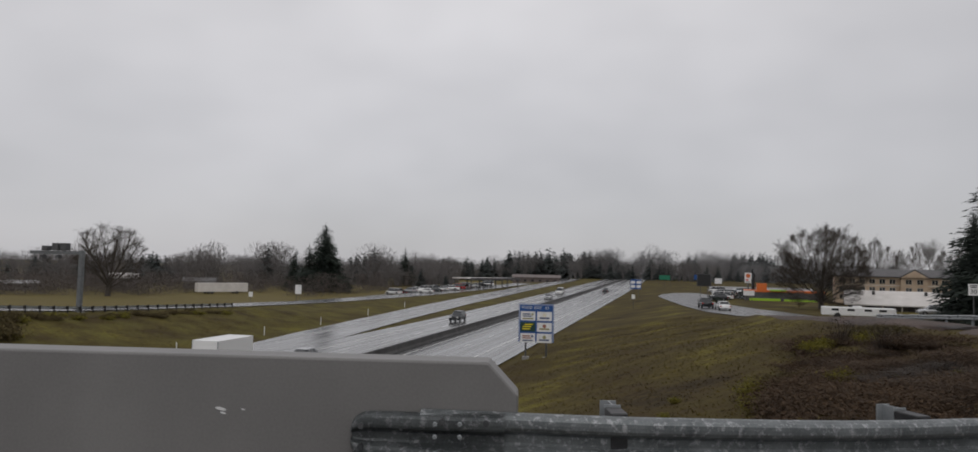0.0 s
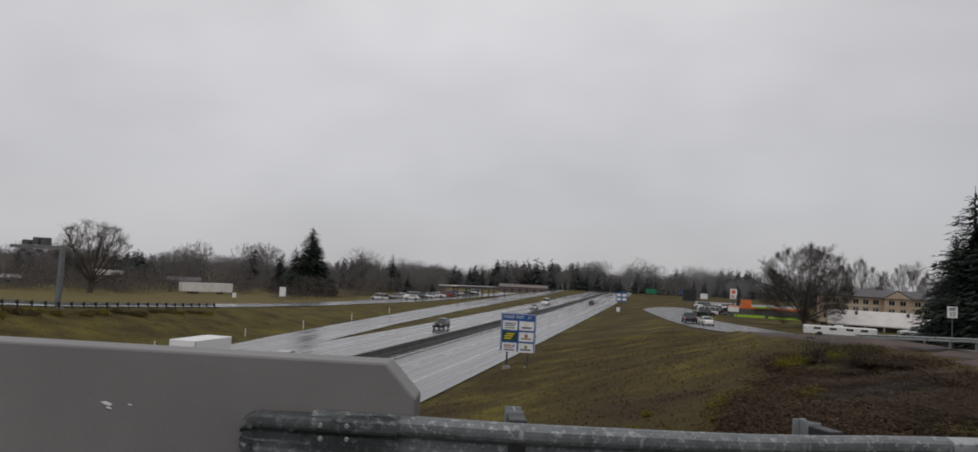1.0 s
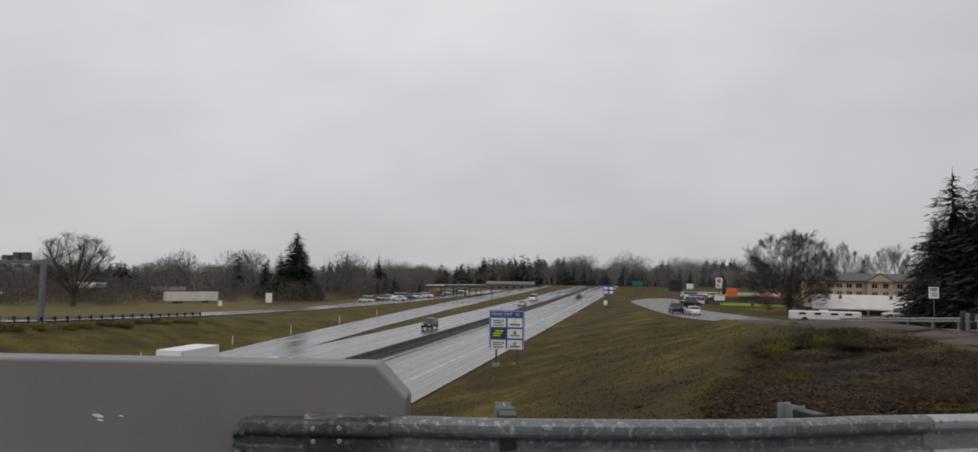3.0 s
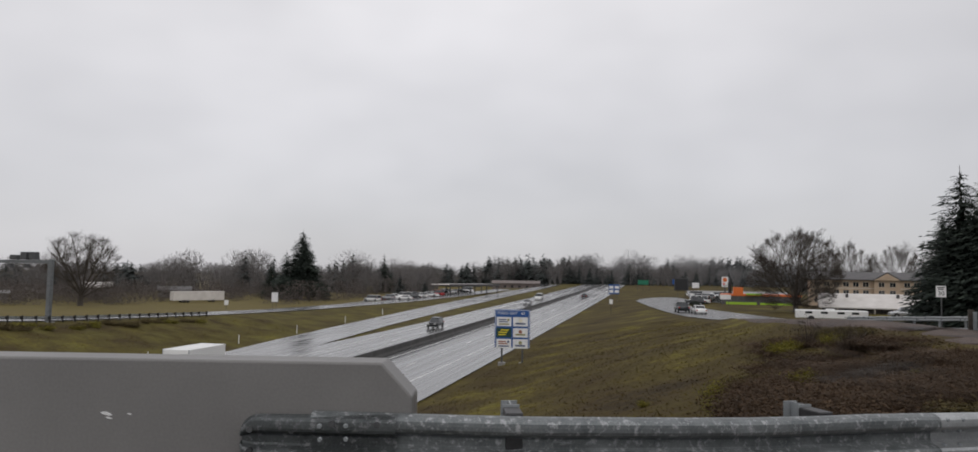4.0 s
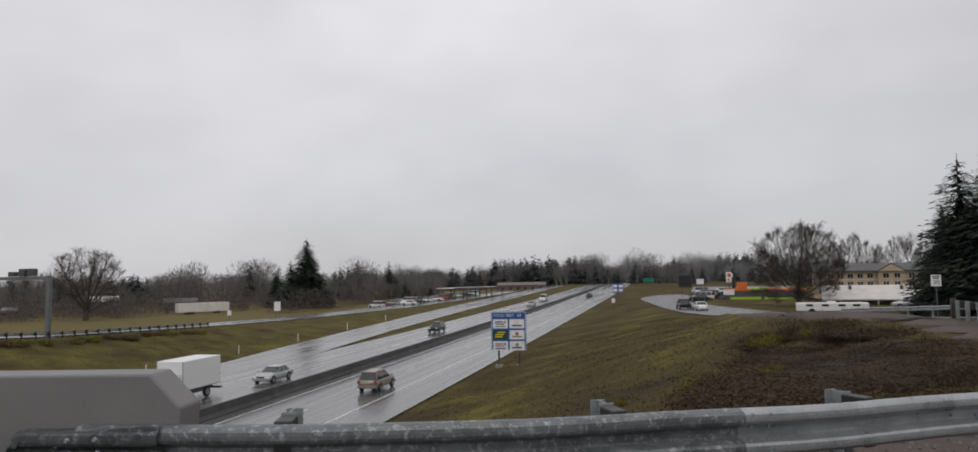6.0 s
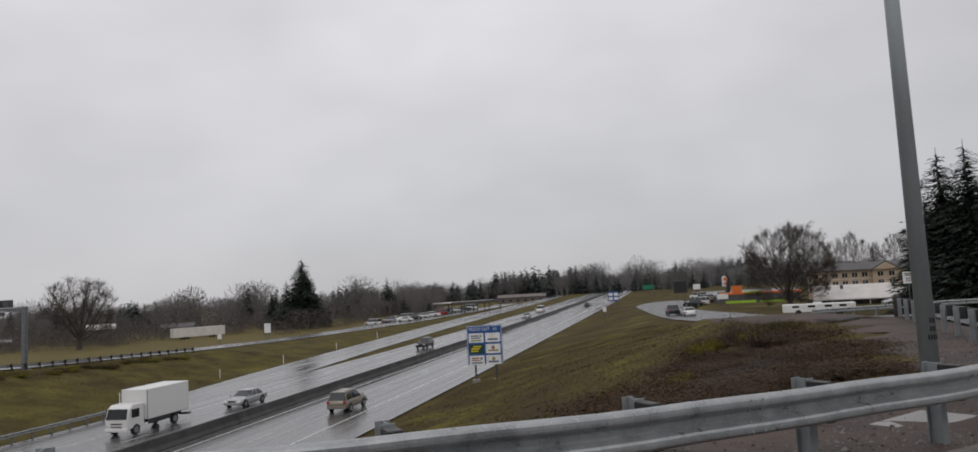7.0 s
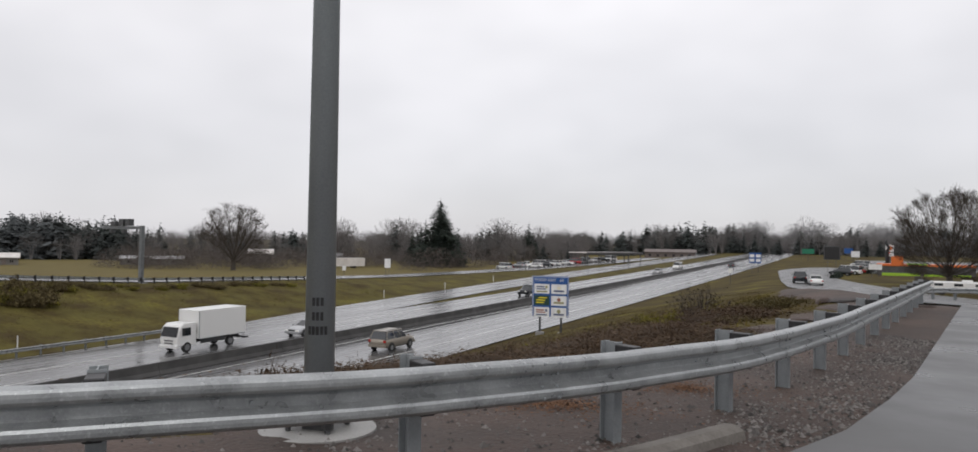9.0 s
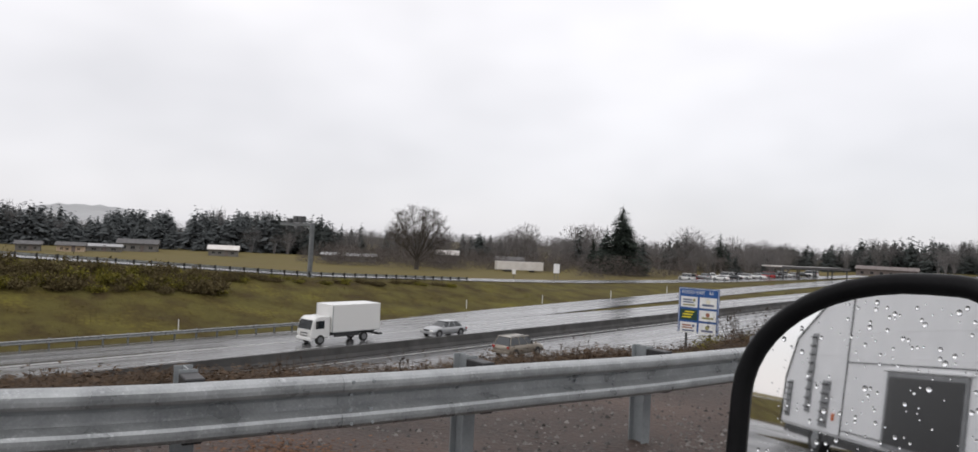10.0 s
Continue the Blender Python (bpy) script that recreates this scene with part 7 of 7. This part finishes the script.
for i in range(330):
    u, w = r.uniform(-0.16, 0.10), r.uniform(-0.15, 0.11)
    if ((u - 0.02) / 0.19) ** 2 + ((w + 0.03) / 0.142) ** 2 > 1 and u < 0.02 and w > -0.03:
        continue
    q = 0.0010 + 0.0024 * r.random() ** 2.5
    k0 = len(dv)
    for lat, hgt_ in ((1.0, 0.0), (0.85, 0.35), (0.5, 0.6)):
        for k in range(8):
            t = 2 * math.pi * k / 8
            dv.append((u + q * lat * math.cos(t), 0.0031 - q * hgt_, w + q * 1.15 * lat * math.sin(t) - 0.1 * q * hgt_))
    dv.append((u, 0.0031 - q * 0.68, w))
    for lay in range(2):
        for k in range(8):
            df.append((k0 + lay * 8 + k, k0 + lay * 8 + (k + 1) % 8, k0 + lay * 8 + 8 + (k + 1) % 8, k0 + lay * 8 + 8 + k))
    for k in range(8):
        df.append((k0 + 16 + k, k0 + 16 + (k + 1) % 8, k0 + 24))
drops = part("rain_beading", raw("rain_beading", dv, df, M_DROP, True), None, housing, "clear raindrops on the mirror glass")
tagged(drops, kind="stuff")
# arm, door skin, wing and wheel below the view
body_m = Matrix(((head.x, -head.y, 0, 0), (head.y, head.x, 0, 0), (0, 0, 1, 0), (0, 0, 0, 1)))
M_TRUCKPAINT = plain("dark_vehicle_paint", (0.02, 0.022, 0.025), 0.22, 0.2)


def body_part(name, bm, mat, parent=wing):
    ob = part(name, bm, mat, parent)
    if parent is wing:
        ob.matrix_local = body_m
    return ob


body_part("arm", bx(-0.03, 0.05, -0.02, 0.20, 1.22, 1.30, bevel=0.012), M_RIM_BLACK)
door_ob = body_part("door", bx(-0.75, 0.20, -0.06, 0.0, 0.42, 1.27, bevel=0.02), M_TRUCKPAINT)
part("handle", bx(-0.66, -0.48, 0.001, 0.035, 1.05, 1.09, bevel=0.01), M_RIM_BLACK, door_ob)
bm = bmesh.new()
prof = [(0.215, 0.42), (0.42, 0.42), (0.46, 0.62), (0.60, 0.80), (0.80, 0.87), (1.00, 0.80), (1.14, 0.62), (1.18, 0.45), (1.45, 0.45), (1.45, 0.85), (1.30, 1.12), (0.215, 1.20)]
a = [bm.verts.new((u, -0.06, w)) for u, w in prof]
b = [bm.verts.new((u, 0.0, w)) for u, w in prof]
for i in range(len(prof)):
    bm.faces.new((a[i], a[(i + 1) % len(prof)], b[(i + 1) % len(prof)], b[i]))
bm.faces.new(a[::-1])
bm.faces.new(b)
bmesh.ops.recalc_face_normals(bm, faces=bm.faces)
body_part("wing_panel", bm, M_TRUCKPAINT)
ty = body_part("wheel", rod(bmesh.new(), (0.80, -0.26, 0.36), (0.80, -0.03, 0.36), 0.36, seg=28), M_RUBBER)
part("rim", rod(bmesh.new(), (0.80, -0.05, 0.36), (0.80, -0.02, 0.36), 0.21, 0.19, 20), M_RIM, ty)
part("sill", bx(-0.75, 0.44, -0.14, -0.061, 0.26, 0.45, bevel=0.02), M_BLACK, wing).matrix_local = body_m

# ---- white camper added on the ramp behind: the mirror's stand-in for the vehicle's side ----
M_CAMPER = material("ribbed_white_camper_skin", (0.80, 0.805, 0.81), (0.90, 0.90, 0.905), 1.2, 0.3, fine=30, bump=0.03, depth=0.002)
M_LOUVRE = material("dull_grey_louvre", (0.16, 0.165, 0.17), (0.27, 0.275, 0.28), 4, 0.4, fine=40, bump=0.03)
M_SEAM = plain("dark_rubber_seam", (0.05, 0.05, 0.052), 0.6)
near_c, far_c = Vector((10.2, 1.45, 0)), Vector((3.2, -1.62, 0))
run_c = (far_c - near_c).normalized()
out_c = Vector((-run_c.y, run_c.x, 0)) if Vector((-run_c.y, run_c.x, 0)).y > 0 else Vector((run_c.y, -run_c.x, 0))
floor_c = -0.13
camper_m = Matrix(((run_c.x, out_c.x, 0, near_c.x), (run_c.y, out_c.y, 0, near_c.y), (0, 0, 1, floor_c), (0, 0, 0, 1)))
camper = thing("camper", camper_m, "white ribbed camper with grey louvred vents and a dark window, standing in for the mirrored vehicle's side", "camper")
LONG, TALL = 8.35, 3.7
bm = bmesh.new()
prof = [(0.0, 0.55), (LONG, 0.55), (LONG, 1.7), (LONG - 0.5, 2.75), (LONG - 2.3, TALL), (0.0, TALL)]
a = [bm.verts.new((u, 0.0, w)) for u, w in prof]
b = [bm.verts.new((u, -2.3, w)) for u, w in prof]
for i in range(6):
    bm.faces.new((a[i], a[(i + 1) % 6], b[(i + 1) % 6], b[i]))
bm.faces.new(a[::-1])
bm.faces.new(b)
bmesh.ops.recalc_face_normals(bm, faces=bm.faces)
bmesh.ops.bevel(bm, geom=bm.edges[:], offset=0.05, segments=2, affect="EDGES")
camper_body = part("body", bm, M_CAMPER, camper, smooth=False)
for k in range(4):                                   # pressed ribs along the skin
    z = 1.3 + 0.52 * k
    part("rib", bx(0.08, LONG - (0.1 if z < 1.7 else 0.7 if z < 2.7 else 1.6), 0.001, 0.006, z - 0.012, z + 0.012, bevel=0.002), M_CAMPER, camper_body)
for u in (4.9,):
    part("seam", bx(u - 0.02, u + 0.02, 0.001, 0.016, 0.6, TALL - 0.06), M_SEAM, camper_body)
part("edge_trim", bx(LONG - 0.03, LONG + 0.012, -0.03, 0.018, 0.58, 1.7), M_SEAM, camper_body)
part("edge_trim", rod(bmesh.new(), (LONG - 0.01, 0.006, 1.7), (LONG - 0.51, 0.006, 2.74), 0.025, seg=6), M_SEAM, camper_body)
part("edge_trim", rod(bmesh.new(), (LONG - 0.51, 0.006, 2.74), (LONG - 2.3, 0.006, TALL - 0.02), 0.025, seg=6), M_SEAM, camper_body)
for z in (0.72, 2.2):
    part("seam", bx(0.1, 4.87, 0.001, 0.014, z - 0.012, z + 0.012), M_SEAM, camper_body)


def louvre(u, z0_, z1, w, slats):
    vent = part("louvre_vent", bx(u - w / 2, u + w / 2, 0.001, 0.03, z0_, z1, bevel=0.006), M_LOUVRE, camper, "grey louvred vent")
    for k in range(slats):
        z = z0_ + (z1 - z0_) * (k + 0.5) / slats
        slat = part("slat", bx(-w * 0.42, w * 0.42, 0.0, 0.05, -0.012, 0.012), M_SEAM, vent)
        slat.matrix_local = Matrix.Translation((u, 0.031, z)) @ Matrix.Rotation(radians(28), 4, "X")


louvre(7.95, 0.75, 1.65, 0.26, 6)
louvre(6.75, 0.95, 2.85, 0.28, 9)
louvre(5.80, 0.70, 1.75, 0.40, 5)
win_c = part("window", bx(0.50, 3.10, 0.001, 0.035, 0.62, 2.06, bevel=0.012), M_LOUVRE, camper, "dark window in a grey frame")
part("pane", bx(0.60, 3.0, 0.0355, 0.042, 0.70, 1.97), M_BLACK, win_c)
part("drip_rail", bx(0.4, 3.2, 0.001, 0.06, 2.075, 2.125, bevel=0.01), M_CAMPER, camper_body)
part("marker_lamp", bx(5.25, 5.35, 0.001, 0.035, 0.88, 1.05, bevel=0.01), M_ORANGE, camper, "small amber side marker")
part("skirt", bx(0.1, LONG - 0.1, -2.2, -0.08, 0.36, 0.549), M_BLACK, camper)
for u in (1.6, 6.3):
    for y in (-0.30, -2.22):
        ty = part("wheel", rod(bmesh.new(), (u, y, 0.37), (u, y + 0.22, 0.37), 0.37, seg=24), M_RUBBER, camper)
        part("rim", rod(bmesh.new(), (u, y - 0.006, 0.37), (u, y + 0.226, 0.37), 0.21, seg=16), M_RIM, ty)
